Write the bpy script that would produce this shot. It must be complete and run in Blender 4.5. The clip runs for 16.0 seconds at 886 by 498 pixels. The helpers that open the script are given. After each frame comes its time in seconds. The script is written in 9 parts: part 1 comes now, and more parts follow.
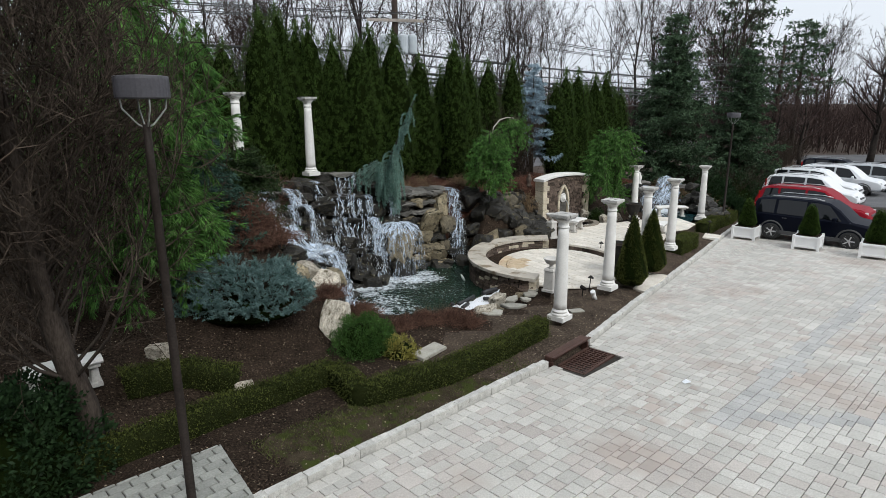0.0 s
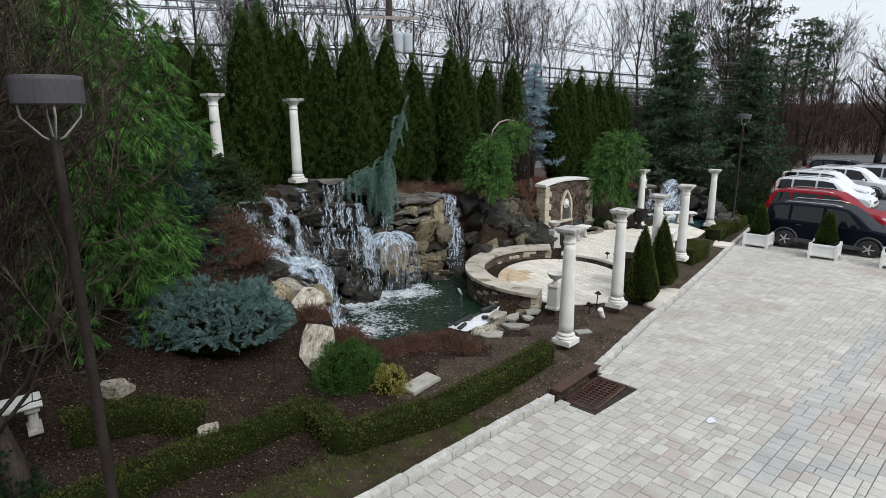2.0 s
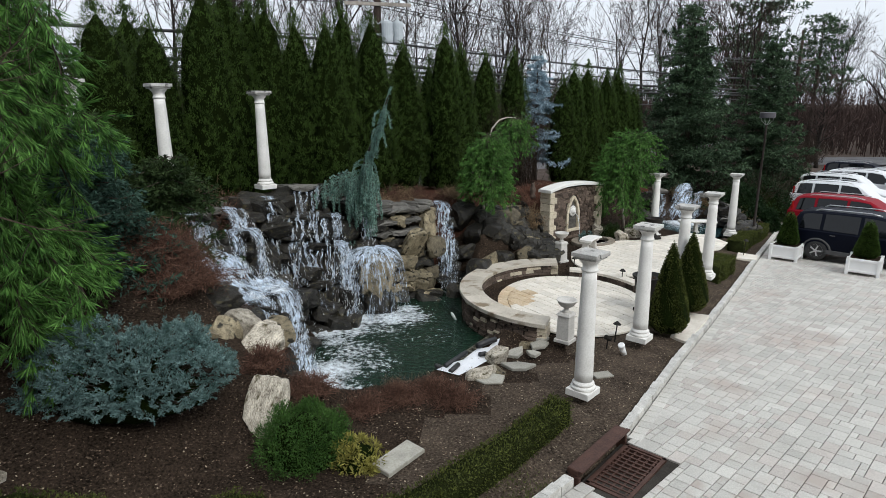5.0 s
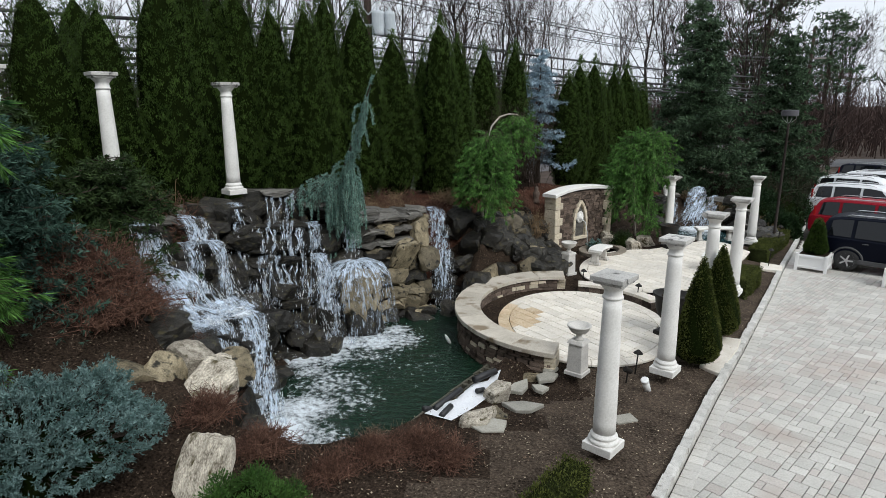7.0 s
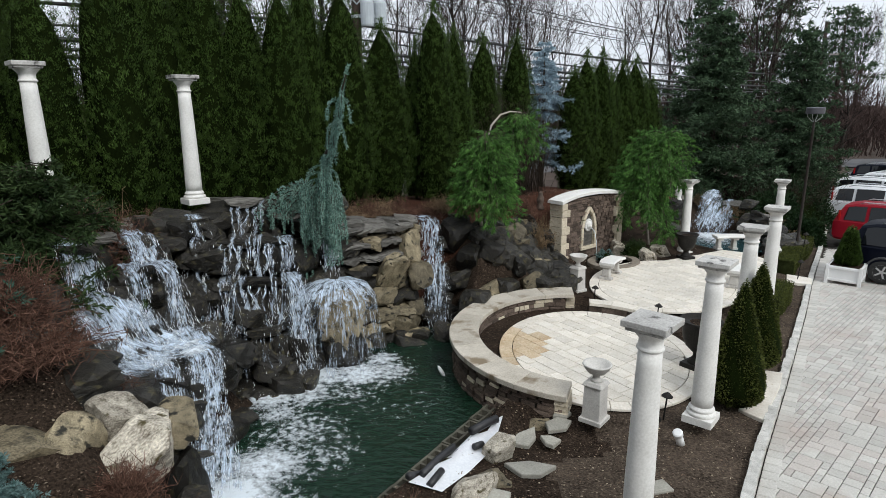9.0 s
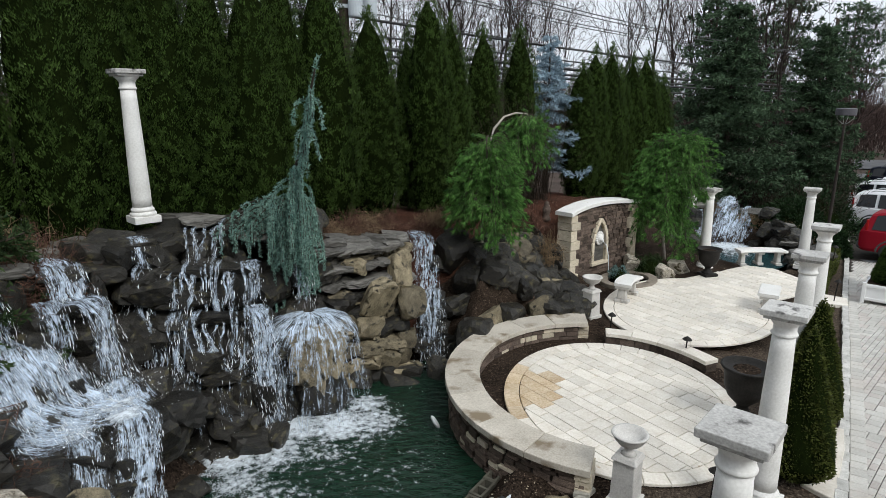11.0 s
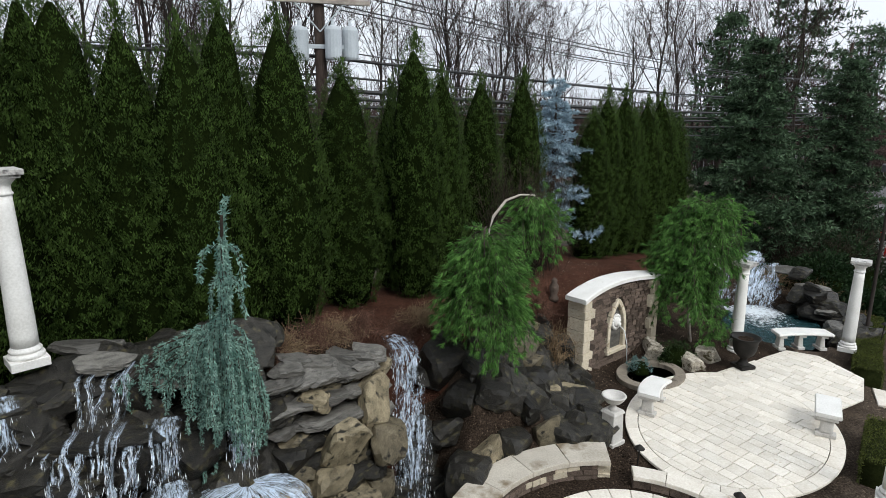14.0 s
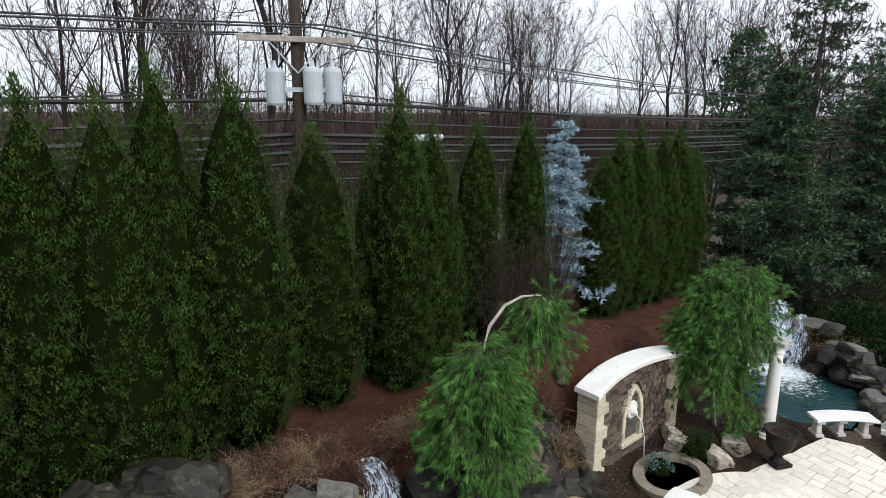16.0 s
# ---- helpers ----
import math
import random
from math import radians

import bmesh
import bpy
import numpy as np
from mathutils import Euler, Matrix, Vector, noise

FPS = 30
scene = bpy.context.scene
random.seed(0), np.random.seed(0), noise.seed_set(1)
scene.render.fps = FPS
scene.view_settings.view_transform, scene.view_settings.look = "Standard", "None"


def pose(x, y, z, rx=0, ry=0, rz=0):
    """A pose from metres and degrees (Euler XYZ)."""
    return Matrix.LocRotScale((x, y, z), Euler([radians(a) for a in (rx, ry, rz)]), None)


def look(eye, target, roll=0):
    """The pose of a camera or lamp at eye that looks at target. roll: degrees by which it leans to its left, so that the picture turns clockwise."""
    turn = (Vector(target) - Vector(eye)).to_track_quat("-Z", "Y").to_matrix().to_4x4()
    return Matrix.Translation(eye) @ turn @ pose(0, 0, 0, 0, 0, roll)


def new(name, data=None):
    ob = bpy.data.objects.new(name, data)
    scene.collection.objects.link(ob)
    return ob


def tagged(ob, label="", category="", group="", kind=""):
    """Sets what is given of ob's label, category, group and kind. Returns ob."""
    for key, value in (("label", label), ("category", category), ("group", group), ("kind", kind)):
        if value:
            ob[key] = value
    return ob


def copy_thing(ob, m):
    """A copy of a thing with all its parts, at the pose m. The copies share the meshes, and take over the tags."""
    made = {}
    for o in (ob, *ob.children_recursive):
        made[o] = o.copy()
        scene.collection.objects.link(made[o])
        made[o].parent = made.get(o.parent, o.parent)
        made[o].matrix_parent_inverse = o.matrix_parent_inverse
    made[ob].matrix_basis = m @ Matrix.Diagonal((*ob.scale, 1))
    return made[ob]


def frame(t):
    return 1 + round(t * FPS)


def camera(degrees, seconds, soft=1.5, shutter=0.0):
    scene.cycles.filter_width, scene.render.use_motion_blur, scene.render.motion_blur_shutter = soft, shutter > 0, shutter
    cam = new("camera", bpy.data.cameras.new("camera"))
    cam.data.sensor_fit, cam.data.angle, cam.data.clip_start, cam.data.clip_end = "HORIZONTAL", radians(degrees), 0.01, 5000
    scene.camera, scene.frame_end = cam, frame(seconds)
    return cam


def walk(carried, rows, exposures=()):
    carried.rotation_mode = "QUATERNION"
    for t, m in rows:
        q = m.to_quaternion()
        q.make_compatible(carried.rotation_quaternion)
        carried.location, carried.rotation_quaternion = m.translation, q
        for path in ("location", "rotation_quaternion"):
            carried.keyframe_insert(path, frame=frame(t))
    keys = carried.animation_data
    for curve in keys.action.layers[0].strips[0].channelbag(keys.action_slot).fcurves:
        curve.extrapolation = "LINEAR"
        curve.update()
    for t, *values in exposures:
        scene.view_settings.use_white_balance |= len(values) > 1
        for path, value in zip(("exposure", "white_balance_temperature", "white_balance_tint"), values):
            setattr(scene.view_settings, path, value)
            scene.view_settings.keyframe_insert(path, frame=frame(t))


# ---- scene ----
cam = camera(73.7, 16.0, soft=0.55)
PATH = [
    (0, (0.919, -0.833, 4.695), (0.761, 1.103, 4.219), -0.3),
    (0.5, (0.927, -0.595, 4.742), (0.769, 1.341, 4.266), -0.4),
    (1, (0.929, -0.267, 4.750), (0.772, 1.669, 4.273), -0.4),
    (1.5, (0.931, 0.046, 4.751), (0.773, 1.982, 4.275), -0.4),
    (2, (0.932, 0.388, 4.743), (0.775, 2.325, 4.267), -0.4),
    (2.5, (0.92, 0.754, 4.740), (0.765, 2.69, 4.262), -0.2),
    (3, (0.911, 1.142, 4.732), (0.759, 3.078, 4.253), -0.2),
    (3.5, (0.905, 1.537, 4.711), (0.754, 3.473, 4.232), -0.1),
    (4, (0.895, 1.937, 4.691), (0.746, 3.872, 4.209), -0.1),
    (6.5, (0.924, 4.093, 4.471), (0.775, 6.031, 4.001), -0.2),
    (7, (0.928, 4.545, 4.431), (0.779, 6.483, 3.961), -0.2),
    (7.5, (0.922, 4.968, 4.418), (0.773, 6.906, 3.946), -0.2),
    (8, (0.919, 5.403, 4.413), (0.772, 7.341, 3.938), -0.1),
    (8.5, (0.925, 5.843, 4.373), (0.777, 7.781, 3.902), -0.2),
    (9, (0.936, 6.273, 4.364), (0.787, 8.211, 3.893), -0.3),
    (11.5, (0.819, 8.514, 4.476), (0.685, 10.451, 3.996), 0.0),
    (12, (0.823, 8.959, 4.665), (0.69, 10.897, 4.189), 0.1),
    (12.5, (0.824, 9.402, 4.896), (0.69, 11.341, 4.426), 0.1),
    (13, (0.815, 9.858, 5.113), (0.685, 11.8, 4.651), 0.1),
    (13.5, (0.811, 10.269, 5.320), (0.682, 12.212, 4.864), 0.2),
    (14, (0.813, 10.724, 5.547), (0.684, 12.668, 5.098), 0.2),
    (14.5, (0.825, 11.2, 5.780), (0.695, 13.145, 5.335), 0.2),
    (15, (0.833, 11.66, 6.083), (0.701, 13.604, 5.636), 0.2),
    (15.5, (0.874, 12.167, 6.395), (0.737, 14.111, 5.944), 0.2),
    (16, (0.916, 12.704, 6.710), (0.774, 14.646, 6.255), 0.3),
]
walk(cam, [(t, look(eye, target, roll)) for t, eye, target, roll in PATH],
     [(t, stops, 6330, 8) for t, stops in ((0, 0.34), (4, 0.36), (9, 0.38), (12.5, 0.40), (14, 0.50), (16, 0.64))])

# ---- world and light: a bright overcast day ----
world = bpy.data.worlds.new("overcast_sky")
scene.world = world
world.use_nodes = True
wn, wl = world.node_tree.nodes, world.node_tree.links
wn.clear()
sky = wn.new("ShaderNodeTexSky")
sky.sky_type, sky.sun_disc = "NISHITA", False
sky.sun_elevation, sky.sun_rotation = radians(48), radians(120)
sky.air_density, sky.dust_density = 1.0, 4.0
grey = wn.new("ShaderNodeHueSaturation")
grey.inputs["Saturation"].default_value = 0.12
veil = wn.new("ShaderNodeMix")
veil.data_type = "RGBA"
veil.inputs["Factor"].default_value = 0.75
veil.inputs["B"].default_value = (9.0, 9.45, 10.2, 1)
back = wn.new("ShaderNodeBackground")
back.inputs["Strength"].default_value = 0.088
wout = wn.new("ShaderNodeOutputWorld")
wl.new(sky.outputs["Color"], grey.inputs["Color"])
wl.new(grey.outputs["Color"], veil.inputs["A"])
wl.new(veil.outputs["Result"], back.inputs["Color"])
wl.new(back.outputs["Background"], wout.inputs["Surface"])

sun_data = bpy.data.lights.new("sun", "SUN")
sun_data.energy, sun_data.angle, sun_data.color = 1.35, radians(20), (1.0, 0.98, 0.94)
sun = new("sun", sun_data)
sun.matrix_world = look((14, -8, 24), (0, 12, 0))

# ---- materials ----
def material(name, low, high, rough=0.7, scale=6.0, fine=60.0, bump=0.2, metal=0.0, extra=None, spread=0.0, source="none",
             stretch=(1, 1, 1), gloss=0.5, distance=0.01, clouds=0.5):
    """A surface whose colour runs from low to high at two scales of noise. spread: brightness steps from piece to piece
    (source: 'object' or 'island'). extra: (colour, scale, threshold) of stains, lichen or moss."""
    m = bpy.data.materials.new(name)
    m.use_nodes = True
    n, l = m.node_tree.nodes, m.node_tree.links
    b = n["Principled BSDF"]
    b.inputs["Roughness"].default_value, b.inputs["Metallic"].default_value = rough, metal
    b.inputs["Specular IOR Level"].default_value = gloss
    co, mp = n.new("ShaderNodeTexCoord"), n.new("ShaderNodeMapping")
    mp.inputs["Scale"].default_value = stretch
    l.new(co.outputs["Object"], mp.inputs["Vector"])
    where = mp.outputs["Vector"]
    if source == "object":
        info, add = n.new("ShaderNodeObjectInfo"), n.new("ShaderNodeVectorMath")
        mul = n.new("ShaderNodeMath")
        mul.operation, mul.inputs[1].default_value = "MULTIPLY", 37.0
        l.new(info.outputs["Random"], mul.inputs[0])
        l.new(where, add.inputs[0]), l.new(mul.outputs[0], add.inputs[1])
        where = add.outputs[0]
    big, small = n.new("ShaderNodeTexNoise"), n.new("ShaderNodeTexNoise")
    big.inputs["Scale"].default_value, big.inputs["Detail"].default_value = scale, 5
    small.inputs["Scale"].default_value, small.inputs["Detail"].default_value = fine, 3
    l.new(where, big.inputs["Vector"]), l.new(where, small.inputs["Vector"])
    both = n.new("ShaderNodeMix")
    both.inputs["Factor"].default_value = 1 - clouds
    l.new(big.outputs["Fac"], both.inputs["A"]), l.new(small.outputs["Fac"], both.inputs["B"])
    ramp = n.new("ShaderNodeValToRGB")
    ramp.color_ramp.elements[0].position, ramp.color_ramp.elements[1].position = 0.33, 0.67
    ramp.color_ramp.elements[0].color, ramp.color_ramp.elements[1].color = (*low, 1), (*high, 1)
    l.new(both.outputs["Result"], ramp.inputs["Fac"])
    colour = ramp.outputs["Color"]
    if extra:
        tint, size, level = extra
        spot, edge, mix = n.new("ShaderNodeTexNoise"), n.new("ShaderNodeMapRange"), n.new("ShaderNodeMix")
        spot.inputs["Scale"].default_value, spot.inputs["Detail"].default_value = size, 6
        edge.inputs["From Min"].default_value, edge.inputs["From Max"].default_value = level, level + 0.1
        mix.data_type, mix.inputs["B"].default_value = "RGBA", (*tint, 1)
        l.new(where, spot.inputs["Vector"]), l.new(spot.outputs["Fac"], edge.inputs["Value"])
        l.new(edge.outputs["Result"], mix.inputs["Factor"]), l.new(colour, mix.inputs["A"])
        colour = mix.outputs["Result"]
    if spread:
        hsv, val = n.new("ShaderNodeHueSaturation"), n.new("ShaderNodeMapRange")
        val.inputs["To Min"].default_value, val.inputs["To Max"].default_value = 1 - spread, 1 + spread
        if source == "object":
            l.new(info.outputs["Random"], val.inputs["Value"])
        else:
            geo = n.new("ShaderNodeNewGeometry")
            l.new(geo.outputs["Random Per Island"], val.inputs["Value"])
        l.new(val.outputs["Result"], hsv.inputs["Value"]), l.new(colour, hsv.inputs["Color"])
        colour = hsv.outputs["Color"]
    l.new(colour, b.inputs["Base Color"])
    if bump:
        bp = n.new("ShaderNodeBump")
        bp.inputs["Strength"].default_value, bp.inputs["Distance"].default_value = bump, distance
        l.new(both.outputs["Result"], bp.inputs["Height"]), l.new(bp.outputs["Normal"], b.inputs["Normal"])
    return m


def leafy(name, low, high, rough=0.55, spread=0.35, glow=0.16, scale=1.2, fine=9.0, clouds=0.6):
    """Leaves or needles: tones by tuft and by leaf, a little light passing through."""
    m = material(name, low, high, rough, scale, fine, 0, spread=spread, source="island", gloss=0.10, clouds=clouds)
    n, l = m.node_tree.nodes, m.node_tree.links
    b = n["Principled BSDF"]
    thin, mix = n.new("ShaderNodeBsdfTranslucent"), n.new("ShaderNodeMixShader")
    l.new(b.inputs["Base Color"].links[0].from_socket, thin.inputs["Color"])
    mix.inputs["Fac"].default_value = glow
    l.new(b.outputs["BSDF"], mix.inputs[1]), l.new(thin.outputs["BSDF"], mix.inputs[2])
    l.new(mix.outputs["Shader"], n["Material Output"].inputs["Surface"])
    return m


def glassy(name, colour, rough=0.05, ior=1.33, spec=0.5, ripple_scale=0.0, strength=0.3):
    m = bpy.data.materials.new(name)
    m.use_nodes = True
    n, l = m.node_tree.nodes, m.node_tree.links
    b = n["Principled BSDF"]
    b.inputs["Base Color"].default_value, b.inputs["Roughness"].default_value = (*colour, 1), rough
    b.inputs["IOR"].default_value, b.inputs["Specular IOR Level"].default_value = ior, spec
    if ripple_scale:
        geo, a, c, bp = n.new("ShaderNodeNewGeometry"), n.new("ShaderNodeTexNoise"), n.new("ShaderNodeMapping"), n.new("ShaderNodeBump")
        c.inputs["Scale"].default_value = (1, 1.6, 1)
        a.inputs["Scale"].default_value, a.inputs["Detail"].default_value = ripple_scale, 4
        bp.inputs["Strength"].default_value, bp.inputs["Distance"].default_value = strength, 0.06
        l.new(geo.outputs["Position"], c.inputs["Vector"]), l.new(c.outputs["Vector"], a.inputs["Vector"])
        l.new(a.outputs["Fac"], bp.inputs["Height"]), l.new(bp.outputs["Normal"], b.inputs["Normal"])
    return m


def falling_water(name, thin=0.42, wide=38.0):
    """White water in broken strands along the sheet's v direction, clear between them."""
    m = bpy.data.materials.new(name)
    m.use_nodes = True
    n, l = m.node_tree.nodes, m.node_tree.links
    b = n["Principled BSDF"]
    b.inputs["Base Color"].default_value, b.inputs["Roughness"].default_value = (0.70, 0.82, 0.97, 1), 0.35
    uv, add, more, edge = n.new("ShaderNodeUVMap"), n.new("ShaderNodeMath"), n.new("ShaderNodeMath"), n.new("ShaderNodeMapRange")

    def noise_at(sx, sy, detail, warp):
        mp, a = n.new("ShaderNodeMapping"), n.new("ShaderNodeTexNoise")
        mp.inputs["Scale"].default_value = (sx, sy, 1)
        a.inputs["Scale"].default_value, a.inputs["Detail"].default_value, a.inputs["Roughness"].default_value = 1.0, detail, 0.62
        a.inputs["Distortion"].default_value = warp
        l.new(uv.outputs["UV"], mp.inputs["Vector"]), l.new(mp.outputs["Vector"], a.inputs["Vector"])
        return a.outputs["Fac"]

    strands, ropes, blots = noise_at(wide, 6.0, 8, 1.2), noise_at(wide * 0.25, 2.6, 7, 0.8), noise_at(9, 8.0, 8, 1.2)
    add.operation, add.inputs[1].default_value = "MULTIPLY_ADD", 1.0
    more.operation, more.inputs[1].default_value = "MULTIPLY_ADD", 0.7
    l.new(strands, add.inputs[0]), l.new(ropes, add.inputs[2])
    l.new(blots, more.inputs[0]), l.new(add.outputs[0], more.inputs[2])
    edge.inputs["From Min"].default_value, edge.inputs["From Max"].default_value = thin + 1.26, thin + 1.64
    edge.inputs["To Min"].default_value, edge.inputs["To Max"].default_value = 0.0, 0.94
    body, torn = n.new("ShaderNodeAttribute"), n.new("ShaderNodeMath")
    body.attribute_name, torn.operation = "body", "ADD"
    l.new(more.outputs[0], torn.inputs[0]), l.new(body.outputs["Fac"], torn.inputs[1]), l.new(torn.outputs[0], edge.inputs["Value"])
    clear, mix, bp = n.new("ShaderNodeBsdfTransparent"), n.new("ShaderNodeMixShader"), n.new("ShaderNodeBump")
    bp.inputs["Strength"].default_value, bp.inputs["Distance"].default_value = 0.8, 0.03
    l.new(more.outputs[0], bp.inputs["Height"]), l.new(bp.outputs["Normal"], b.inputs["Normal"])
    l.new(edge.outputs["Result"], mix.inputs["Fac"]), l.new(clear.outputs["BSDF"], mix.inputs[1]), l.new(b.outputs["BSDF"], mix.inputs[2])
    l.new(mix.outputs["Shader"], n["Material Output"].inputs["Surface"])
    return m


def froth(name):
    """White foam where the mesh says there is much of it, in torn patches."""
    m = bpy.data.materials.new(name)
    m.use_nodes = True
    n, l = m.node_tree.nodes, m.node_tree.links
    b = n["Principled BSDF"]
    b.inputs["Base Color"].default_value, b.inputs["Roughness"].default_value = (0.80, 0.86, 0.91, 1), 0.4
    much, geo, a, add, edge = n.new("ShaderNodeAttribute"), n.new("ShaderNodeNewGeometry"), n.new("ShaderNodeTexNoise"), n.new("ShaderNodeMath"), n.new("ShaderNodeMapRange")
    much.attribute_name = "froth"
    a.inputs["Scale"].default_value, a.inputs["Detail"].default_value, a.inputs["Roughness"].default_value = 9.0, 9, 0.74
    l.new(geo.outputs["Position"], a.inputs["Vector"])
    add.operation, add.inputs[1].default_value = "MULTIPLY_ADD", 0.55
    l.new(much.outputs["Fac"], add.inputs[0]), l.new(a.outputs["Fac"], add.inputs[2])
    edge.inputs["From Min"].default_value, edge.inputs["From Max"].default_value, edge.inputs["To Max"].default_value = 0.80, 1.09, 0.95
    l.new(add.outputs[0], edge.inputs["Value"])
    clear, mix, bp = n.new("ShaderNodeBsdfTransparent"), n.new("ShaderNodeMixShader"), n.new("ShaderNodeBump")
    bp.inputs["Strength"].default_value, bp.inputs["Distance"].default_value = 0.7, 0.03
    l.new(a.outputs["Fac"], bp.inputs["Height"]), l.new(bp.outputs["Normal"], b.inputs["Normal"])
    l.new(edge.outputs["Result"], mix.inputs["Fac"]), l.new(clear.outputs["BSDF"], mix.inputs[1]), l.new(b.outputs["BSDF"], mix.inputs[2])
    l.new(mix.outputs["Shader"], n["Material Output"].inputs["Surface"])
    return m


FROTH = froth("pond_foam")
MULCH = material("mulch", (0.006, 0.0042, 0.0032), (0.066, 0.047, 0.034), 0.95, 2.6, 34, 1.0, extra=((0.18, 0.135, 0.10), 26, 0.61), distance=0.08, clouds=0.3, gloss=0.05)
SOIL = material("worn_soil", (0.016, 0.012, 0.009), (0.125, 0.096, 0.073), 0.95, 2.0, 30, 1.0, extra=((0.20, 0.165, 0.125), 24, 0.60), distance=0.06, clouds=0.35, gloss=0.05)
RED_MULCH = material("red_mulch", (0.018, 0.008, 0.0055), (0.115, 0.052, 0.034), 0.95, 2.2, 42, 1.0, extra=((0.17, 0.11, 0.075), 30, 0.63), distance=0.06, clouds=0.35, gloss=0.06)
LAWN = material("thin_lawn", (0.014, 0.011, 0.007), (0.085, 0.066, 0.044), 0.95, 4, 60, 0.9, extra=((0.045, 0.056, 0.014), 5.0, 0.50), distance=0.03, gloss=0.08)
LITTER = material("woodland_floor", (0.045, 0.035, 0.030), (0.125, 0.098, 0.082), 0.95, 0.6, 9, 0.5, distance=0.05, gloss=0.08)
ASPHALT = material("asphalt", (0.07, 0.07, 0.075), (0.16, 0.16, 0.165), 0.9, 0.7, 60, 0.3)
SAND = material("joint_sand", (0.025, 0.022, 0.019), (0.065, 0.058, 0.05), 0.95, 5, 80, 0.4, gloss=0.1)
PAVER = material("concrete_paver", (0.40, 0.382, 0.348), (0.60, 0.58, 0.54), 0.85, 1.6, 45, 0.4, spread=0.11, source="object", extra=((0.43, 0.375, 0.335), 1.1, 0.54))
PAVER_FIELD = material("concrete_paver_field", (0.40, 0.382, 0.348), (0.60, 0.58, 0.54), 0.85, 0.8, 45, 0.4, spread=0.11, source="island", extra=((0.43, 0.375, 0.335), 0.5, 0.54))
PAVER_ROSE = material("rose_paver", (0.38, 0.345, 0.315), (0.56, 0.515, 0.475), 0.85, 0.9, 45, 0.4, spread=0.07, source="island")
PAVER_DARK = material("blue_grey_paver", (0.35, 0.345, 0.335), (0.52, 0.51, 0.49), 0.85, 1.4, 45, 0.4, spread=0.08, source="island")
PAVER_GREY = material("weathered_grey_paver", (0.20, 0.205, 0.185), (0.36, 0.36, 0.33), 0.9, 3, 45, 0.35, spread=0.15, source="object")
GRANITE = material("granite_block", (0.36, 0.35, 0.32), (0.66, 0.645, 0.61), 0.85, 9, 70, 0.7, spread=0.12, source="object", extra=((0.22, 0.205, 0.18), 14, 0.63))
TRAVERTINE = material("travertine", (0.60, 0.54, 0.455), (0.80, 0.755, 0.68), 0.6, 3.5, 30, 0.25, spread=0.09, source="object", extra=((0.50, 0.40, 0.28), 7, 0.67))
TRAVERTINE_WET = material("stained_travertine", (0.40, 0.27, 0.14), (0.68, 0.57, 0.42), 0.5, 2.5, 30, 0.25, spread=0.12, source="object")
COPING = material("limestone_coping", (0.36, 0.32, 0.262), (0.60, 0.55, 0.47), 0.7, 2.2, 40, 0.3, spread=0.08, source="object", extra=((0.20, 0.155, 0.10), 2.0, 0.56))
DARK_COPING = material("damp_limestone_rim", (0.13, 0.108, 0.082), (0.29, 0.25, 0.20), 0.7, 3, 40, 0.4, spread=0.1, source="object", extra=((0.06, 0.05, 0.035), 4.0, 0.56))
LIMESTONE = material("honey_limestone", (0.44, 0.37, 0.26), (0.68, 0.61, 0.49), 0.8, 6, 50, 0.6, spread=0.16, source="object", extra=((0.22, 0.16, 0.08), 7, 0.62))
FIELDSTONE = material("brown_fieldstone", (0.045, 0.034, 0.027), (0.20, 0.150, 0.12), 0.85, 8, 60, 0.8, spread=0.5, source="object", gloss=0.2)
BOULDER = material("pale_boulder", (0.10, 0.080, 0.056), (0.74, 0.68, 0.57), 0.85, 3.6, 22, 1.0, spread=0.18, source="object", extra=((0.075, 0.062, 0.028), 3.2, 0.58), distance=0.04, gloss=0.2, clouds=0.5)
WET_ROCK = material("wet_rock", (0.003, 0.0032, 0.0033), (0.046, 0.042, 0.035), 0.42, 4.5, 30, 1.0, spread=0.5, source="object", extra=((0.075, 0.066, 0.036), 4.0, 0.57), distance=0.03, gloss=0.3)
TAN_ROCK = material("tan_rock", (0.034, 0.028, 0.018), (0.34, 0.285, 0.185), 0.65, 2.4, 34, 0.7, spread=0.5, source="object", extra=((0.014, 0.013, 0.009), 3.0, 0.57), distance=0.02, gloss=0.3)
SLATE = material("grey_ledge_stone", (0.022, 0.0215, 0.02), (0.235, 0.222, 0.198), 0.5, 3.0, 30, 0.8, spread=0.35, source="object", stretch=(1, 1, 4), gloss=0.4)
FLAGSTONE = material("flagstone", (0.25, 0.24, 0.205), (0.43, 0.41, 0.355), 0.85, 4, 40, 0.4, spread=0.14, source="object")
PLASTER = material("white_cast_stone", (0.62, 0.605, 0.57), (0.82, 0.805, 0.775), 0.65, 2.5, 40, 0.12, extra=((0.40, 0.37, 0.32), 3.2, 0.67))
CAPSTONE = material("weathered_cap_stone", (0.30, 0.29, 0.275), (0.60, 0.585, 0.555), 0.8, 5, 50, 0.4, spread=0.1, source="object", extra=((0.085, 0.08, 0.075), 8, 0.57))
GREYSTONE = material("grey_cast_stone", (0.42, 0.40, 0.375), (0.62, 0.60, 0.565), 0.8, 4, 50, 0.3, extra=((0.25, 0.23, 0.2), 6, 0.62))
SKY_BLOCK = material("sky_block_grey", (0.10, 0.097, 0.09), (0.16, 0.155, 0.145), 0.9, 1.5, 40, 0.2, gloss=0.2)
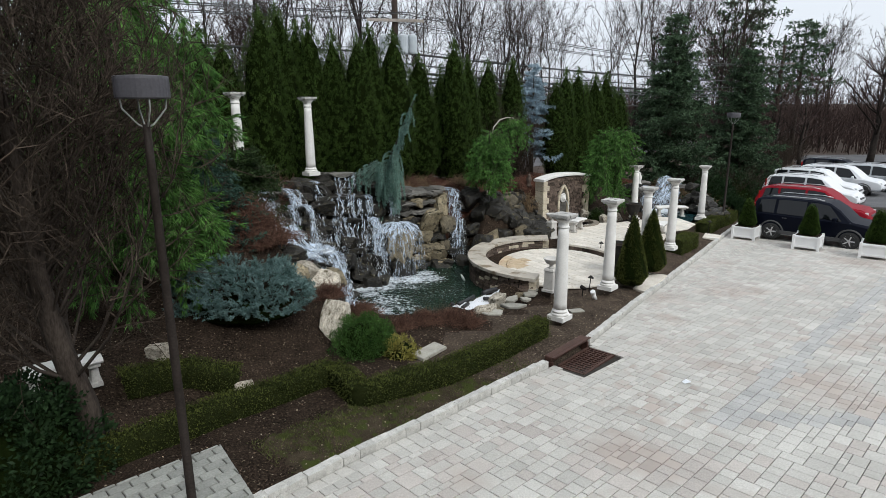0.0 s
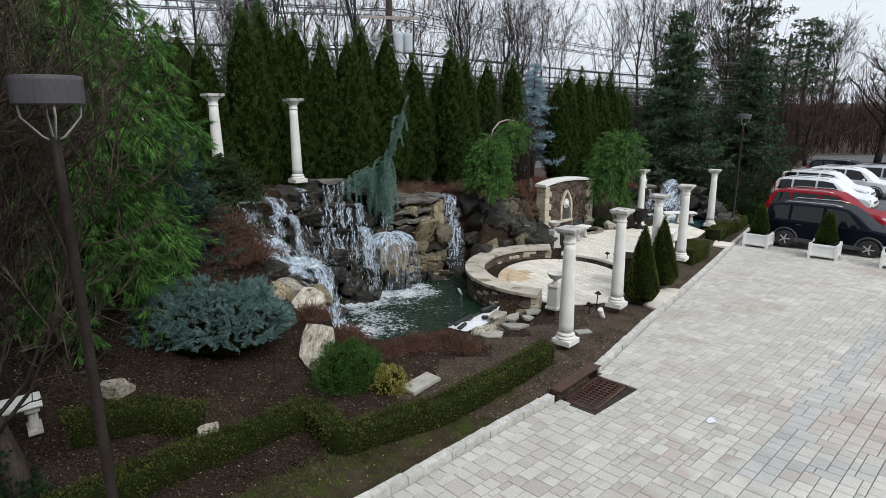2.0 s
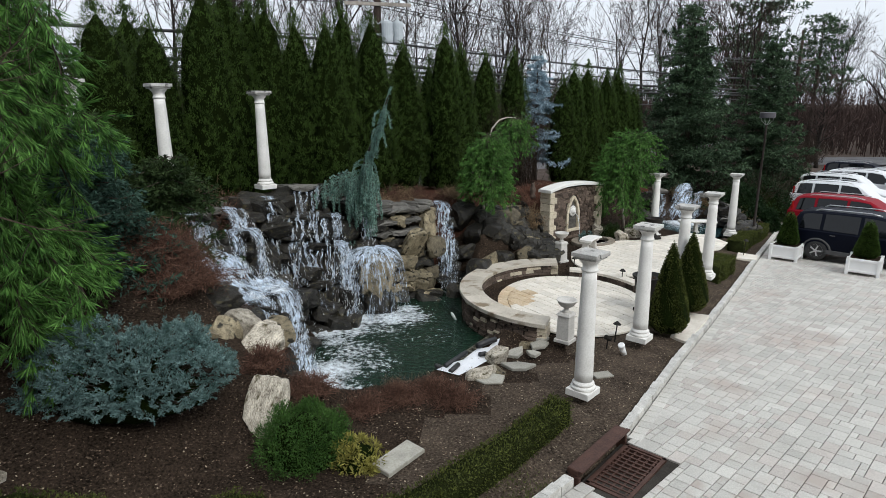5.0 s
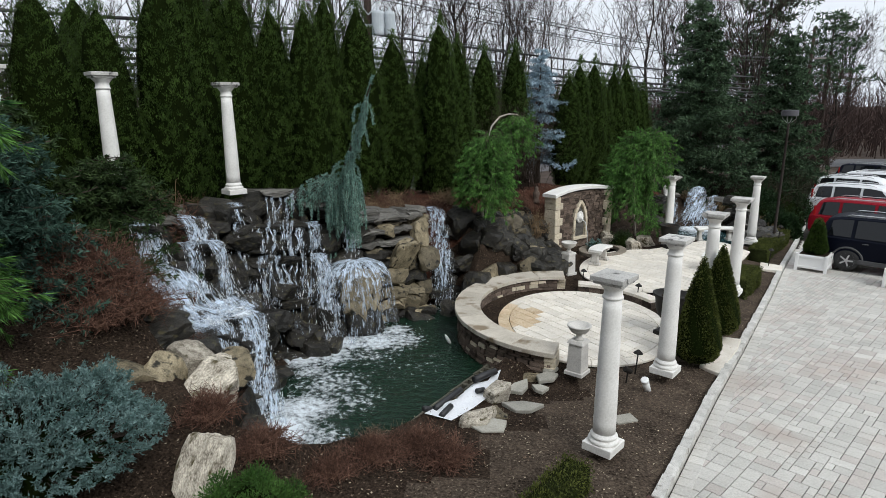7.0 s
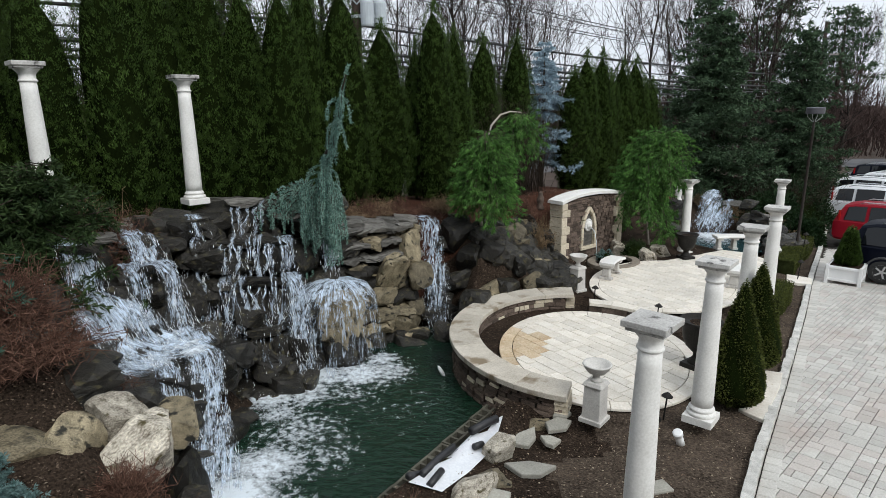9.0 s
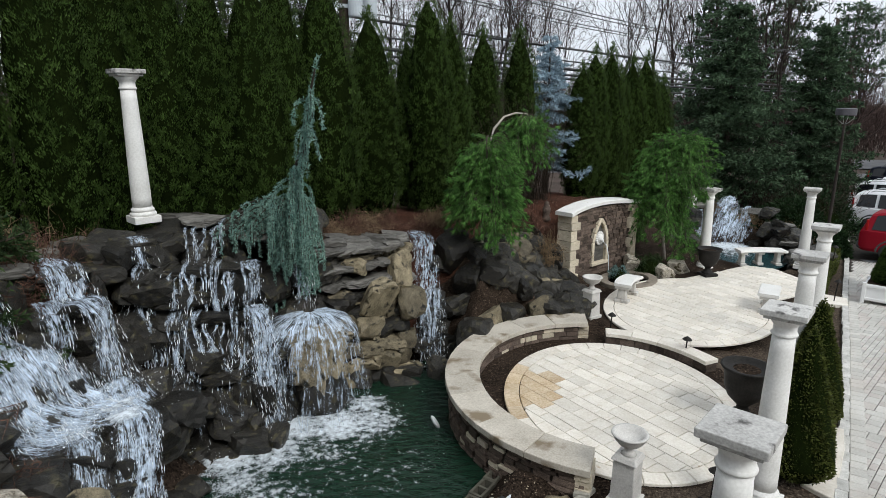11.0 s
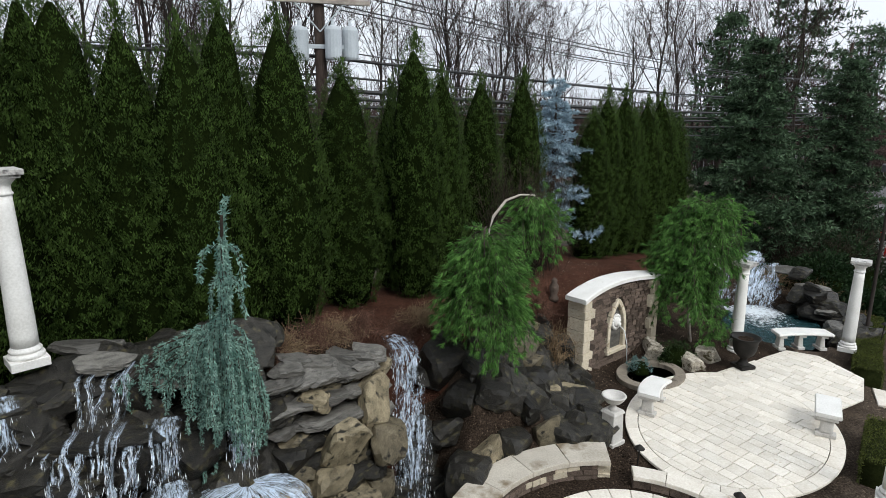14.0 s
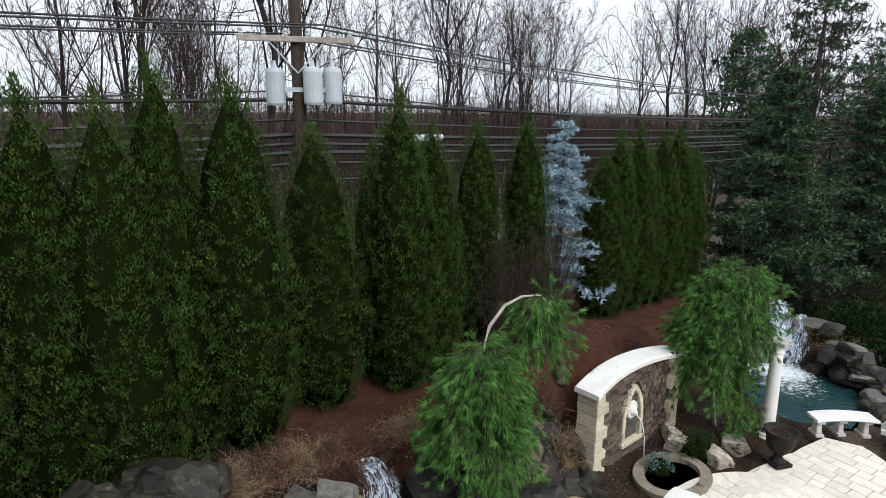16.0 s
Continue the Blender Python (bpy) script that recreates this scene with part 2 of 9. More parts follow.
WHITE_PAINT = material("white_painted_wood", (0.74, 0.74, 0.735), (0.84, 0.84, 0.83), 0.45, 3, 60, 0.08)
BLACK_IRON = material("black_iron", (0.006, 0.0055, 0.005), (0.026, 0.023, 0.020), 0.6, 8, 50, 0.3, gloss=0.2)
RUST_IRON = material("rusted_cast_iron", (0.045, 0.021, 0.016), (0.11, 0.055, 0.04), 0.65, 7, 50, 0.5, metal=0.3)
LAMP_GREY = material("dark_grey_enamel", (0.055, 0.052, 0.06), (0.085, 0.082, 0.092), 0.45, 3, 40, 0.05)
POST_BROWN = material("bronze_post", (0.014, 0.010, 0.008), (0.032, 0.025, 0.021), 0.6, 5, 40, 0.1, gloss=0.15)
PALE_METAL = material("galvanised_rod", (0.38, 0.39, 0.37), (0.55, 0.56, 0.54), 0.45, 8, 50, 0.1, metal=0.6)
BARK = material("grey_brown_bark", (0.022, 0.017, 0.014), (0.085, 0.068, 0.056), 0.9, 10, 60, 0.8, stretch=(1, 1, 0.25), gloss=0.12)
TWIG = material("brown_twigs", (0.009, 0.0075, 0.006), (0.098, 0.076, 0.059), 0.9, 4, 30, 0, gloss=0.05, spread=0.5, source="island")
FAR_BARK = material("woodland_bark", (0.014, 0.012, 0.011), (0.055, 0.046, 0.040), 0.95, 0.6, 5, 0, gloss=0.06)
FAR_TWIG = material("woodland_twigs", (0.018, 0.013, 0.011), (0.072, 0.052, 0.044), 0.95, 0.5, 4, 0, spread=0.3, source="island", gloss=0.06)
RED_TWIG = material("red_brown_twigs", (0.030, 0.015, 0.011), (0.185, 0.105, 0.076), 0.9, 3, 25, 0, spread=0.5, source="island", gloss=0.08)
RUSSET = material("russet_twigs", (0.034, 0.024, 0.022), (0.115, 0.080, 0.070), 0.9, 0.6, 5, 0, spread=0.4, source="island", gloss=0.06)
STRAW = material("dry_grass", (0.15, 0.10, 0.055), (0.32, 0.235, 0.15), 0.9, 3, 20, 0, spread=0.3, source="island", gloss=0.12)
PALE_BRANCH = material("pale_bare_branch", (0.24, 0.20, 0.17), (0.46, 0.42, 0.37), 0.8, 8, 50, 0.4)
THUJA = leafy("arborvitae_sprays", (0.005, 0.014, 0.003), (0.088, 0.145, 0.033), spread=0.3, scale=2.2, fine=10.0, clouds=0.4)
# near-black base colour paints the shade deep inside the evergreens
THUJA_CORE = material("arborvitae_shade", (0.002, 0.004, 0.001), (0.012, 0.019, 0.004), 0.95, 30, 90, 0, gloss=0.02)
PINE = leafy("white_pine_needles", (0.010, 0.040, 0.009), (0.15, 0.32, 0.072), spread=0.42, scale=3.0, fine=11.0, clouds=0.45)
CEDAR = leafy("blue_cedar_needles", (0.08, 0.18, 0.150), (0.32, 0.48, 0.405), spread=0.35, scale=4.0, fine=16.0, clouds=0.4)
BLUE = leafy("blue_spruce_needles", (0.035, 0.080, 0.072), (0.23, 0.34, 0.33), spread=0.3, scale=3.0, fine=12.0, clouds=0.4)
PALE_BLUE = leafy("silver_spruce_needles", (0.13, 0.21, 0.26), (0.46, 0.58, 0.66), spread=0.3, scale=2.5, fine=9.0, clouds=0.4)
SPRUCE = leafy("dark_spruce_needles", (0.007, 0.020, 0.010), (0.105, 0.165, 0.090), spread=0.42, scale=1.4, fine=5.0, clouds=0.45)
BLUE_FIR = leafy("blue_green_fir_needles", (0.012, 0.036, 0.026), (0.085, 0.150, 0.115), spread=0.35, scale=2.5, fine=8.0, clouds=0.4)
FIR = leafy("green_conifer_needles", (0.008, 0.021, 0.007), (0.060, 0.092, 0.034), scale=2.5, fine=9.0, clouds=0.4)
MOUND = leafy("bright_green_needles", (0.012, 0.042, 0.009), (0.088, 0.17, 0.040), spread=0.3, scale=4.0, fine=14.0, clouds=0.4)
YELLOW = leafy("golden_leaves", (0.16, 0.15, 0.035), (0.38, 0.35, 0.10))
BOX = leafy("boxwood_leaves", (0.012, 0.021, 0.005), (0.125, 0.142, 0.036), spread=0.35, scale=3.0, fine=14.0, clouds=0.45)
# dark colour painted for the shade inside the clipped hedges
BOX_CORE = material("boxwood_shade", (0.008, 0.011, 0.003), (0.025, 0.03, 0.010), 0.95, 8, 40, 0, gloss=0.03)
HOLLY = leafy("dark_evergreen_leaves", (0.008, 0.022, 0.008), (0.028, 0.052, 0.020))
POND_WATER = glassy("pond_water", (0.008, 0.024, 0.014), 0.07, ripple_scale=5.5, strength=0.8)
POOL_WATER = glassy("turquoise_pool_water", (0.015, 0.045, 0.05), 0.08, ripple_scale=8.0, strength=0.5)
BLACK_WATER = glassy("still_dark_water", (0.008, 0.008, 0.007), 0.04, ripple_scale=3.0, strength=0.05)
FALLS = falling_water("falling_water", -0.09, 70.0)
THIN_FALLS = falling_water("thin_falling_water", -0.04, 70.0)
DRIPS = falling_water("dripping_water", 0.07, 70.0)
FOAM = material("foam", (0.70, 0.76, 0.80), (0.88, 0.91, 0.94), 0.4, 9, 60, 0.3)
BLOCK = material("weathered_concrete_block", (0.055, 0.052, 0.04), (0.15, 0.14, 0.11), 0.9, 6, 60, 0.5, spread=0.15, source="object", gloss=0.2)
LINER = material("white_liner", (0.66, 0.68, 0.72), (0.84, 0.85, 0.87), 0.5, 3, 30, 0.4)
HOSE = material("black_rubber", (0.010, 0.010, 0.011), (0.03, 0.03, 0.033), 0.5, 8, 50, 0.1)
WOOD_POLE = material("weathered_pole", (0.024, 0.018, 0.015), (0.075, 0.056, 0.047), 0.9, 5, 40, 0.5, stretch=(1, 1, 0.15), gloss=0.1)
STEEL = material("pale_blue_grey_steel", (0.38, 0.42, 0.45), (0.52, 0.56, 0.59), 0.5, 4, 30, 0.05)
CABLE = material("black_cable", (0.012, 0.012, 0.012), (0.03, 0.03, 0.03), 0.6, 8, 40, 0)
TYRE = material("tyre_rubber", (0.012, 0.012, 0.012), (0.03, 0.03, 0.03), 0.8, 10, 60, 0.2)
ALLOY = material("alloy_wheel", (0.45, 0.45, 0.46), (0.60, 0.60, 0.61), 0.3, 6, 40, 0.05, metal=0.8)
CAR_GLASS = glassy("car_window", (0.006, 0.007, 0.009), 0.03, 1.5, 0.38)
HEADLAMP = glassy("headlamp_lens", (0.55, 0.57, 0.58), 0.08, 1.5, 0.6)
TAIL_RED = glassy("tail_lamp_lens", (0.35, 0.012, 0.012), 0.12, 1.5, 0.6)
TRIM_GREY = material("grey_trim", (0.05, 0.05, 0.052), (0.08, 0.08, 0.083), 0.6, 8, 40, 0.1)


def car_paint(name, colour):
    m = material(name, tuple(c * 0.95 for c in colour), colour, 0.45, 2, 30, 0, gloss=0.07)
    b = m.node_tree.nodes["Principled BSDF"]
    b.inputs["Coat Weight"].default_value, b.inputs["Coat Roughness"].default_value = 0.05, 0.04
    return m


NAVY, CRIMSON, PEARL, SILVER = (car_paint("navy_paint", (0.003, 0.0045, 0.011)), car_paint("crimson_paint", (0.24, 0.008, 0.018)),
                                car_paint("white_paint", (0.74, 0.75, 0.77)), car_paint("silver_paint", (0.46, 0.48, 0.50)))
# ---- terrain ----
ORIGIN = (0.71, 7.66)      # on the kerb; u runs into the garden, v along the kerb
KERB = [(-4.75, 0.75), (-1.52, 5.05), (-0.74, 6.01), (-0.06, 6.80), (1.19, 8.33), (2.08, 9.37), (3.0, 10.66), (4.67, 13.6),
        (6.0, 15.85), (8.46, 20.1), (10.2, 23.2), (12.94, 27.9), (17.0, 34.9), (24.0, 47.0)]
POND = [(-2.4, 12.5), (-2.0, 11.8), (-1.45, 11.7), (-0.75, 12.1), (0.15, 13.3), (1.0, 15.0), (0.5, 15.8), (0.15, 16.8), (0.2, 17.8), (-0.2, 18.5),
        (-1.1, 17.9), (-1.9, 16.8), (-2.5, 16.0), (-2.9, 14.9), (-2.8, 13.5)]
POND2 = [(8.2, 26.3), (9.6, 26.2), (10.6, 27.2), (10.8, 28.6), (10.0, 29.4), (8.9, 29.2), (8.0, 27.8)]
WATER_Z, WATER2_Z = -0.5, -0.55


def drive_z(y):
    """Height of the sloping driveway."""
    return -0.047 * (y - 9.2)


def lot_z(y, k):
    """Height of the paving: the drive, and the level car park past its end; k is the distance from the kerb."""
    base = np.maximum(drive_z(y), -1.0)
    return base + 0 * k


def uv_of(x, y):
    dx, dy = x - ORIGIN[0], y - ORIGIN[1]
    return -0.8 * dx + 0.6 * dy, 0.6 * dx + 0.8 * dy


def side(x, y, line):
    """Signed distance to a polyline, positive on its left."""
    best, sign = np.full(np.shape(x), 1e9), np.zeros(np.shape(x))
    for (ax, ay), (bx, by) in zip(line[:-1], line[1:]):
        ex, ey = bx - ax, by - ay
        k = np.clip(((x - ax) * ex + (y - ay) * ey) / (ex * ex + ey * ey), 0, 1)
        d = np.hypot(x - ax - k * ex, y - ay - k * ey)
        c = np.sign(ex * (y - ay) - ey * (x - ax))
        sign = np.where(d < best - 1e-9, c, sign)
        best = np.minimum(best, d)
    return best * sign


def outside(x, y, poly):
    """Signed distance to a closed polygon, positive outside."""
    ring = poly + poly[:1]
    best, inside = np.full(np.shape(x), 1e9), np.zeros(np.shape(x), bool)
    for (ax, ay), (bx, by) in zip(ring[:-1], ring[1:]):
        ex, ey = bx - ax, by - ay
        k = np.clip(((x - ax) * ex + (y - ay) * ey) / (ex * ex + ey * ey), 0, 1)
        best = np.minimum(best, np.hypot(x - ax - k * ex, y - ay - k * ey))
        with np.errstate(divide="ignore", invalid="ignore"):
            cross = ((ay > y) != (by > y)) & (x < (bx - ax) * (y - ay) / (by - ay + 1e-12) + ax)
        inside ^= cross
    return np.where(inside, -best, best)


def ease(a, b, k):
    t = np.clip((k - a) / (b - a), 0, 1)
    return t * t * (3 - 2 * t)


def ripple(x, y):
    return (np.sin(1.7 * x + 0.9 * y) * np.sin(1.1 * y - 0.6 * x + 1.0) * 0.6 + np.sin(4.1 * x - 2.3 * y + 0.5) * np.sin(3.3 * y + 1.9 * x) * 0.25)


def shelf(w, y):
    """Height of the rockery by the distance from the pond: a pool ledge on the left, steep tiers elsewhere."""
    pool = np.interp(w, [0, 0.25, 0.45, 1.05, 1.35, 1.9, 2.2], [-0.65, 0.3, 0.62, 0.70, 1.15, 1.95, 2.4])
    tiers = np.interp(w, [0, 0.25, 0.45, 0.75, 0.95, 1.25, 1.5], [-0.65, 0.1, 0.85, 0.98, 1.6, 1.75, 2.4])
    k = ease(14.9, 15.9, y)
    front = 1 - ease(12.3, 12.9, y)
    low = -0.55 + 1.3 * w
    z = pool * (1 - k) + tiers * k
    return z * (1 - front) + low * front


STREAMS = []


def fall(kind, *points):
    """A run of falling water: x, y, z and width at points down its course."""
    STREAMS.append((points, kind))


# the left fall, the white run below it and its thin outer edge
fall("wide", (-5.3, 14.1, 2.52, 0.44), (-4.98, 13.98, 2.48, 0.52), (-4.84, 13.92, 2.28, 0.55), (-4.72, 13.87, 2.0, 0.60), (-4.62, 13.83, 1.76, 0.68))
fall("wide", (-4.85, 13.9, 1.78, 0.65), (-4.45, 13.82, 1.62, 0.98), (-4.2, 13.78, 1.36, 1.10), (-4.0, 13.8, 1.08, 1.10), (-3.7, 13.9, 0.94, 1.04), (-3.4, 14.0, 0.89, 0.78))
fall("wide", (-5.3, 13.65, 2.15, 0.29), (-5.0, 13.55, 1.78, 0.44), (-4.55, 13.35, 1.42, 0.55), (-4.15, 13.25, 1.08, 0.62), (-3.8, 13.35, 0.94, 0.65), (-3.45, 13.6, 0.89, 0.59))
fall("wide", (-4.75, 13.62, 1.7, 0.52), (-4.4, 13.52, 1.5, 0.65), (-4.1, 13.48, 1.2, 0.72), (-3.85, 13.52, 1.0, 0.78), (-3.5, 13.7, 0.9, 0.65))
fall("wide", (-4.5, 14.15, 1.62, 0.45), (-4.2, 14.12, 1.45, 0.55), (-3.95, 14.12, 1.12, 0.65), (-3.7, 14.15, 0.95, 0.65))
# the second fall, in two drops
fall("wide", (-4.95, 15.2, 2.42, 0.49), (-4.55, 14.92, 2.38, 0.55), (-4.4, 14.84, 2.2, 0.55), (-4.3, 14.79, 2.03, 0.60), (-4.1, 14.76, 1.99, 0.57), (-3.98, 14.75, 1.7, 0.49), (-3.9, 14.74, 1.25, 0.49), (-3.84, 14.72, 0.95, 0.65))
fall("thin", (-4.6, 14.6, 2.05, 0.39), (-4.42, 14.5, 2.0, 0.39), (-4.33, 14.45, 1.75, 0.39), (-4.27, 14.42, 1.45, 0.45))
fall("wide", (-3.95, 14.75, 0.95, 0.65), (-3.6, 14.4, 0.91, 0.78), (-3.3, 14.12, 0.87, 0.65))
# the chute into the pond
fall("wide", (-3.45, 14.2, 0.89, 0.65), (-3.2, 14.02, 0.85, 0.59), (-3.02, 13.72, 0.62, 0.52), (-2.85, 13.4, 0.2, 0.55), (-2.63, 12.98, -0.2, 0.68), (-2.38, 12.58, -0.5, 0.91))
fall("thin", (-3.55, 13.55, 0.9, 0.39), (-3.32, 13.3, 0.84, 0.42), (-3.2, 13.15, 0.5, 0.44), (-3.1, 13.0, 0.05, 0.47), (-3.0, 12.85, -0.45, 0.52))
# the tiers in the middle
fall("thin", (-4.4, 16.3, 2.5, 0.3), (-4.2, 16.12, 2.46, 0.32), (-4.08, 16.0, 2.25, 0.34), (-4.0, 15.95, 2.08, 0.4))
fall("wide", (-2.72, 16.5, 1.4, 0.4), (-2.5, 16.2, 1.33, 0.42), (-2.4, 16.05, 1.0, 0.4), (-2.34, 15.95, 0.4, 0.42), (-2.3, 15.9, -0.5, 0.5))
fall("thin", (-2.9, 16.9, 2.0, 0.4), (-2.8, 16.65, 1.96, 0.4), (-2.75, 16.55, 1.7, 0.4), (-2.72, 16.48, 1.42, 0.42))
# drips through the cedar on to the dome, and the fall on the right
fall("thin", (-2.35, 17.6, 2.3, 0.36), (-2.22, 17.35, 2.22, 0.36), (-2.12, 17.15, 1.8, 0.34), (-2.05, 17.0, 1.2, 0.36))
fall("thin", (-0.75, 20.3, 1.78, 0.5), (-0.42, 19.72, 1.76, 0.52), (-0.33, 19.45, 1.35, 0.5), (-0.28, 19.25, 0.95, 0.6), (-0.25, 19.08, 0.7, 0.66), (-0.2, 18.9, 0.2, 0.66), (-0.15, 18.7, -0.5, 0.75))


def curtain(kind, ax, ay, bx, by, top, foot, count, seed, back=0.3):
    """Ropes of water side by side over a ledge from a to b, each with its own width, lip and reach."""
    r = random.Random(seed)
    long = math.hypot(bx - ax, by - ay)
    fx, fy = (by - ay) / long, -(bx - ax) / long
    for k in range(count):
        p = (k + 0.5 + r.uniform(-0.3, 0.3)) / count
        w = long / count * r.uniform(0.5, 1.5)
        lip, out, end = top + r.uniform(-0.12, 0.05), r.uniform(-0.09, 0.09), foot + r.uniform(-0.08, 0.2)
        x, y = ax + (bx - ax) * p + fx * out, ay + (by - ay) * p + fy * out
        drop = lip - end
        fall(kind if r.random() < 0.7 else "thin", (x - fx * back, y - fy * back, lip + 0.04, w * 0.8), (x, y, lip, w), (x + fx * 0.09 + r.uniform(-0.03, 0.03), y + fy * 0.09, lip - drop * 0.25, w * 0.75), (x + fx * 0.16 + r.uniform(-0.06, 0.06), y + fy * 0.16, lip - drop * 0.65, w * 0.9), (x + fx * 0.21 + r.uniform(-0.08, 0.08), y + fy * 0.21, end, w * 1.4))


curtain("wide", -4.15, 15.82, -2.75, 16.38, 2.06, 1.45, 18, 1)
curtain("wide", -4.0, 15.58, -2.5, 16.15, 1.45, 0.6, 19, 2)
curtain("drip", -3.8, 15.5, -2.35, 15.95, 0.6, -0.5, 10, 3)
curtain("thin", -3.8, 16.62, -3.2, 16.8, 2.58, 2.1, 5, 4)


def under_water(x, y, z):
    """Keeps the ground well below the falling water."""
    for pts, _ in STREAMS:
        for (ax, ay, az, aw), (bx, by, bz, bw) in zip(pts[:-1], pts[1:]):
            ex, ey = bx - ax, by - ay
            k = np.clip(((x - ax) * ex + (y - ay) * ey) / (ex * ex + ey * ey + 1e-9), 0, 1)
            d = np.hypot(x - ax - k * ex, y - ay - k * ey) - (aw + bw) / 4
            z = np.minimum(z, np.minimum(az, bz) - 0.45 + 3.0 * np.maximum(d - 0.12, 0))
    return z


def ground_z(x, y):
    x, y = np.asarray(x, float), np.asarray(y, float)
    u, v = uv_of(x, y)
    k = side(x, y, KERB)
    bed = np.maximum(drive_z(y), -1.0) * (1 - ease(0.3, 5, k)) + 0.05 + 0.08 * ease(0.2, 0.9, k)
    # the bank: a mulch slope at the near end, a steeper rise behind the walls further on
    foot = 3.2 + 3.8 * ease(7.0, 12.5, v)
    rise = 0.44 + 0.47 * ease(9.0, 13.0, v)
    crest = 2.35 - 0.85 * ease(6.0, 13.0, v) - 0.9 * ease(15.0, 24.0, v)
    z = bed + np.minimum(np.maximum(u - foot, 0) * rise, crest * np.ones_like(u))
    z = z + 0.05 * ripple(x, y) * ease(0.4, 2.0, k)
    # ponds and the terraces of the rockery behind the first one
    w = outside(x, y, POND)
    z = z - 0.34 * np.exp(-((x - 1.5) ** 2 / 2.6 + (y - 13.9) ** 2 / 2.2))
    z = np.minimum(z, np.where(w > 0, shelf(w, y) - 0.6 * ease(12.3, 12.9, y) * ease(0.0, 0.3, w), -1.0 + 0.9 * w))
    w2 = outside(x, y, POND2)
    z = np.minimum(z, -0.95 + 1.1 * w2)
    # level ground of the two terraces
    a = np.hypot((x - 2.85) / 1.0, (y - 16.95) / 1.05)
    z = np.where(a < 2.45, -0.17, np.where(a < 3.1, np.minimum(z, -0.17 + 0.5 * (a - 2.45)), z))
    for px, py, r in ((5.45, 20.95, 2.3), (7.5, 23.0, 1.7), (4.6, 23.0, 1.1)):
        b = np.hypot(x - px, y - py)
        z = np.where(b < r + 1.0, np.minimum(z, -0.06 + 0.6 * np.maximum(b - r, 0)), z)
    near = (w < 4) & (w > -1)
    z = np.where(near, under_water(x, y, z), z)
    # behind the crest the ground falls to the street, and lies level beyond
    far = ease(11.5, 16.0, u)
    z = z * (1 - far) + (-0.4) * far
    # level with the drive past the end of the garden
    flat = ease(23.5, 30.0, v) * (1 - ease(9.5, 13.0, u))
    z = z * (1 - flat) + (np.maximum(drive_z(y), -1.0) + 0.10) * flat
    # under the paving, and falling away to the car park and the road
    z = np.where(k < 0.09, lot_z(y, k) - 0.12, z)
    return z


def gz(x, y):
    return float(ground_z(np.array([x]), np.array([y]))[0])

# ---- building helpers ----
def part(name, bm, mat, parent, label="", smooth=False):
    """Links a bmesh as one mesh object under a thing or a part."""
    me = bpy.data.meshes.new(name)
    bm.to_mesh(me)
    bm.free()
    return dress(new(name, me), mat, parent, label, smooth)


def dress(ob, mat, parent=None, label="", smooth=False):
    if mat:
        ob.data.materials.append(mat)
    if smooth:
        ob.data.polygons.foreach_set("use_smooth", [True] * len(ob.data.polygons))
    if parent:
        ob.parent = parent
    return tagged(ob, label) if label else ob


def raw(name, verts, faces, mat, parent=None, label="", smooth=False):
    """The same from plain arrays."""
    me = bpy.data.meshes.new(name)
    me.from_pydata(np.asarray(verts, float).tolist(), [], [list(f) for f in faces])
    return dress(new(name, me), mat, parent, label, smooth)


def shared(name, me, m, parent):
    """One more object on a mesh that others use too."""
    ob = new(name, me)
    ob.parent, ob.matrix_basis = parent, m
    return ob


def thing(name, label, category, m=None, group="", kind=""):
    ob = new(name)
    ob.empty_display_size = 0.1
    if m is not None:
        ob.matrix_basis = m
    return tagged(ob, label, category, group, kind)


def box(bm, sx, sy, sz, x=0.0, y=0.0, z=0.0, turn=0.0, bevel=0.0, taper=1.0):
    """A box on the height z, its top scaled by taper."""
    made = bmesh.ops.create_cube(bm, size=1.0)["verts"]
    for q in made:
        k = taper if q.co.z > 0 else 1.0
        q.co = Vector((q.co.x * sx * k, q.co.y * sy * k, (q.co.z + 0.5) * sz))
    if bevel:
        edges = list({e for q in made for e in q.link_edges})
        made = bmesh.ops.bevel(bm, geom=edges, offset=bevel, segments=2, affect="EDGES", profile=0.5)["verts"]
        made = list({q for f in {f for q in made for f in q.link_faces} for q in f.verts})
    bmesh.ops.transform(bm, matrix=pose(x, y, z, 0, 0, turn), verts=made)
    return bm


def lathe(bm, profile, steps=24, x=0.0, y=0.0, z=0.0):
    """Turns (radius, height) pairs round the upright axis."""
    rings = []
    for r, h in profile:
        rings.append([bm.verts.new((x + r * math.cos(2 * math.pi * k / steps), y + r * math.sin(2 * math.pi * k / steps), z + h)) for k in range(steps)])
    for a, b in zip(rings[:-1], rings[1:]):
        for k in range(steps):
            bm.faces.new((a[k], a[(k + 1) % steps], b[(k + 1) % steps], b[k]))
    bm.faces.new(rings[0][::-1]), bm.faces.new(rings[-1])
    return bm


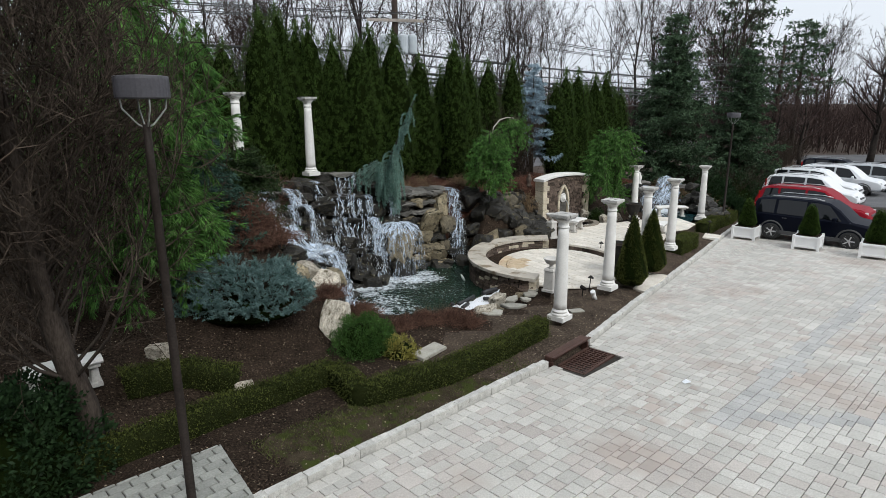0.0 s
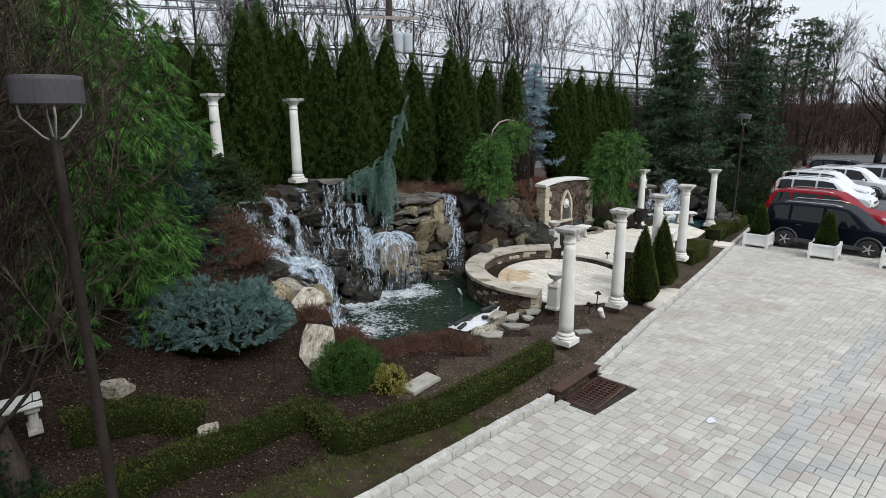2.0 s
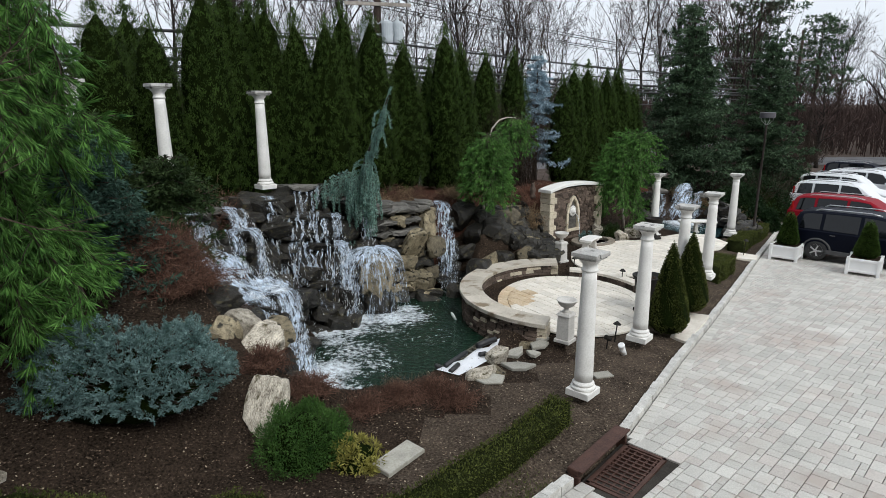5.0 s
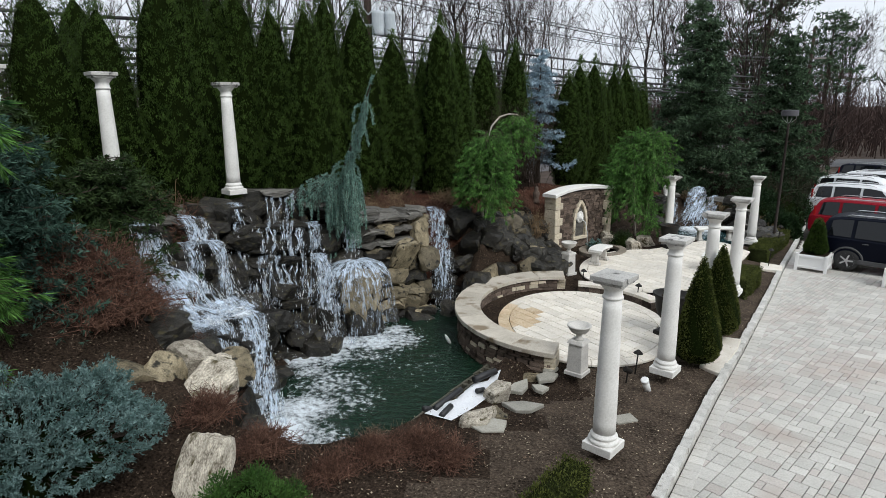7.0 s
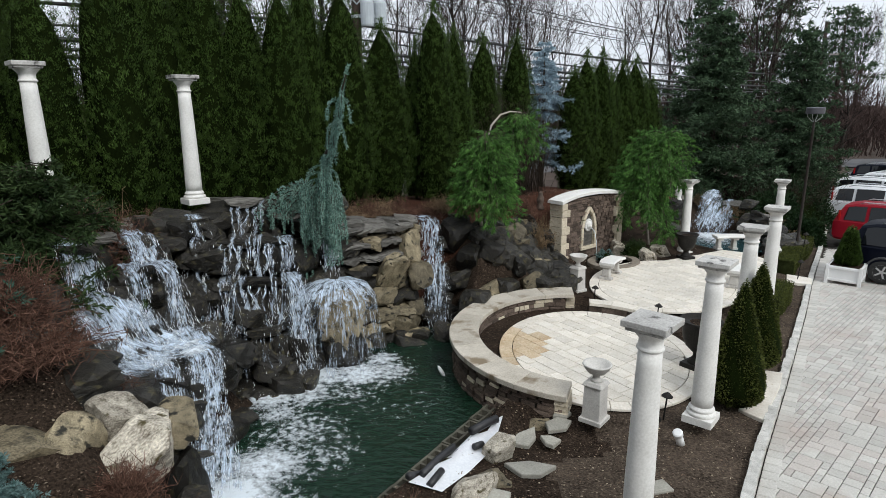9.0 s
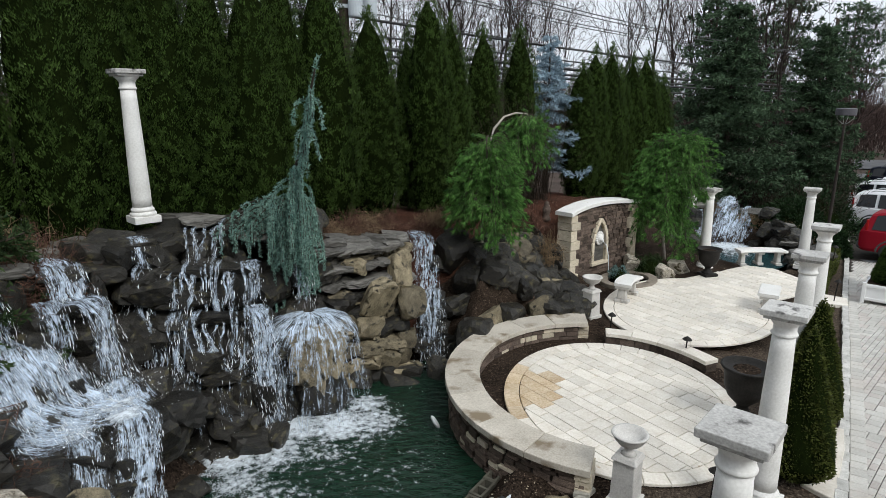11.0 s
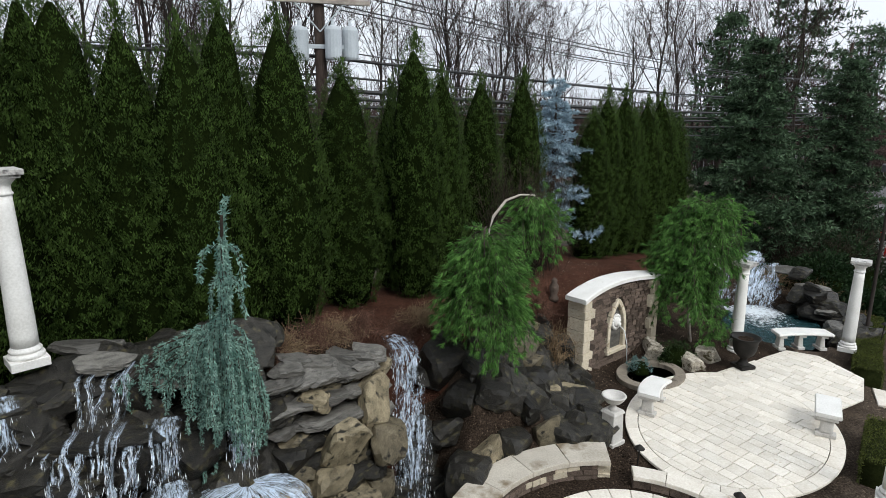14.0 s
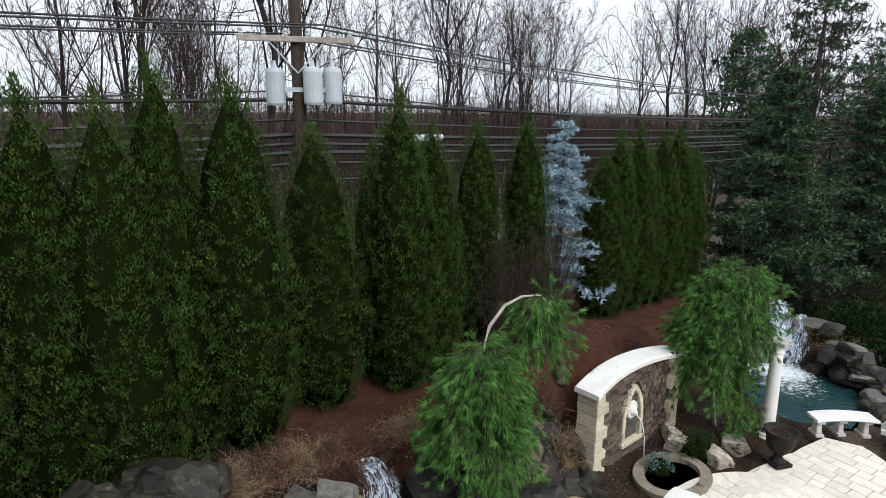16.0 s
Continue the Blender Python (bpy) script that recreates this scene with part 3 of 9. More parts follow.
def tube_arrays(points, radii, steps=6):
    """A tapered tube along points."""
    pts = [Vector(p) for p in points]
    verts, faces = [], []
    for k, p in enumerate(pts):
        way = (pts[min(k + 1, len(pts) - 1)] - pts[max(k - 1, 0)]).normalized()
        a = way.cross(Vector((0.31, 0.17, 0.93)) if abs(way.z) < 0.9 else Vector((1, 0.2, 0))).normalized()
        b = way.cross(a)
        for s in range(steps):
            t = 2 * math.pi * s / steps
            verts.append(p + (a * math.cos(t) + b * math.sin(t)) * radii[k])
    for k in range(len(pts) - 1):
        for s in range(steps):
            i, j = k * steps + s, k * steps + (s + 1) % steps
            faces.append((i, j, j + steps, i + steps))
    faces.append(tuple(range(steps))[::-1])
    faces.append(tuple(range((len(pts) - 1) * steps, len(pts) * steps)))
    return verts, faces


def tube(bm, points, radii, steps=6):
    verts, faces = tube_arrays(points, radii if isinstance(radii, (list, tuple)) else [radii] * len(points), steps)
    made = [bm.verts.new(p) for p in verts]
    for f in faces:
        bm.faces.new([made[i] for i in f])
    return bm


class Heap:
    """Gathers many small pieces into one mesh."""

    def __init__(self):
        self.v, self.f, self.n = [], [], 0

    def add(self, verts, faces):
        self.v.append(np.asarray(verts, float).reshape(-1, 3))
        self.f += [tuple(i + self.n for i in f) for f in faces]
        self.n += len(self.v[-1])

    def blades(self, at, way, across, length, width, fold=0.0):
        """Pointed leaves: rhombs from at along way, as wide as width along across."""
        at, way, across = (np.asarray(a, float).reshape(-1, 3) for a in (at, way, across))
        way = way / (np.linalg.norm(way, axis=1, keepdims=True) + 1e-9)
        across = across - way * (across * way).sum(1, keepdims=True)
        across = across / (np.linalg.norm(across, axis=1, keepdims=True) + 1e-9)
        length, width = np.broadcast_to(length, len(at))[:, None], np.broadcast_to(width, len(at))[:, None]
        mid = at + way * length * 0.45
        quad = np.stack([at, mid + across * width * 0.5, at + way * length, mid - across * width * 0.5], 1).reshape(-1, 3)
        k = np.arange(len(at)) * 4 + self.n
        self.v.append(quad)
        self.f += list(zip(k.tolist(), (k + 1).tolist(), (k + 2).tolist(), (k + 3).tolist()))
        self.n += len(quad)

    def sticks(self, a, b, ra, rb):
        """Thin three-sided twigs from a to b."""
        a, b = np.asarray(a, float).reshape(-1, 3), np.asarray(b, float).reshape(-1, 3)
        way = b - a
        way = way / (np.linalg.norm(way, axis=1, keepdims=True) + 1e-9)
        p = np.cross(way, np.array([0.31, 0.93, 0.17]))
        p = p / (np.linalg.norm(p, axis=1, keepdims=True) + 1e-9)
        q = np.cross(way, p)
        ra, rb = np.broadcast_to(ra, len(a))[:, None], np.broadcast_to(rb, len(a))[:, None]
        ring = []
        for t in (0, 2.094, 4.189):
            ring.append(p * math.cos(t) + q * math.sin(t))
        six = np.stack([a + ring[0] * ra, a + ring[1] * ra, a + ring[2] * ra, b + ring[0] * rb, b + ring[1] * rb, b + ring[2] * rb], 1).reshape(-1, 3)
        k = np.arange(len(a)) * 6 + self.n
        for i, j in ((0, 1), (1, 2), (2, 0)):
            self.f += list(zip((k + i).tolist(), (k + j).tolist(), (k + j + 3).tolist(), (k + i + 3).tolist()))
        self.v.append(six)
        self.n += len(six)

    def mesh(self, name):
        me = bpy.data.meshes.new(name)
        me.from_pydata(np.concatenate(self.v).tolist(), [], self.f)
        return me

    def part(self, name, mat, parent, label="", smooth=False, kind=""):
        return tagged(dress(new(name, self.mesh(name)), mat, parent, label, smooth), kind=kind)


def balls(rng, n):
    """n random directions."""
    a = rng.normal(size=(n, 3))
    return a / np.linalg.norm(a, axis=1, keepdims=True)


def rock_mesh(name, mat, seed, cuts=13, rough=0.05, flat=1.0, detail=2):
    """An angular stone of about unit size: a sphere cut by chance planes, with a broken surface."""
    rng = np.random.default_rng(seed)
    bm = bmesh.new()
    bmesh.ops.create_icosphere(bm, subdivisions=detail + 1, radius=1.0)
    six = np.array([(1, 0, 0), (-1, 0, 0), (0, 1, 0), (0, -1, 0), (0, 0, 1), (0, 0, -1)], float) + rng.normal(0, 0.22, (6, 3))
    normals = np.concatenate([six / np.linalg.norm(six, axis=1, keepdims=True), balls(rng, max(cuts - 6, 2))])
    depth = np.concatenate([rng.uniform(0.48, 0.66, 6), rng.uniform(0.6, 0.85, max(cuts - 6, 2))])
    for q in bm.verts:
        d = np.array(q.co)
        dots = normals @ d
        r = min(1.0, float(np.min(np.where(dots > 0.05, depth / np.maximum(dots, 0.05), 9))))
        r *= 1 + rough * noise.noise(q.co * 3.0 + Vector((seed * 3.1, 0, 0))) * 2 + rough * noise.noise(q.co * 9.0) * 0.8
        q.co = Vector(d * r)
        q.co.z *= flat
    half = [max(abs(q.co[k]) for q in bm.verts) for k in range(3)]
    for q in bm.verts:
        q.co = Vector([q.co[k] / half[k] * 0.82 for k in range(3)])
    me = bpy.data.meshes.new(name)
    bm.to_mesh(me)
    bm.free()
    me.materials.append(mat)
    return me


def set_on(me, x, y, z, sx, sy, sz, turn=0.0, tip=0.0, lean=0.0):
    return Matrix.LocRotScale((x, y, z), Euler((radians(tip), radians(lean), radians(turn))), (sx, sy, sz))


def clip_convex(poly, ring):
    """The part of a polygon inside a convex ring that runs anticlockwise."""
    out = list(poly)
    for (ax, ay), (bx, by) in zip(ring, ring[1:] + ring[:1]):
        src, out = out, []
        for i, p in enumerate(src):
            q = src[(i + 1) % len(src)]
            dp = (bx - ax) * (p[1] - ay) - (by - ay) * (p[0] - ax)
            dq = (bx - ax) * (q[1] - ay) - (by - ay) * (q[0] - ax)
            if dp >= 0:
                out.append(p)
            if (dp >= 0) != (dq >= 0):
                k = dp / (dp - dq)
                out.append((p[0] + (q[0] - p[0]) * k, p[1] + (q[1] - p[1]) * k))
        if len(out) < 3:
            return []
    return out


def slab_arrays(poly, top, thick, inset=0.006):
    """A flat stone with that outline, slightly chamfered at the top."""
    n = len(poly)
    cx, cy = sum(p[0] for p in poly) / n, sum(p[1] for p in poly) / n
    def shrunk(p, k):
        d = math.hypot(p[0] - cx, p[1] - cy) + 1e-6
        return cx + (p[0] - cx) * (1 - k / d), cy + (p[1] - cy) * (1 - k / d)
    verts = [(*p, top - thick) for p in poly] + [(*p, top - inset) for p in poly] + [(*shrunk(p, inset), top) for p in poly]
    faces = [tuple(range(2 * n, 3 * n))]
    for a in (0, n):
        faces += [(a + i, a + (i + 1) % n, a + n + (i + 1) % n, a + n + i) for i in range(n)]
    return verts, faces

# ---- the ground ----
def graded(lo, hi, near_lo, near_hi, step):
    """Grid lines, close together between near_lo and near_hi and ever wider outside."""
    out = list(np.arange(near_lo, near_hi + 1e-6, step))
    for end, sign, stop in ((near_lo, -1, lo), (near_hi, 1, hi)):
        p, s = end, step
        while sign * (stop - p) > 0:
            s *= 1.25
            p += sign * s
            out.append(p)
    return np.array(sorted(out))


gx, gy = graded(-900, 900, -9.5, 13.5, 0.14), graded(-500, 1500, 2.0, 33.0, 0.14)
mx, my = np.meshgrid(gx, gy)
mz = ground_z(mx, my)
nx, ny = len(gx), len(gy)
ids = np.arange(nx * ny).reshape(ny, nx)
quads = np.stack([ids[:-1, :-1], ids[:-1, 1:], ids[1:, 1:], ids[1:, :-1]], -1).reshape(-1, 4)
ground = raw("ground", np.stack([mx, my, mz], -1).reshape(-1, 3), quads, MULCH, smooth=True)
ground.data.materials.append(LAWN)
ground.data.materials.append(LITTER)
ground.data.materials.append(RED_MULCH)
ground.data.materials.append(SOIL)
qx, qy = (gx[:-1] + gx[1:]) / 2, (gy[:-1] + gy[1:]) / 2
qx, qy = np.meshgrid(qx, qy)
qu, qv = uv_of(qx, qy)
qk = side(qx, qy, KERB)
lawn = (qk > 0) & (qk < 1.15) & (qv > -3.0) & (qv < 0.6 + 0.35 * np.sin(5 * qk))
wood = (qu > 12.0) | (qk < -18) | (qv > 27) | (qv < -9)
ground.data.polygons.foreach_set("material_index", np.where(wood, 2, np.where(lawn, 1, np.where((qu > 7.9 + 0.3 * np.sin(3 * qv)) & (qv > 8.6), 3, np.where((qk < 2.1 + 0.3 * np.sin(4 * qv)) & (qv > 0.4), 4, 0)))).ravel())
tagged(ground, "dark brown mulch beds rising to a bank", "ground", kind="structure")

# ---- the driveway base, street and far road ----
def strip(name, line, width, lift, mat, label, category, z=None, shift=0.0):
    """A flat band along a polyline."""
    verts, faces = [], []
    for k, (x, y) in enumerate(line):
        ax, ay = line[max(k - 1, 0)]
        bx, by = line[min(k + 1, len(line) - 1)]
        d = math.hypot(bx - ax, by - ay)
        px, py = -(by - ay) / d, (bx - ax) / d
        for off in (shift - width / 2, shift + width / 2):
            qx2, qy2 = x + px * off, y + py * off
            verts.append((qx2, qy2, (gz(qx2, qy2) if z is None else z) + lift))
    for k in range(len(line) - 1):
        faces.append((2 * k, 2 * k + 2, 2 * k + 3, 2 * k + 1))
    return tagged(raw(name, verts, faces, mat), label, category, kind="structure")


kerb_far = [(x + 26 * 0.83, y - 26 * 0.55) for x, y in KERB]
verts = [(x, y, max(drive_z(y), -1.0) - 0.03) for x, y in KERB] + [(x, y, max(drive_z(y), -1.0) - 0.03) for x, y in kerb_far]
n = len(KERB)
drive = raw("driveway", verts, [(i, n + i, n + i + 1, i + 1) for i in range(n - 1)], SAND)
tagged(drive, "pale concrete paver driveway with sanded joints", "driveway", kind="structure")

street_line = [(-60 + 0.65 * k * 6, -46 + 0.76 * k * 6 + 8) for k in range(34)]
street = strip("street", [(x - 8, y + 8) for x, y in street_line], 7.5, 0.0, ASPHALT, "grey asphalt street behind the evergreen row", "road", z=-0.37)
far_road = strip("road", [(8, 66), (22, 64), (34, 63.4), (44, 64), (60, 66.5), (100, 76)], 8.0, 0.05, ASPHALT, "pale asphalt road beyond the parked cars", "road", z=-0.95)
lx, ly = np.meshgrid(np.arange(9.0, 46.0, 0.5), np.arange(23.6, 57.0, 0.5))
lk = side(lx, ly, KERB)
lz = lot_z(ly, lk) + 0.01
lot_ids = np.arange(lx.size).reshape(lx.shape)
inside = (lk < -0.15) & (ly > 28.5 - 0.25 * (lx - 14))
lot_quads = [(lot_ids[i, j], lot_ids[i, j + 1], lot_ids[i + 1, j + 1], lot_ids[i + 1, j]) for i in range(lx.shape[0] - 1) for j in range(lx.shape[1] - 1) if inside[i:i + 2, j:j + 2].all()]
lot = raw("car_park", np.stack([lx, ly, lz], -1).reshape(-1, 3), [[int(q) for q in f] for f in lot_quads], ASPHALT, smooth=True)
tagged(lot, "worn grey asphalt under the parked cars", "car park", kind="structure")

# plain unseen walls, added behind the camera to block low sky light and darken reflections
for name, sx, sy, x, y, high in (("wall_south", 46.0, 0.4, 4.0, -9.0, 11.0), ("wall_east", 0.4, 17.0, 27.2, -0.3, 9.0)):
    tagged(part(name, box(bmesh.new(), sx, sy, high, x, y, -0.2), SKY_BLOCK, None), "plain grey wall added out of view to block low sky light", "wall", kind="structure")

# ---- kerb ----
def along(line, step):
    """Points at even steps along a polyline, with the heading in degrees."""
    out, left = [], 0.0
    for (ax, ay), (bx, by) in zip(line[:-1], line[1:]):
        d = math.hypot(bx - ax, by - ay)
        p = left
        while p < d:
            out.append((ax + (bx - ax) * p / d, ay + (by - ay) * p / d, math.degrees(math.atan2(by - ay, bx - ax))))
            p += step
        left = p - d
    return out


def block_mesh(name, mat, sx, sy, sz, seed, bevel=0.012, rough=0.008):
    bm = box(bmesh.new(), sx, sy, sz, bevel=bevel)
    rng = random.Random(seed)
    for q in bm.verts:
        q.co += Vector((rng.uniform(-rough, rough), rng.uniform(-rough, rough), rng.uniform(-rough, rough)))
    me = bpy.data.meshes.new(name)
    bm.to_mesh(me)
    bm.free()
    me.materials.append(mat)
    return me


kerb = thing("kerb", "pale granite block kerb along the paved drive", "kerb", kind="structure")
kerb_meshes = [block_mesh("kerb_block", GRANITE, 0.266, 0.13, 0.32, k, 0.010, 0.007) for k in range(5)]
smooth_kerb = []
for (ax, ay), (bx, by) in zip(KERB[:-1], KERB[1:]):
    smooth_kerb += [(ax + (bx - ax) * k / 4, ay + (by - ay) * k / 4) for k in range(4)]
for k, (x, y, turn) in enumerate(along(smooth_kerb[2:50], 0.27)):
    if 9.33 < y < 10.62:
        continue
    shared("kerb_block", kerb_meshes[k % 5], pose(x - 0.055, y + 0.035, drive_z(y) - 0.205 + random.uniform(-0.005, 0.005), random.uniform(-1.5, 1.5), random.uniform(-1, 1), turn + random.uniform(-1, 1)), kerb)

# ---- storm drain ----
drain = thing("storm_drain", "rusted cast iron kerb inlet with a grate", "storm drain", pose(2.52, 9.90, drive_z(9.9), 0, 0, 52.5))
bm = box(bmesh.new(), 1.36, 0.17, 0.10, 0, 0.11, 0.09, bevel=0.025)
box(bm, 1.36, 0.06, 0.02, 0, 0.0, 0.19 - 0.02)
part("hood", bm, RUST_IRON, drain)
part("inlet_wall", box(bmesh.new(), 1.30, 0.03, 0.24, 0, 0.20, -0.15), BLACK_IRON, drain)
for s in (-1, 1):
    part("cheek", box(bmesh.new(), 0.05, 0.16, 0.24, 0.655 * s, 0.09, -0.15, bevel=0.01), RUST_IRON, drain)
bm = bmesh.new()
for s in (-1, 1):
    box(bm, 1.16, 0.05, 0.05, 0, -0.31 + 0.265 * s, -0.035)
    box(bm, 0.05, 0.58, 0.05, 0.565 * s, -0.31, -0.035)
part("frame", bm, RUST_IRON, drain)
for k in range(12):
    part("grate_bar", box(bmesh.new(), 0.024, 0.5, 0.035, -0.5 + k * 0.0909, -0.31, -0.025), RUST_IRON, drain)
for k in range(5):
    part("cross_bar", box(bmesh.new(), 1.1, 0.022, 0.03, 0, -0.51 + k * 0.1, -0.028), RUST_IRON, drain)
part("pit", box(bmesh.new(), 1.12, 0.52, 0.01, 0, -0.31, -0.045), BLACK_IRON, drain)

# ---- terraces of travertine ----
def terrace(name, label, ring, top, tile, turn, stain=None):
    """Paving stones laid in broken rows, cut to a convex ring, one object a stone."""
    at = thing(name, label, "terrace", kind="structure")
    bm = bmesh.new()
    bed = bm.faces.new([bm.verts.new((x, y, top - 0.03)) for x, y in ring])
    part("bed", bm, SAND, at)
    c, s = math.cos(radians(turn)), math.sin(radians(turn))
    cx, cy = sum(p[0] for p in ring) / len(ring), sum(p[1] for p in ring) / len(ring)
    rng = random.Random(5)
    reach = 5.5
    v = -reach
    while v < reach:
        wide = tile[1] * rng.choice((0.75, 1.0, 1.0))
        u = -reach - rng.uniform(0, tile[0])
        while u < reach:
            length = tile[0] * rng.choice((0.6, 0.8, 1.0, 1.25))
            g = 0.006
            corner = [(u + g, v + g), (u + length - g, v + g), (u + length - g, v + wide - g), (u + g, v + wide - g)]
            poly = clip_convex([(cx + a * c - b * s, cy + a * s + b * c) for a, b in corner], ring)
            if len(poly) >= 3:
                mx2, my2 = sum(p[0] for p in poly) / len(poly), sum(p[1] for p in poly) / len(poly)
                area = 0.5 * abs(sum(p[0] * q[1] - q[0] * p[1] for p, q in zip(poly, poly[1:] + poly[:1])))
                if area > 0.004:
                    vs, fs = slab_arrays([(x - mx2, y - my2) for x, y in poly], rng.uniform(-0.002, 0.002), 0.035)
                    wet = stain and math.hypot(mx2 - stain[0], my2 - stain[1]) < stain[2] * rng.uniform(0.6, 1.1)
                    ob = raw("paving_stone", vs, fs, TRAVERTINE_WET if wet else TRAVERTINE, at)
                    ob.matrix_basis = pose(mx2, my2, top)
            u += length
        v += wide
    return at


def oval(cx, cy, rx, ry, n, turn=0.0):
    c, s = math.cos(radians(turn)), math.sin(radians(turn))
    return [(cx + rx * math.cos(2 * math.pi * k / n) * c - ry * math.sin(2 * math.pi * k / n) * s,
             cy + rx * math.cos(2 * math.pi * k / n) * s + ry * math.sin(2 * math.pi * k / n) * c) for k in range(n)]


def rim_stones(at, cx, cy, rx, ry, wide, n, top, mat, a0=0.0, a1=360.0, turn=0.0, name="rim_stone", thick=0.04, stained=()):
    """A ring or arc of wedge-shaped stones outside an oval."""
    for k in range(n):
        a, b = radians(a0 + (a1 - a0) * k / n) , radians(a0 + (a1 - a0) * (k + 1) / n)
        g = 0.004 / max(rx, 0.5)
        steps = [a + g + (b - a - 2 * g) * j / 3 for j in range(4)]
        pts = [((rx + wide) * math.cos(t), (ry + wide) * math.sin(t)) for t in steps] + [(rx * math.cos(t), ry * math.sin(t)) for t in steps[::-1]]
        c, s = math.cos(radians(turn)), math.sin(radians(turn))
        pts = [(cx + x * c - y * s, cy + x * s + y * c) for x, y in pts]
        mx2, my2 = sum(p[0] for p in pts) / 8, sum(p[1] for p in pts) / 8
        vs, fs = slab_arrays([(x - mx2, y - my2) for x, y in pts], 0, thick, 0.008)
        ob = raw(name, vs, fs, TRAVERTINE_WET if k in stained else mat, at)
        ob.matrix_basis = pose(mx2, my2, top)


lower = terrace("lower_terrace", "round cream travertine terrace with a rust stain", oval(3.0, 16.75, 1.56, 1.95, 48), -0.1, (0.42, 0.27), -52, (1.55, 17.0, 0.75))
rim_stones(lower, 3.0, 16.75, 1.57, 1.96, 0.24, 34, -0.1, TRAVERTINE, stained=(14, 15, 16, 17, 18))
upper = terrace("upper_terrace", "cream travertine terrace with curved edges", oval(5.45, 20.95, 2.15, 1.55, 40, 58), 0.0, (0.42, 0.27), -52)
rim_stones(upper, 5.45, 20.95, 2.16, 1.56, 0.22, 38, 0.0, TRAVERTINE, turn=58)
landing = terrace("terrace_landing", "cream travertine landing by the far bench", [(5.6, 22.9), (6.2, 21.0), (7.4, 21.4), (8.5, 22.1), (9.1, 23.1), (8.8, 24.3), (8.2, 24.6), (6.5, 23.5)], -0.006, (0.42, 0.27), -52)

# ---- curved walls ----
def arc_wall(name, label, cx, cy, rx, ry, thick, z0, z1, a0, a1, n, faces=("out", "in")):
    """A wall along an arc, faced with courses of small fieldstones, under a limestone coping."""
    at = thing(name, label, "wall", kind="structure")
    bm = bmesh.new()
    rings = []
    for k in range(n + 1):
        t = radians(a0 + (a1 - a0) * k / n)
        o = [(cx + (rx + d) * math.cos(t), cy + (ry + d) * math.sin(t)) for d in (0.03, thick - 0.03)]
        rings.append([bm.verts.new((*o[0], z0)), bm.verts.new((*o[1], z0)), bm.verts.new((*o[1], z1)), bm.verts.new((*o[0], z1))])
    for p, q in zip(rings[:-1], rings[1:]):
        for i in range(4):
            bm.faces.new((p[i], q[i], q[(i + 1) % 4], p[(i + 1) % 4]))
    bm.faces.new(rings[0]), bm.faces.new(rings[-1][::-1])
    bmesh.ops.recalc_face_normals(bm, faces=bm.faces)
    part("core", bm, SAND, at)
    rng = random.Random(len(name))
    stones = [block_mesh("stone", FIELDSTONE, 1, 1, 1, k, 0.09, 0.05) for k in range(4)]
    pale = block_mesh("stone", LIMESTONE, 1, 1, 1, 9, 0.09, 0.05)
    length = radians(abs(a1 - a0)) * (rx + ry) / 2
    for face in faces:
        z = z0
        while z < z1 - 0.02:
            h = min(rng.uniform(0.05, 0.12), z1 - z)
            p = 0.0
            while p < length:
                w = rng.uniform(0.10, 0.32)
                t = radians(a0) + (radians(a1) - radians(a0)) * min((p + w / 2) / length, 1)
                d = thick - 0.02 if face == "out" else 0.02
                turn = math.degrees(math.atan2((ry + d) * math.cos(t), -(rx + d) * math.sin(t)))
                m = Matrix.LocRotScale((cx + (rx + d) * math.cos(t), cy + (ry + d) * math.sin(t), z + 0.004), Euler((0, 0, radians(turn))), (w - 0.012, rng.uniform(0.05, 0.085), h - 0.010))
                shared("stone", pale if rng.random() < 0.09 else rng.choice(stones), m, at)
                p += w
            z += h
    return at


basin = arc_wall("basin_wall", "curved fieldstone seat wall with limestone coping beside the pond", 2.85, 17.0, 2.12, 2.30, 0.42, -0.75, 0.10, 93, 250, 40)
rim_stones(basin, 2.85, 17.0, 2.06, 2.24, 0.56, 9, 0.19, COPING, 88, 254, name="coping_stone", thick=0.085)
for a in (90, 252):
    for k in range(3):
        t = radians(a)
        m = Matrix.LocRotScale((2.85 + 2.36 * math.cos(t), 17.0 + 2.54 * math.sin(t), -0.2 + k * 0.1), Euler((0, 0, t)), (0.42 - 0.04 * (k % 2), 0.20, 0.095))
        shared("end_stone", block_mesh("end_stone", LIMESTONE, 1, 1, 1, k + 20, 0.06, 0.03), m, basin)
step_wall = thing("terrace_step", "low curved travertine step between two terraces", "step", kind="structure")
rim_stones(step_wall, 3.0, 16.75, 1.93, 2.32, 0.30, 4, 0.06, TRAVERTINE, 28, 83, name="coping_stone", thick=0.07)
rim_stones(step_wall, 3.0, 16.75, 1.96, 2.35, 0.24, 7, 0.0, FIELDSTONE, 28, 83, name="riser_stone", thick=0.16)

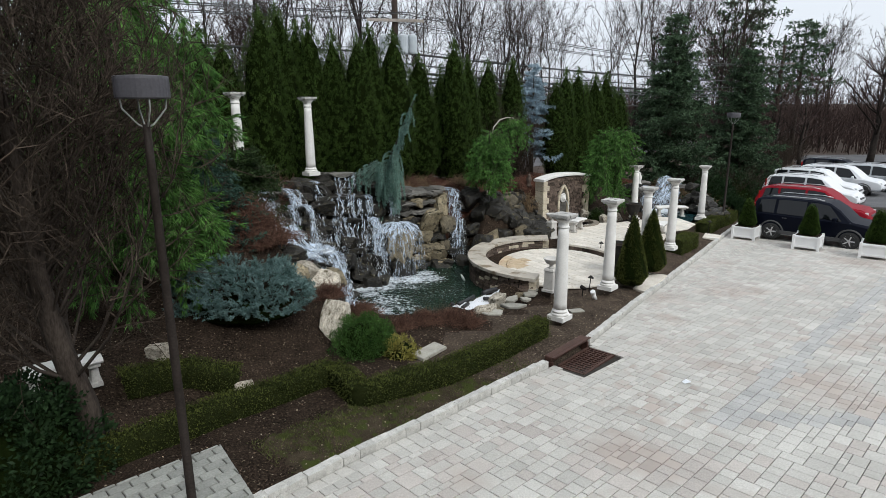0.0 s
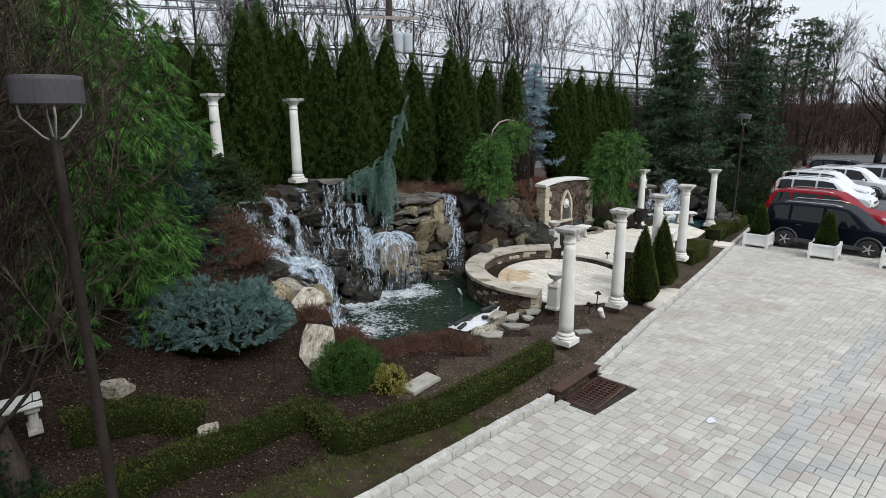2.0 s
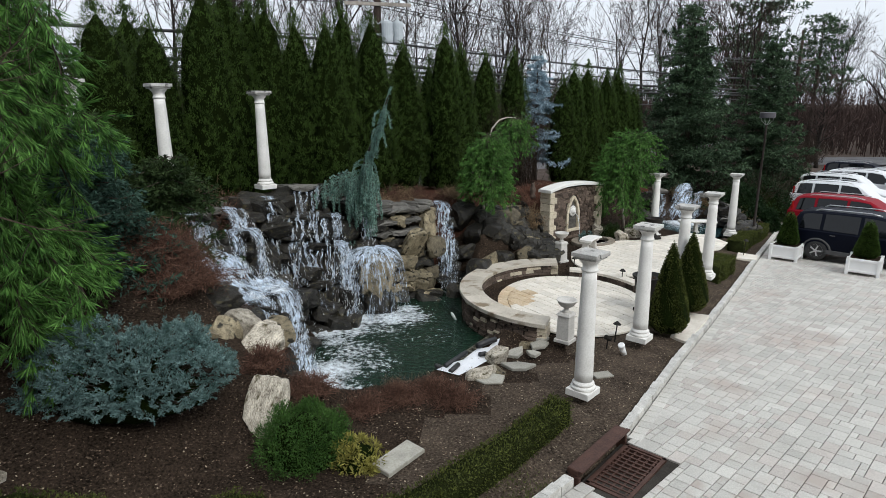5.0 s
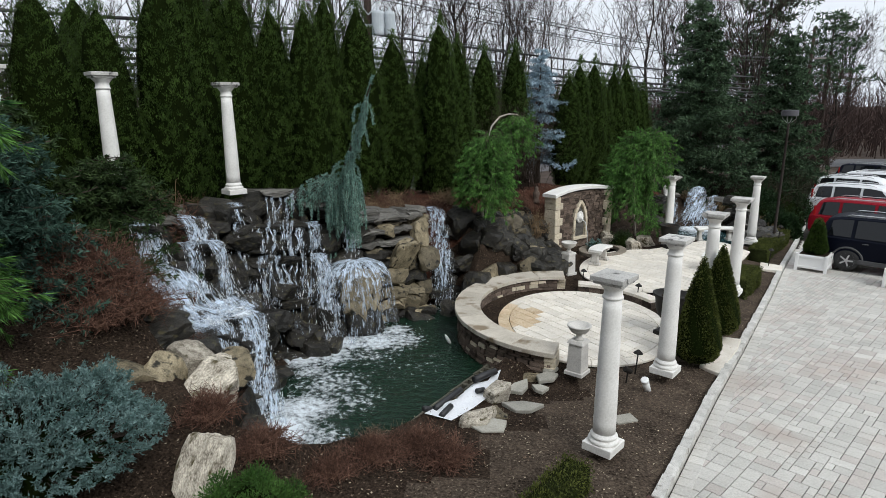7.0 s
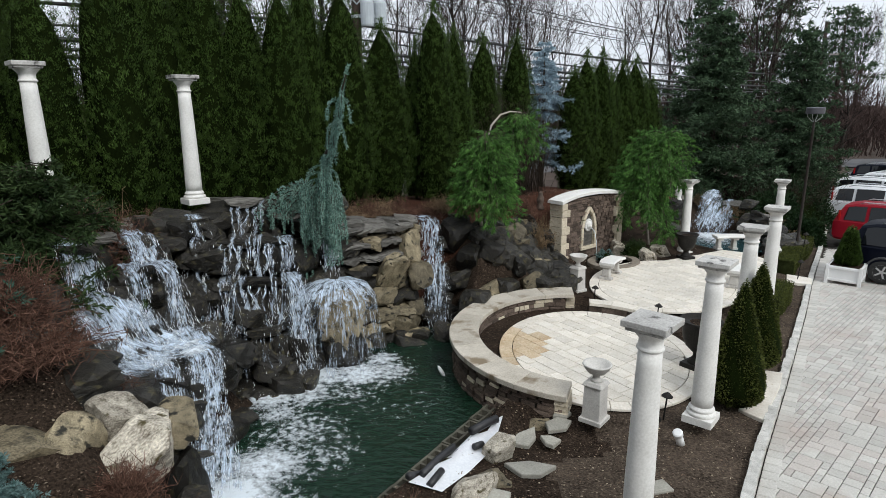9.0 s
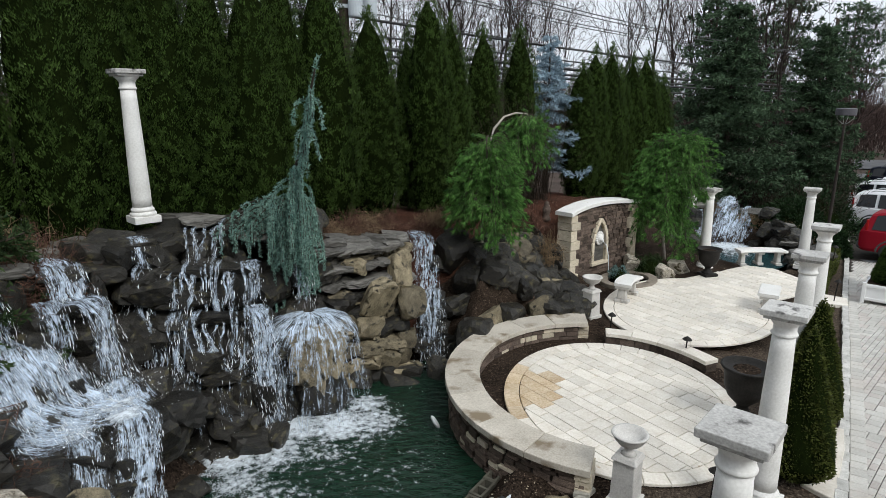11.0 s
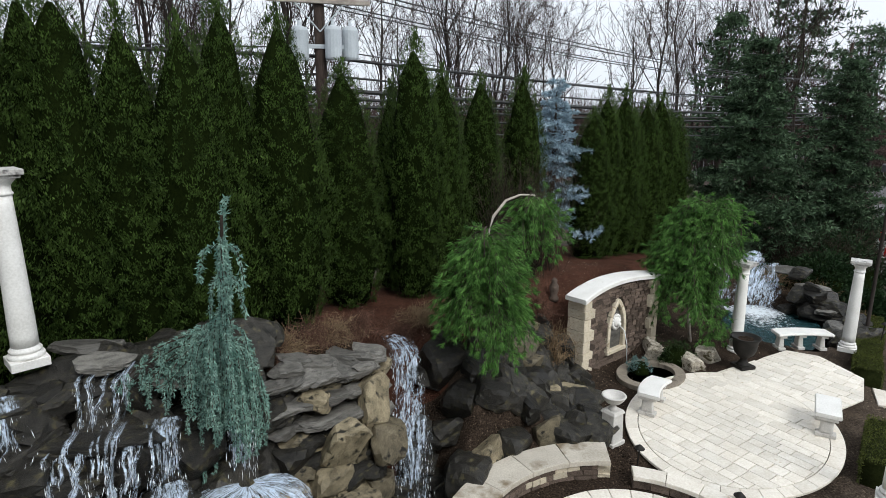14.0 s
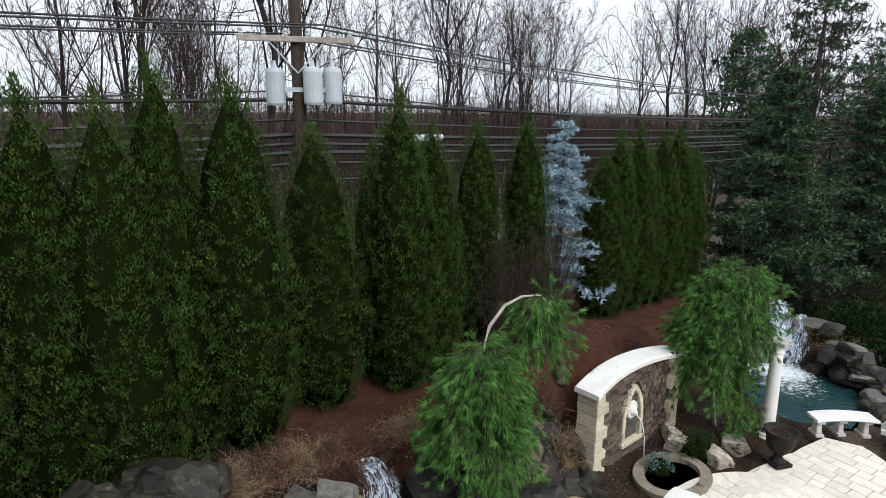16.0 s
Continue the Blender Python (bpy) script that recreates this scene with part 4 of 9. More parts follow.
# ---- slabs leading to the drive ----
for pts, lift in (([(4.78, 14.75), (5.02, 14.45), (5.75, 15.55), (6.05, 16.1), (5.6, 16.25)], 0.13), ([(9.35, 22.9), (9.95, 22.75), (10.25, 23.35), (9.75, 23.75)], 0.13)):
    mx2, my2 = sum(p[0] for p in pts) / len(pts), sum(p[1] for p in pts) / len(pts)
    vs, fs = slab_arrays([(x - mx2, y - my2) for x, y in pts], 0, 0.12, 0.01)
    step = raw("stepping_slab", vs, fs, TRAVERTINE)
    step.matrix_basis = pose(mx2, my2, drive_z(my2) + lift + 0.02)
    tagged(step, "cream stone slab set in the mulch beside the kerb", "paving slab", "stepping slabs")

# ---- fountain wall ----
WALL_A, WALL_B = Vector((2.98, 22.62, 0)), Vector((5.06, 24.66, 0))


def fountain_wall():
    way = (WALL_B - WALL_A).normalized()
    turn = math.degrees(math.atan2(way.y, way.x))
    length = (WALL_B - WALL_A).length
    at = thing("fountain_wall", "fieldstone fountain wall with limestone quoins and a pale cap", "fountain wall", pose(WALL_A.x, WALL_A.y, -0.15, 0, 0, turn))
    high, thick = 1.86, 0.36
    bow = lambda p: -0.16 * (1 - (2 * p / length - 1) ** 2)  # noqa: E731
    arch = lambda p: 0.10 * (1 - (2 * p / length - 1) ** 2)  # noqa: E731
    rings = []
    bm = bmesh.new()
    for k in range(13):
        p = length * k / 12
        y0 = -bow(p)
        rings.append([bm.verts.new(q) for q in ((p, y0 + 0.03, -0.3), (p, y0 + thick - 0.03, -0.3), (p, y0 + thick - 0.03, high + arch(p)), (p, y0 + 0.03, high + arch(p)))])
    for a, b in zip(rings[:-1], rings[1:]):
        for i in range(4):
            bm.faces.new((a[i], a[(i + 1) % 4], b[(i + 1) % 4], b[i]))
    bm.faces.new(rings[0][::-1]), bm.faces.new(rings[-1])
    bmesh.ops.recalc_face_normals(bm, faces=bm.faces)
    part("core", bm, SAND, at)
    rng = random.Random(3)
    stones = [block_mesh("stone", FIELDSTONE, 1, 1, 1, k + 40, 0.1, 0.06) for k in range(5)]
    mid = length * 0.5
    for row in ("front", "back"):
        z = -0.1
        while z < high + 0.06:
            h = rng.uniform(0.05, 0.13)
            p = 0.24
            while p < length - 0.24:
                w = min(rng.uniform(0.1, 0.3), length - 0.24 - p + 0.001)
                c = p + w / 2
                top = high + arch(c)
                hole = row == "front" and abs(c - mid) < 0.36 and 0.42 < z + h / 2 < 1.62 - 1.3 * max(abs(c - mid) - 0.12, 0)
                if z + h < top + 0.03 and not hole and w > 0.05:
                    y0 = -bow(c) + (0.02 if row == "front" else thick - 0.02)
                    m = Matrix.LocRotScale((c, y0, z), Euler((0, 0, 0)), (w - 0.012, rng.uniform(0.055, 0.10), h - 0.01))
                    shared("stone", rng.choice(stones), m, at)
                p += w
            z += h
    quoin = [block_mesh("quoin", LIMESTONE, 1, 1, 1, k + 60, 0.05, 0.02) for k in range(3)]
    for end in (0.0, 1.0):
        z, k = -0.1, 0
        while z < high - 0.02:
            h = min(rng.uniform(0.16, 0.30), high - z)
            w = 0.36 if k % 2 else 0.24
            x = w / 2 - 0.02 if end == 0 else length - w / 2 + 0.02
            m = Matrix.LocRotScale((x, 0.18, z), Euler((0, 0, 0)), (w, 0.44 + 0.02 * (k % 2), h - 0.008))
            shared("quoin", quoin[k % 3], m, at)
            z, k = z + h, k + 1
    bm = bmesh.new()
    rings = []
    for k in range(17):
        p = -0.10 + (length + 0.2) * k / 16
        y0, z0 = -bow(p) - 0.09, high + arch(p) + 0.005
        rings.append([bm.verts.new(q) for q in ((p, y0, z0), (p, y0 + thick + 0.18, z0), (p, y0 + thick + 0.18, z0 + 0.08), (p, y0 + thick + 0.15, z0 + 0.10), (p, y0 + 0.03, z0 + 0.10), (p, y0, z0 + 0.08))])
    for a, b in zip(rings[:-1], rings[1:]):
        for i in range(6):
            bm.faces.new((a[i], a[(i + 1) % 6], b[(i + 1) % 6], b[i]))
    bm.faces.new(rings[0][::-1]), bm.faces.new(rings[-1])
    bmesh.ops.recalc_face_normals(bm, faces=bm.faces)
    part("cap", bm, PLASTER, at, "pale cast stone cap")
    # pointed arch frame of short limestone pieces
    y0 = -bow(mid)
    line = [(-0.31, 0.42), (-0.31, 0.70), (-0.31, 0.98), (-0.25, 1.22), (-0.14, 1.42), (0.0, 1.58)]
    for s in (-1, 1):
        for (ax, az), (bx, bz) in zip(line[:-1], line[1:]):
            a, b = Vector((mid + s * ax, 0, az)), Vector((mid + s * bx, 0, bz))
            d = (b - a).length
            bm = box(bmesh.new(), d - 0.008, 0.12, 0.10, 0, 0, -0.05, bevel=0.012)
            m = Matrix.Translation(((a + b) / 2) + Vector((0, y0 - 0.005, 0))) @ Matrix.Rotation(-math.atan2(b.z - a.z, b.x - a.x), 4, "Y")
            bmesh.ops.transform(bm, matrix=m, verts=bm.verts)
            part("arch_stone", bm, LIMESTONE, at, "limestone arch piece")
    part("sill", box(bmesh.new(), 0.74, 0.16, 0.09, mid, y0 - 0.01, 0.34, bevel=0.012), LIMESTONE, at)
    part("niche_back", box(bmesh.new(), 0.60, 0.02, 1.12, mid, y0 + 0.035, 0.40), SLATE, at, "dark wet niche panel")
    bm = bmesh.new()
    for k in range(16):
        t = 2 * math.pi * k / 16
        bmesh.ops.create_icosphere(bm, subdivisions=1, radius=0.045, matrix=Matrix.Translation((mid + 0.14 * math.cos(t), y0 - 0.01, 1.06 + 0.155 * math.sin(t))))
    bmesh.ops.create_uvsphere(bm, u_segments=16, v_segments=10, radius=0.12, matrix=Matrix.Translation((mid, y0 - 0.01, 1.06)) @ Matrix.Diagonal((1, 0.7, 1.1, 1)))
    bmesh.ops.create_uvsphere(bm, u_segments=12, v_segments=8, radius=0.055, matrix=Matrix.Translation((mid, y0 - 0.09, 1.02)))
    part("medallion", bm, PLASTER, at, "white round relief with a water spout", smooth=True)
    bm = bmesh.new()
    tube(bm, [(mid, y0 - 0.12, 1.0), (mid, y0 - 0.25, 0.9), (mid, y0 - 0.33, 0.6), (mid, y0 - 0.36, 0.12)], [0.012, 0.010, 0.009, 0.011], 6)
    part("water_jet", bm, FOAM, at, "thin stream of water", smooth=True)
    return at


fountain_wall()
basin2 = thing("fountain_basin", "small dark fountain basin with a limestone rim", "basin", pose(4.55, 22.95, -0.12, 0, 0, 44))
rim_stones(basin2, 0, 0, 0.62, 0.45, 0.22, 9, 0.16, DARK_COPING, -180, 180, name="rim_stone", thick=0.3)
bm = bmesh.new()
bm.faces.new([bm.verts.new((0.64 * math.cos(k * math.pi / 12), 0.47 * math.sin(k * math.pi / 12), 0.06)) for k in range(24)])
part("water", bm, BLACK_WATER, basin2)

# ---- water ----
def water_sheet(name, ring, z, mat, label):
    bm = bmesh.new()
    bm.faces.new([bm.verts.new((x, y, z)) for x, y in ring])
    return tagged(part(name, bm, mat, None), label, "water", kind="structure")


def swollen(poly, k):
    cx, cy = sum(p[0] for p in poly) / len(poly), sum(p[1] for p in poly) / len(poly)
    return [(cx + (x - cx) * k, cy + (y - cy) * k) for x, y in poly]


water_sheet("water", swollen(POND, 1.12), WATER_Z, POND_WATER, "dark green rippling pond water")
water_sheet("water", swollen(POND2, 1.12), WATER2_Z, POOL_WATER, "turquoise pool water under a small waterfall")

# ---- columns ----
def make_column():
    at = thing("column", "white cast stone column with square capital and plinth", "column", group="garden columns")
    bm = box(bmesh.new(), 0.40, 0.40, 0.11, bevel=0.008)
    part("plinth", bm, PLASTER, at)
    bm = lathe(bmesh.new(), [(0.185, 0.108), (0.195, 0.12), (0.198, 0.14), (0.19, 0.16), (0.165, 0.168), (0.16, 0.18), (0.172, 0.19), (0.175, 0.205), (0.165, 0.222), (0.148, 0.232), (0.146, 0.25)], 28)
    part("base_moulding", bm, PLASTER, at, smooth=True)
    rows = [(0.145 - 0.035 * (k / 12) ** 1.5, 0.24 + 1.80 * k / 12) for k in range(13)]
    part("shaft", lathe(bmesh.new(), rows, 28), PLASTER, at, smooth=True)
    bm = lathe(bmesh.new(), [(0.11, 2.035), (0.126, 2.045), (0.13, 2.06), (0.122, 2.075), (0.112, 2.08), (0.112, 2.15), (0.12, 2.16), (0.135, 2.18), (0.165, 2.215), (0.175, 2.235)], 28)
    part("neck_moulding", bm, PLASTER, at, smooth=True)
    bm = box(bmesh.new(), 0.37, 0.37, 0.04, z=2.232, bevel=0.01)
    box(bm, 0.43, 0.43, 0.065, z=2.27, bevel=0.008)
    part("abacus", bm, CAPSTONE, at, "weathered square capital slab")
    return at


column = make_column()
SPOTS = [(2.46, 11.52, 0.12, 52), (3.96, 14.05, 0.04, 54), (5.47, 16.55, 0.01, 56), (6.86, 18.73, -0.01, 56), (10.05, 25.32, -0.25, 58),
         (-4.58, 16.97, 2.59, 50), (-5.92, 14.93, 2.70, 50), (-6.85, 13.55, 2.75, 50), (7.02, 24.65, -0.18, 40)]
column.matrix_basis = pose(*SPOTS[0][:3], 0, 0, SPOTS[0][3])
for x, y, z, turn in SPOTS[1:]:
    copy_thing(column, pose(x, y, z, 0, 0, turn))

# ---- pedestals with bowls ----
def make_pedestal():
    at = thing("pedestal_urn", "pale stone bowl on a square tapered pedestal", "urn", group="pedestal urns")
    bm = box(bmesh.new(), 0.34, 0.34, 0.07, bevel=0.01)
    part("foot", bm, GREYSTONE, at)
    part("pedestal", box(bmesh.new(), 0.28, 0.28, 0.50, z=0.07, bevel=0.012, taper=0.9), GREYSTONE, at)
    part("pedestal_cap", box(bmesh.new(), 0.31, 0.31, 0.06, z=0.57, bevel=0.012, taper=0.8), GREYSTONE, at)
    bm = lathe(bmesh.new(), [(0.09, 0.63), (0.06, 0.66), (0.045, 0.70), (0.06, 0.73), (0.13, 0.765), (0.175, 0.82), (0.19, 0.865), (0.21, 0.88), (0.205, 0.895), (0.17, 0.89), (0.14, 0.84), (0.05, 0.80), (0.01, 0.795)], 26)
    part("bowl", bm, GREYSTONE, at, "weathered stone bowl", smooth=True)
    return at


pedestal = make_pedestal()
pedestal.matrix_basis = pose(2.52, 14.2, -0.1, 0, 0, 55)
copy_thing(pedestal, pose(3.11, 20.12, 0.0, 0, 0, 40))


def make_black_urn():
    at = thing("garden_urn", "black cast iron urn planter filled with soil", "urn", group="black urns")
    part("foot", box(bmesh.new(), 0.34, 0.34, 0.06, bevel=0.008), BLACK_IRON, at)
    bm = lathe(bmesh.new(), [(0.14, 0.055), (0.12, 0.08), (0.07, 0.14), (0.065, 0.18), (0.10, 0.21), (0.18, 0.28), (0.225, 0.38), (0.235, 0.47), (0.245, 0.54), (0.285, 0.585), (0.29, 0.605), (0.26, 0.605), (0.23, 0.57)], 26)
    part("bowl", bm, BLACK_IRON, at, smooth=True)
    bm = lathe(bmesh.new(), [(0.235, 0.555), (0.12, 0.575), (0.01, 0.58)], 20)
    part("soil", bm, MULCH, at, "dark soil")
    return at


urn = make_black_urn()
urn.matrix_basis = pose(6.72, 23.5, 0.0, 0, 0, 20) @ Matrix.Diagonal((1.1, 1.1, 1.2, 1))
copy_thing(urn, pose(4.62, 16.15, -0.1, 0, 0, 40) @ Matrix.Diagonal((1.12, 1.12, 1.2, 1)))


# ---- benches ----
def bench(x, y, z, turn, length, curve, label, legs=2, wide=0.38):
    at = thing("stone_bench", label, "bench", pose(x, y, z, 0, 0, turn), group="stone benches")
    bm = bmesh.new()
    rings = []
    n = 12
    for k in range(n + 1):
        a = -0.5 + k / n
        px, off = a * length, curve * (1 - 4 * a * a)
        rings.append([bm.verts.new(q) for q in ((px, off - wide / 2, 0.38), (px, off + wide / 2, 0.38), (px, off + wide / 2 + 0.02, 0.41), (px, off + wide / 2, 0.45), (px, off - wide / 2, 0.45), (px, off - wide / 2 - 0.02, 0.41))])
    for p, q in zip(rings[:-1], rings[1:]):
        for i in range(6):
            bm.faces.new((p[i], p[(i + 1) % 6], q[(i + 1) % 6], q[i]))
    bm.faces.new(rings[0][::-1]), bm.faces.new(rings[-1])
    bmesh.ops.recalc_face_normals(bm, faces=bm.faces)
    part("seat", bm, PLASTER, at)
    for k in range(legs):
        a = (-0.38 + 0.76 * k / (legs - 1))
        lx, ly = a * length, curve * (1 - 4 * a * a)
        bm = box(bmesh.new(), 0.17, wide * 0.85, 0.07, lx, ly, 0.0, bevel=0.012)
        box(bm, 0.13, wide * 0.6, 0.25, lx, ly, 0.065, bevel=0.03, taper=0.8)
        box(bm, 0.17, wide * 0.85, 0.07, lx, ly, 0.312, bevel=0.012)
        part("leg", bm, GREYSTONE, at, "carved grey leg")
    return at


bench(4.2, 21.45, 0.0, 60, 0.9, 0.08, "small curved white stone bench on the terrace")
bench(8.6, 24.75, -0.03, 3, 1.3, 0.10, "curved white stone bench with three carved legs", 3)
bench(7.1, 20.9, 0.0, 62, 0.85, 0.0, "straight white stone bench on the terrace edge")
bench(-5.3, 6.7, gz(-5.3, 6.7), 43, 1.0, 0.0, "white stone garden bench half hidden behind a bare tree")

# ---- lamp posts ----
def lamp_post(x, y, z, high, drum, label):
    at = thing("street_lamp", label, "street lamp", pose(x, y, z), group="drive lamps")
    part("post", lathe(bmesh.new(), [(0.075, 0), (0.075, 0.02), (0.050, 0.04), (0.040, high * 0.9), (0.036, high)], 14), POST_BROWN, at, smooth=True)
    for k in range(4):
        a = radians(45 + 90 * k)
        c, s = math.cos(a), math.sin(a)
        bm = tube(bmesh.new(), [(0.03 * c, 0.03 * s, high - 0.02), (0.07 * c, 0.07 * s, high), (0.8 * drum * c, 0.8 * drum * s, high + 0.15), (0.84 * drum * c, 0.84 * drum * s, high + 0.27)], 0.009, 6)
        part("arm", bm, PALE_METAL, at, "thin pale metal arm", smooth=True)
    bm = lathe(bmesh.new(), [(drum * 0.96, high + 0.24), (drum, high + 0.25), (drum, high + 0.42), (drum * 0.985, high + 0.445), (drum * 0.9, high + 0.45), (0.05, high + 0.46)], 36)
    part("shade", bm, LAMP_GREY, at, "dark grey drum shade")
    return at


lamp_post(-2.40, 4.74, 0.28, 4.24, 0.245, "bronze lamp post with a dark drum shade on four thin arms")
lamp_post(11.75, 27.3, -0.5, 4.3, 0.28, "bronze lamp post with a drum shade beside the far bed")


# ---- path lights and other small fittings ----
def make_path_light():
    at = thing("path_light", "black mushroom path light on a short stake", "path light", group="path lights")
    part("stake", lathe(bmesh.new(), [(0.013, -0.1), (0.013, 0.42)], 8), BLACK_IRON, at)
    part("hat", lathe(bmesh.new(), [(0.02, 0.37), (0.085, 0.385), (0.05, 0.42), (0.012, 0.45)], 14), BLACK_IRON, at)
    return at


light = make_path_light()
light_spots = [(3.55, 14.35), (4.55, 18.45), (9.35, 22.35), (11.3, 26.0), (3.42, 19.55)]
light.matrix_basis = pose(*light_spots[0], gz(*light_spots[0]), 0, 4, 0)
for x, y in light_spots[1:]:
    copy_thing(light, pose(x, y, max(gz(x, y), -0.16), 3, 2, 0))

spot = thing("flood_light", "small black spotlight tilted on a stake", "spotlight", pose(3.32, 14.02, gz(3.32, 14.02)))
part("stake", tube(bmesh.new(), [(0, 0, -0.05), (0.02, 0, 0.2)], 0.014, 8), BLACK_IRON, spot)
bm = lathe(bmesh.new(), [(0.03, -0.09), (0.045, -0.07), (0.05, 0.07), (0.04, 0.08)], 12)
bmesh.ops.transform(bm, matrix=pose(0.02, 0, 0.23, 0, -60, 30), verts=bm.verts)
part("housing", bm, BLACK_IRON, spot)
pipe = thing("drain_pipe", "short leaning white plastic pipe with a cap", "pipe", pose(3.62, 13.72, gz(3.62, 13.72) - 0.05, 24, -22, 0))
part("pipe", lathe(bmesh.new(), [(0.055, 0), (0.055, 0.3)], 16), WHITE_PAINT, pipe, smooth=True)
part("cap", lathe(bmesh.new(), [(0.064, 0.28), (0.066, 0.34), (0.05, 0.352)], 16), WHITE_PAINT, pipe)
box_bm = box(bmesh.new(), 0.34, 0.22, 0.05, bevel=0.01)
valve = part("valve_cover", box_bm, FLAGSTONE, None)
valve.matrix_basis = pose(2.98, 12.62, gz(2.98, 12.62) - 0.01, 0, 0, 20)
tagged(valve, "grey-green valve box lid in the mulch", "valve cover")
paper = raw("paper_scrap", [(0, 0, 0.01), (0.1, 0.02, 0.03), (0.13, 0.1, 0.012), (0.05, 0.13, 0.045), (-0.03, 0.07, 0.012), (0.05, 0.06, 0.03)],
            [(0, 1, 5), (1, 2, 5), (2, 3, 5), (3, 4, 5), (4, 0, 5)], LINER)
paper.matrix_basis = pose(4.27, 8.72, drive_z(8.72) + 0.004)
tagged(paper, "crumpled white paper scrap lying on the drive", "litter")
for x, y, high in ((14.6, 34.8, 0.85), (16.1, 37.2, 0.85)):
    pole = thing("marker_stake", "thin white marker stake standing in the bed", "stake", pose(x, y, gz(x, y) - 0.05, 3, -4, 0), "marker stakes")
    part("stake", box(bmesh.new(), 0.05, 0.03, high, bevel=0.006), WHITE_PAINT, pole)
statue = thing("statue", "small weathered white garden figure on a stone", "statue", pose(8.6, 30.6, gz(8.6, 30.6)))
part("figure", lathe(bmesh.new(), [(0.14, 0), (0.15, 0.08), (0.1, 0.14), (0.13, 0.3), (0.15, 0.42), (0.08, 0.5), (0.09, 0.58), (0.03, 0.66)], 14), PLASTER, statue, smooth=True)
figure = thing("statue", "small grey garden figure behind the fountain wall", "statue", pose(2.5, 23.9, gz(2.5, 23.9)) @ Matrix.Scale(0.7, 4))
part("figure", lathe(bmesh.new(), [(0.16, 0), (0.17, 0.1), (0.11, 0.2), (0.15, 0.36), (0.16, 0.5), (0.09, 0.6), (0.1, 0.7), (0.03, 0.78)], 14), FIELDSTONE, figure, smooth=True)

# ---- plants ----
def arborvitae_mesh(seed, high, wide, puffs=1400, per=20):
    """Fans of sprays in puffs over a narrow lumpy cone, with a near-black core that stands in for inner shade."""
    rng = np.random.default_rng(seed)
    def radius(t):
        return wide * np.interp(t, [0, 0.12, 0.3, 0.55, 0.72, 0.84, 0.93, 0.98, 1], [0.62, 0.88, 0.98, 0.94, 0.80, 0.61, 0.38, 0.19, 0.06])
    # more puffs where the cone is wide
    t = rng.uniform(0, 1, puffs * 3)
    t = np.sort(t[rng.uniform(0, 1, len(t)) < (radius(t) / wide) * 0.9 + 0.08][:puffs])
    n = len(t)
    a = 2.39996 * np.arange(n) + rng.uniform(-0.7, 0.7, n)
    lump = 1 + 0.16 * np.sin(2 * a + 7 * t + seed) * np.sin(13 * t + 3 * a) + 0.07 * np.sin(31 * t + 5 * a + seed) + rng.normal(0, 0.06, n)
    r = radius(t) * lump
    centre = np.stack([r * np.cos(a), r * np.sin(a), 0.10 + t * (high - 0.22)], 1)
    out = np.stack([np.cos(a), np.sin(a), 0.45 + 0 * a], 1)
    size = rng.uniform(0.75, 1.25, n) * (0.75 + 0.25 * (1 - t))
    side_way = np.cross(out, [0, 0, 1.0])
    # each puff is two crossed fans of upturned sprays
    f = np.tile(np.linspace(-1, 1, per), n) + rng.normal(0, 0.14, n * per)
    big = np.repeat(size, per)
    at = np.repeat(centre, per, 0) + np.repeat(side_way, per, 0) * (f * 0.055 * big)[:, None] + rng.normal(0, 0.022, (n * per, 3)) * np.array([1, 1, 1.5])
    way = np.repeat(out, per, 0) * 0.55 + np.repeat(side_way, per, 0) * (f * 0.7)[:, None] + np.array([0, 0, 0.8]) + rng.normal(0, 0.33, (n * per, 3))
    across = np.repeat(side_way, per, 0) + rng.normal(0, 0.45, (n * per, 3))
    h = Heap()
    h.blades(at - way * 0.03, way, across, rng.uniform(0.035, 0.07, len(at)) * big, rng.uniform(0.013, 0.024, len(at)) * big)
    tip = np.stack([rng.normal(0, 0.03, 70), rng.normal(0, 0.03, 70), high - rng.uniform(0.08, 0.45, 70)], 1)
    h.blades(tip, np.array([0, 0, 1.0]) + rng.normal(0, 0.32, (70, 3)), rng.normal(0, 1, (70, 3)), 0.10, 0.026)
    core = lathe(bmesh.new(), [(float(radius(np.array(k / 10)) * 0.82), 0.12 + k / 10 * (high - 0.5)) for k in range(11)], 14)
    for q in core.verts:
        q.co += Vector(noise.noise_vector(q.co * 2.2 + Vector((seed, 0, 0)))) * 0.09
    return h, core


def plant(name, label, category, trunk, crown, crown_mat, core=None, core_mat=None, group="", trunk_mat=None, crown_name="crown"):
    at = thing(name, label, category, group=group)
    if trunk is not None:
        part("trunk", trunk, trunk_mat or BARK, at, smooth=True)
    crown.part(crown_name, crown_mat, at)
    # the core is a dark solid: shade between the sprays, put into its colour
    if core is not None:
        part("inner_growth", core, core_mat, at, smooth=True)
    return at


THUJAS = []
THUJA_TALL = (4.8, 5.0, 4.9, 5.1)
for k, (high, wide) in enumerate(zip(THUJA_TALL, (0.66, 0.70, 0.63, 0.67))):
    crown, core = arborvitae_mesh(k + 1, high, wide)
    trunk = tube(bmesh.new(), [(0, 0, -0.3), (0.02, 0.01, 0.5), (0, 0, high * 0.7)], [0.07, 0.06, 0.02], 8)
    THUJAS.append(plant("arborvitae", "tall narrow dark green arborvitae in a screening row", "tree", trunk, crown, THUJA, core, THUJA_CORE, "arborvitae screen"))
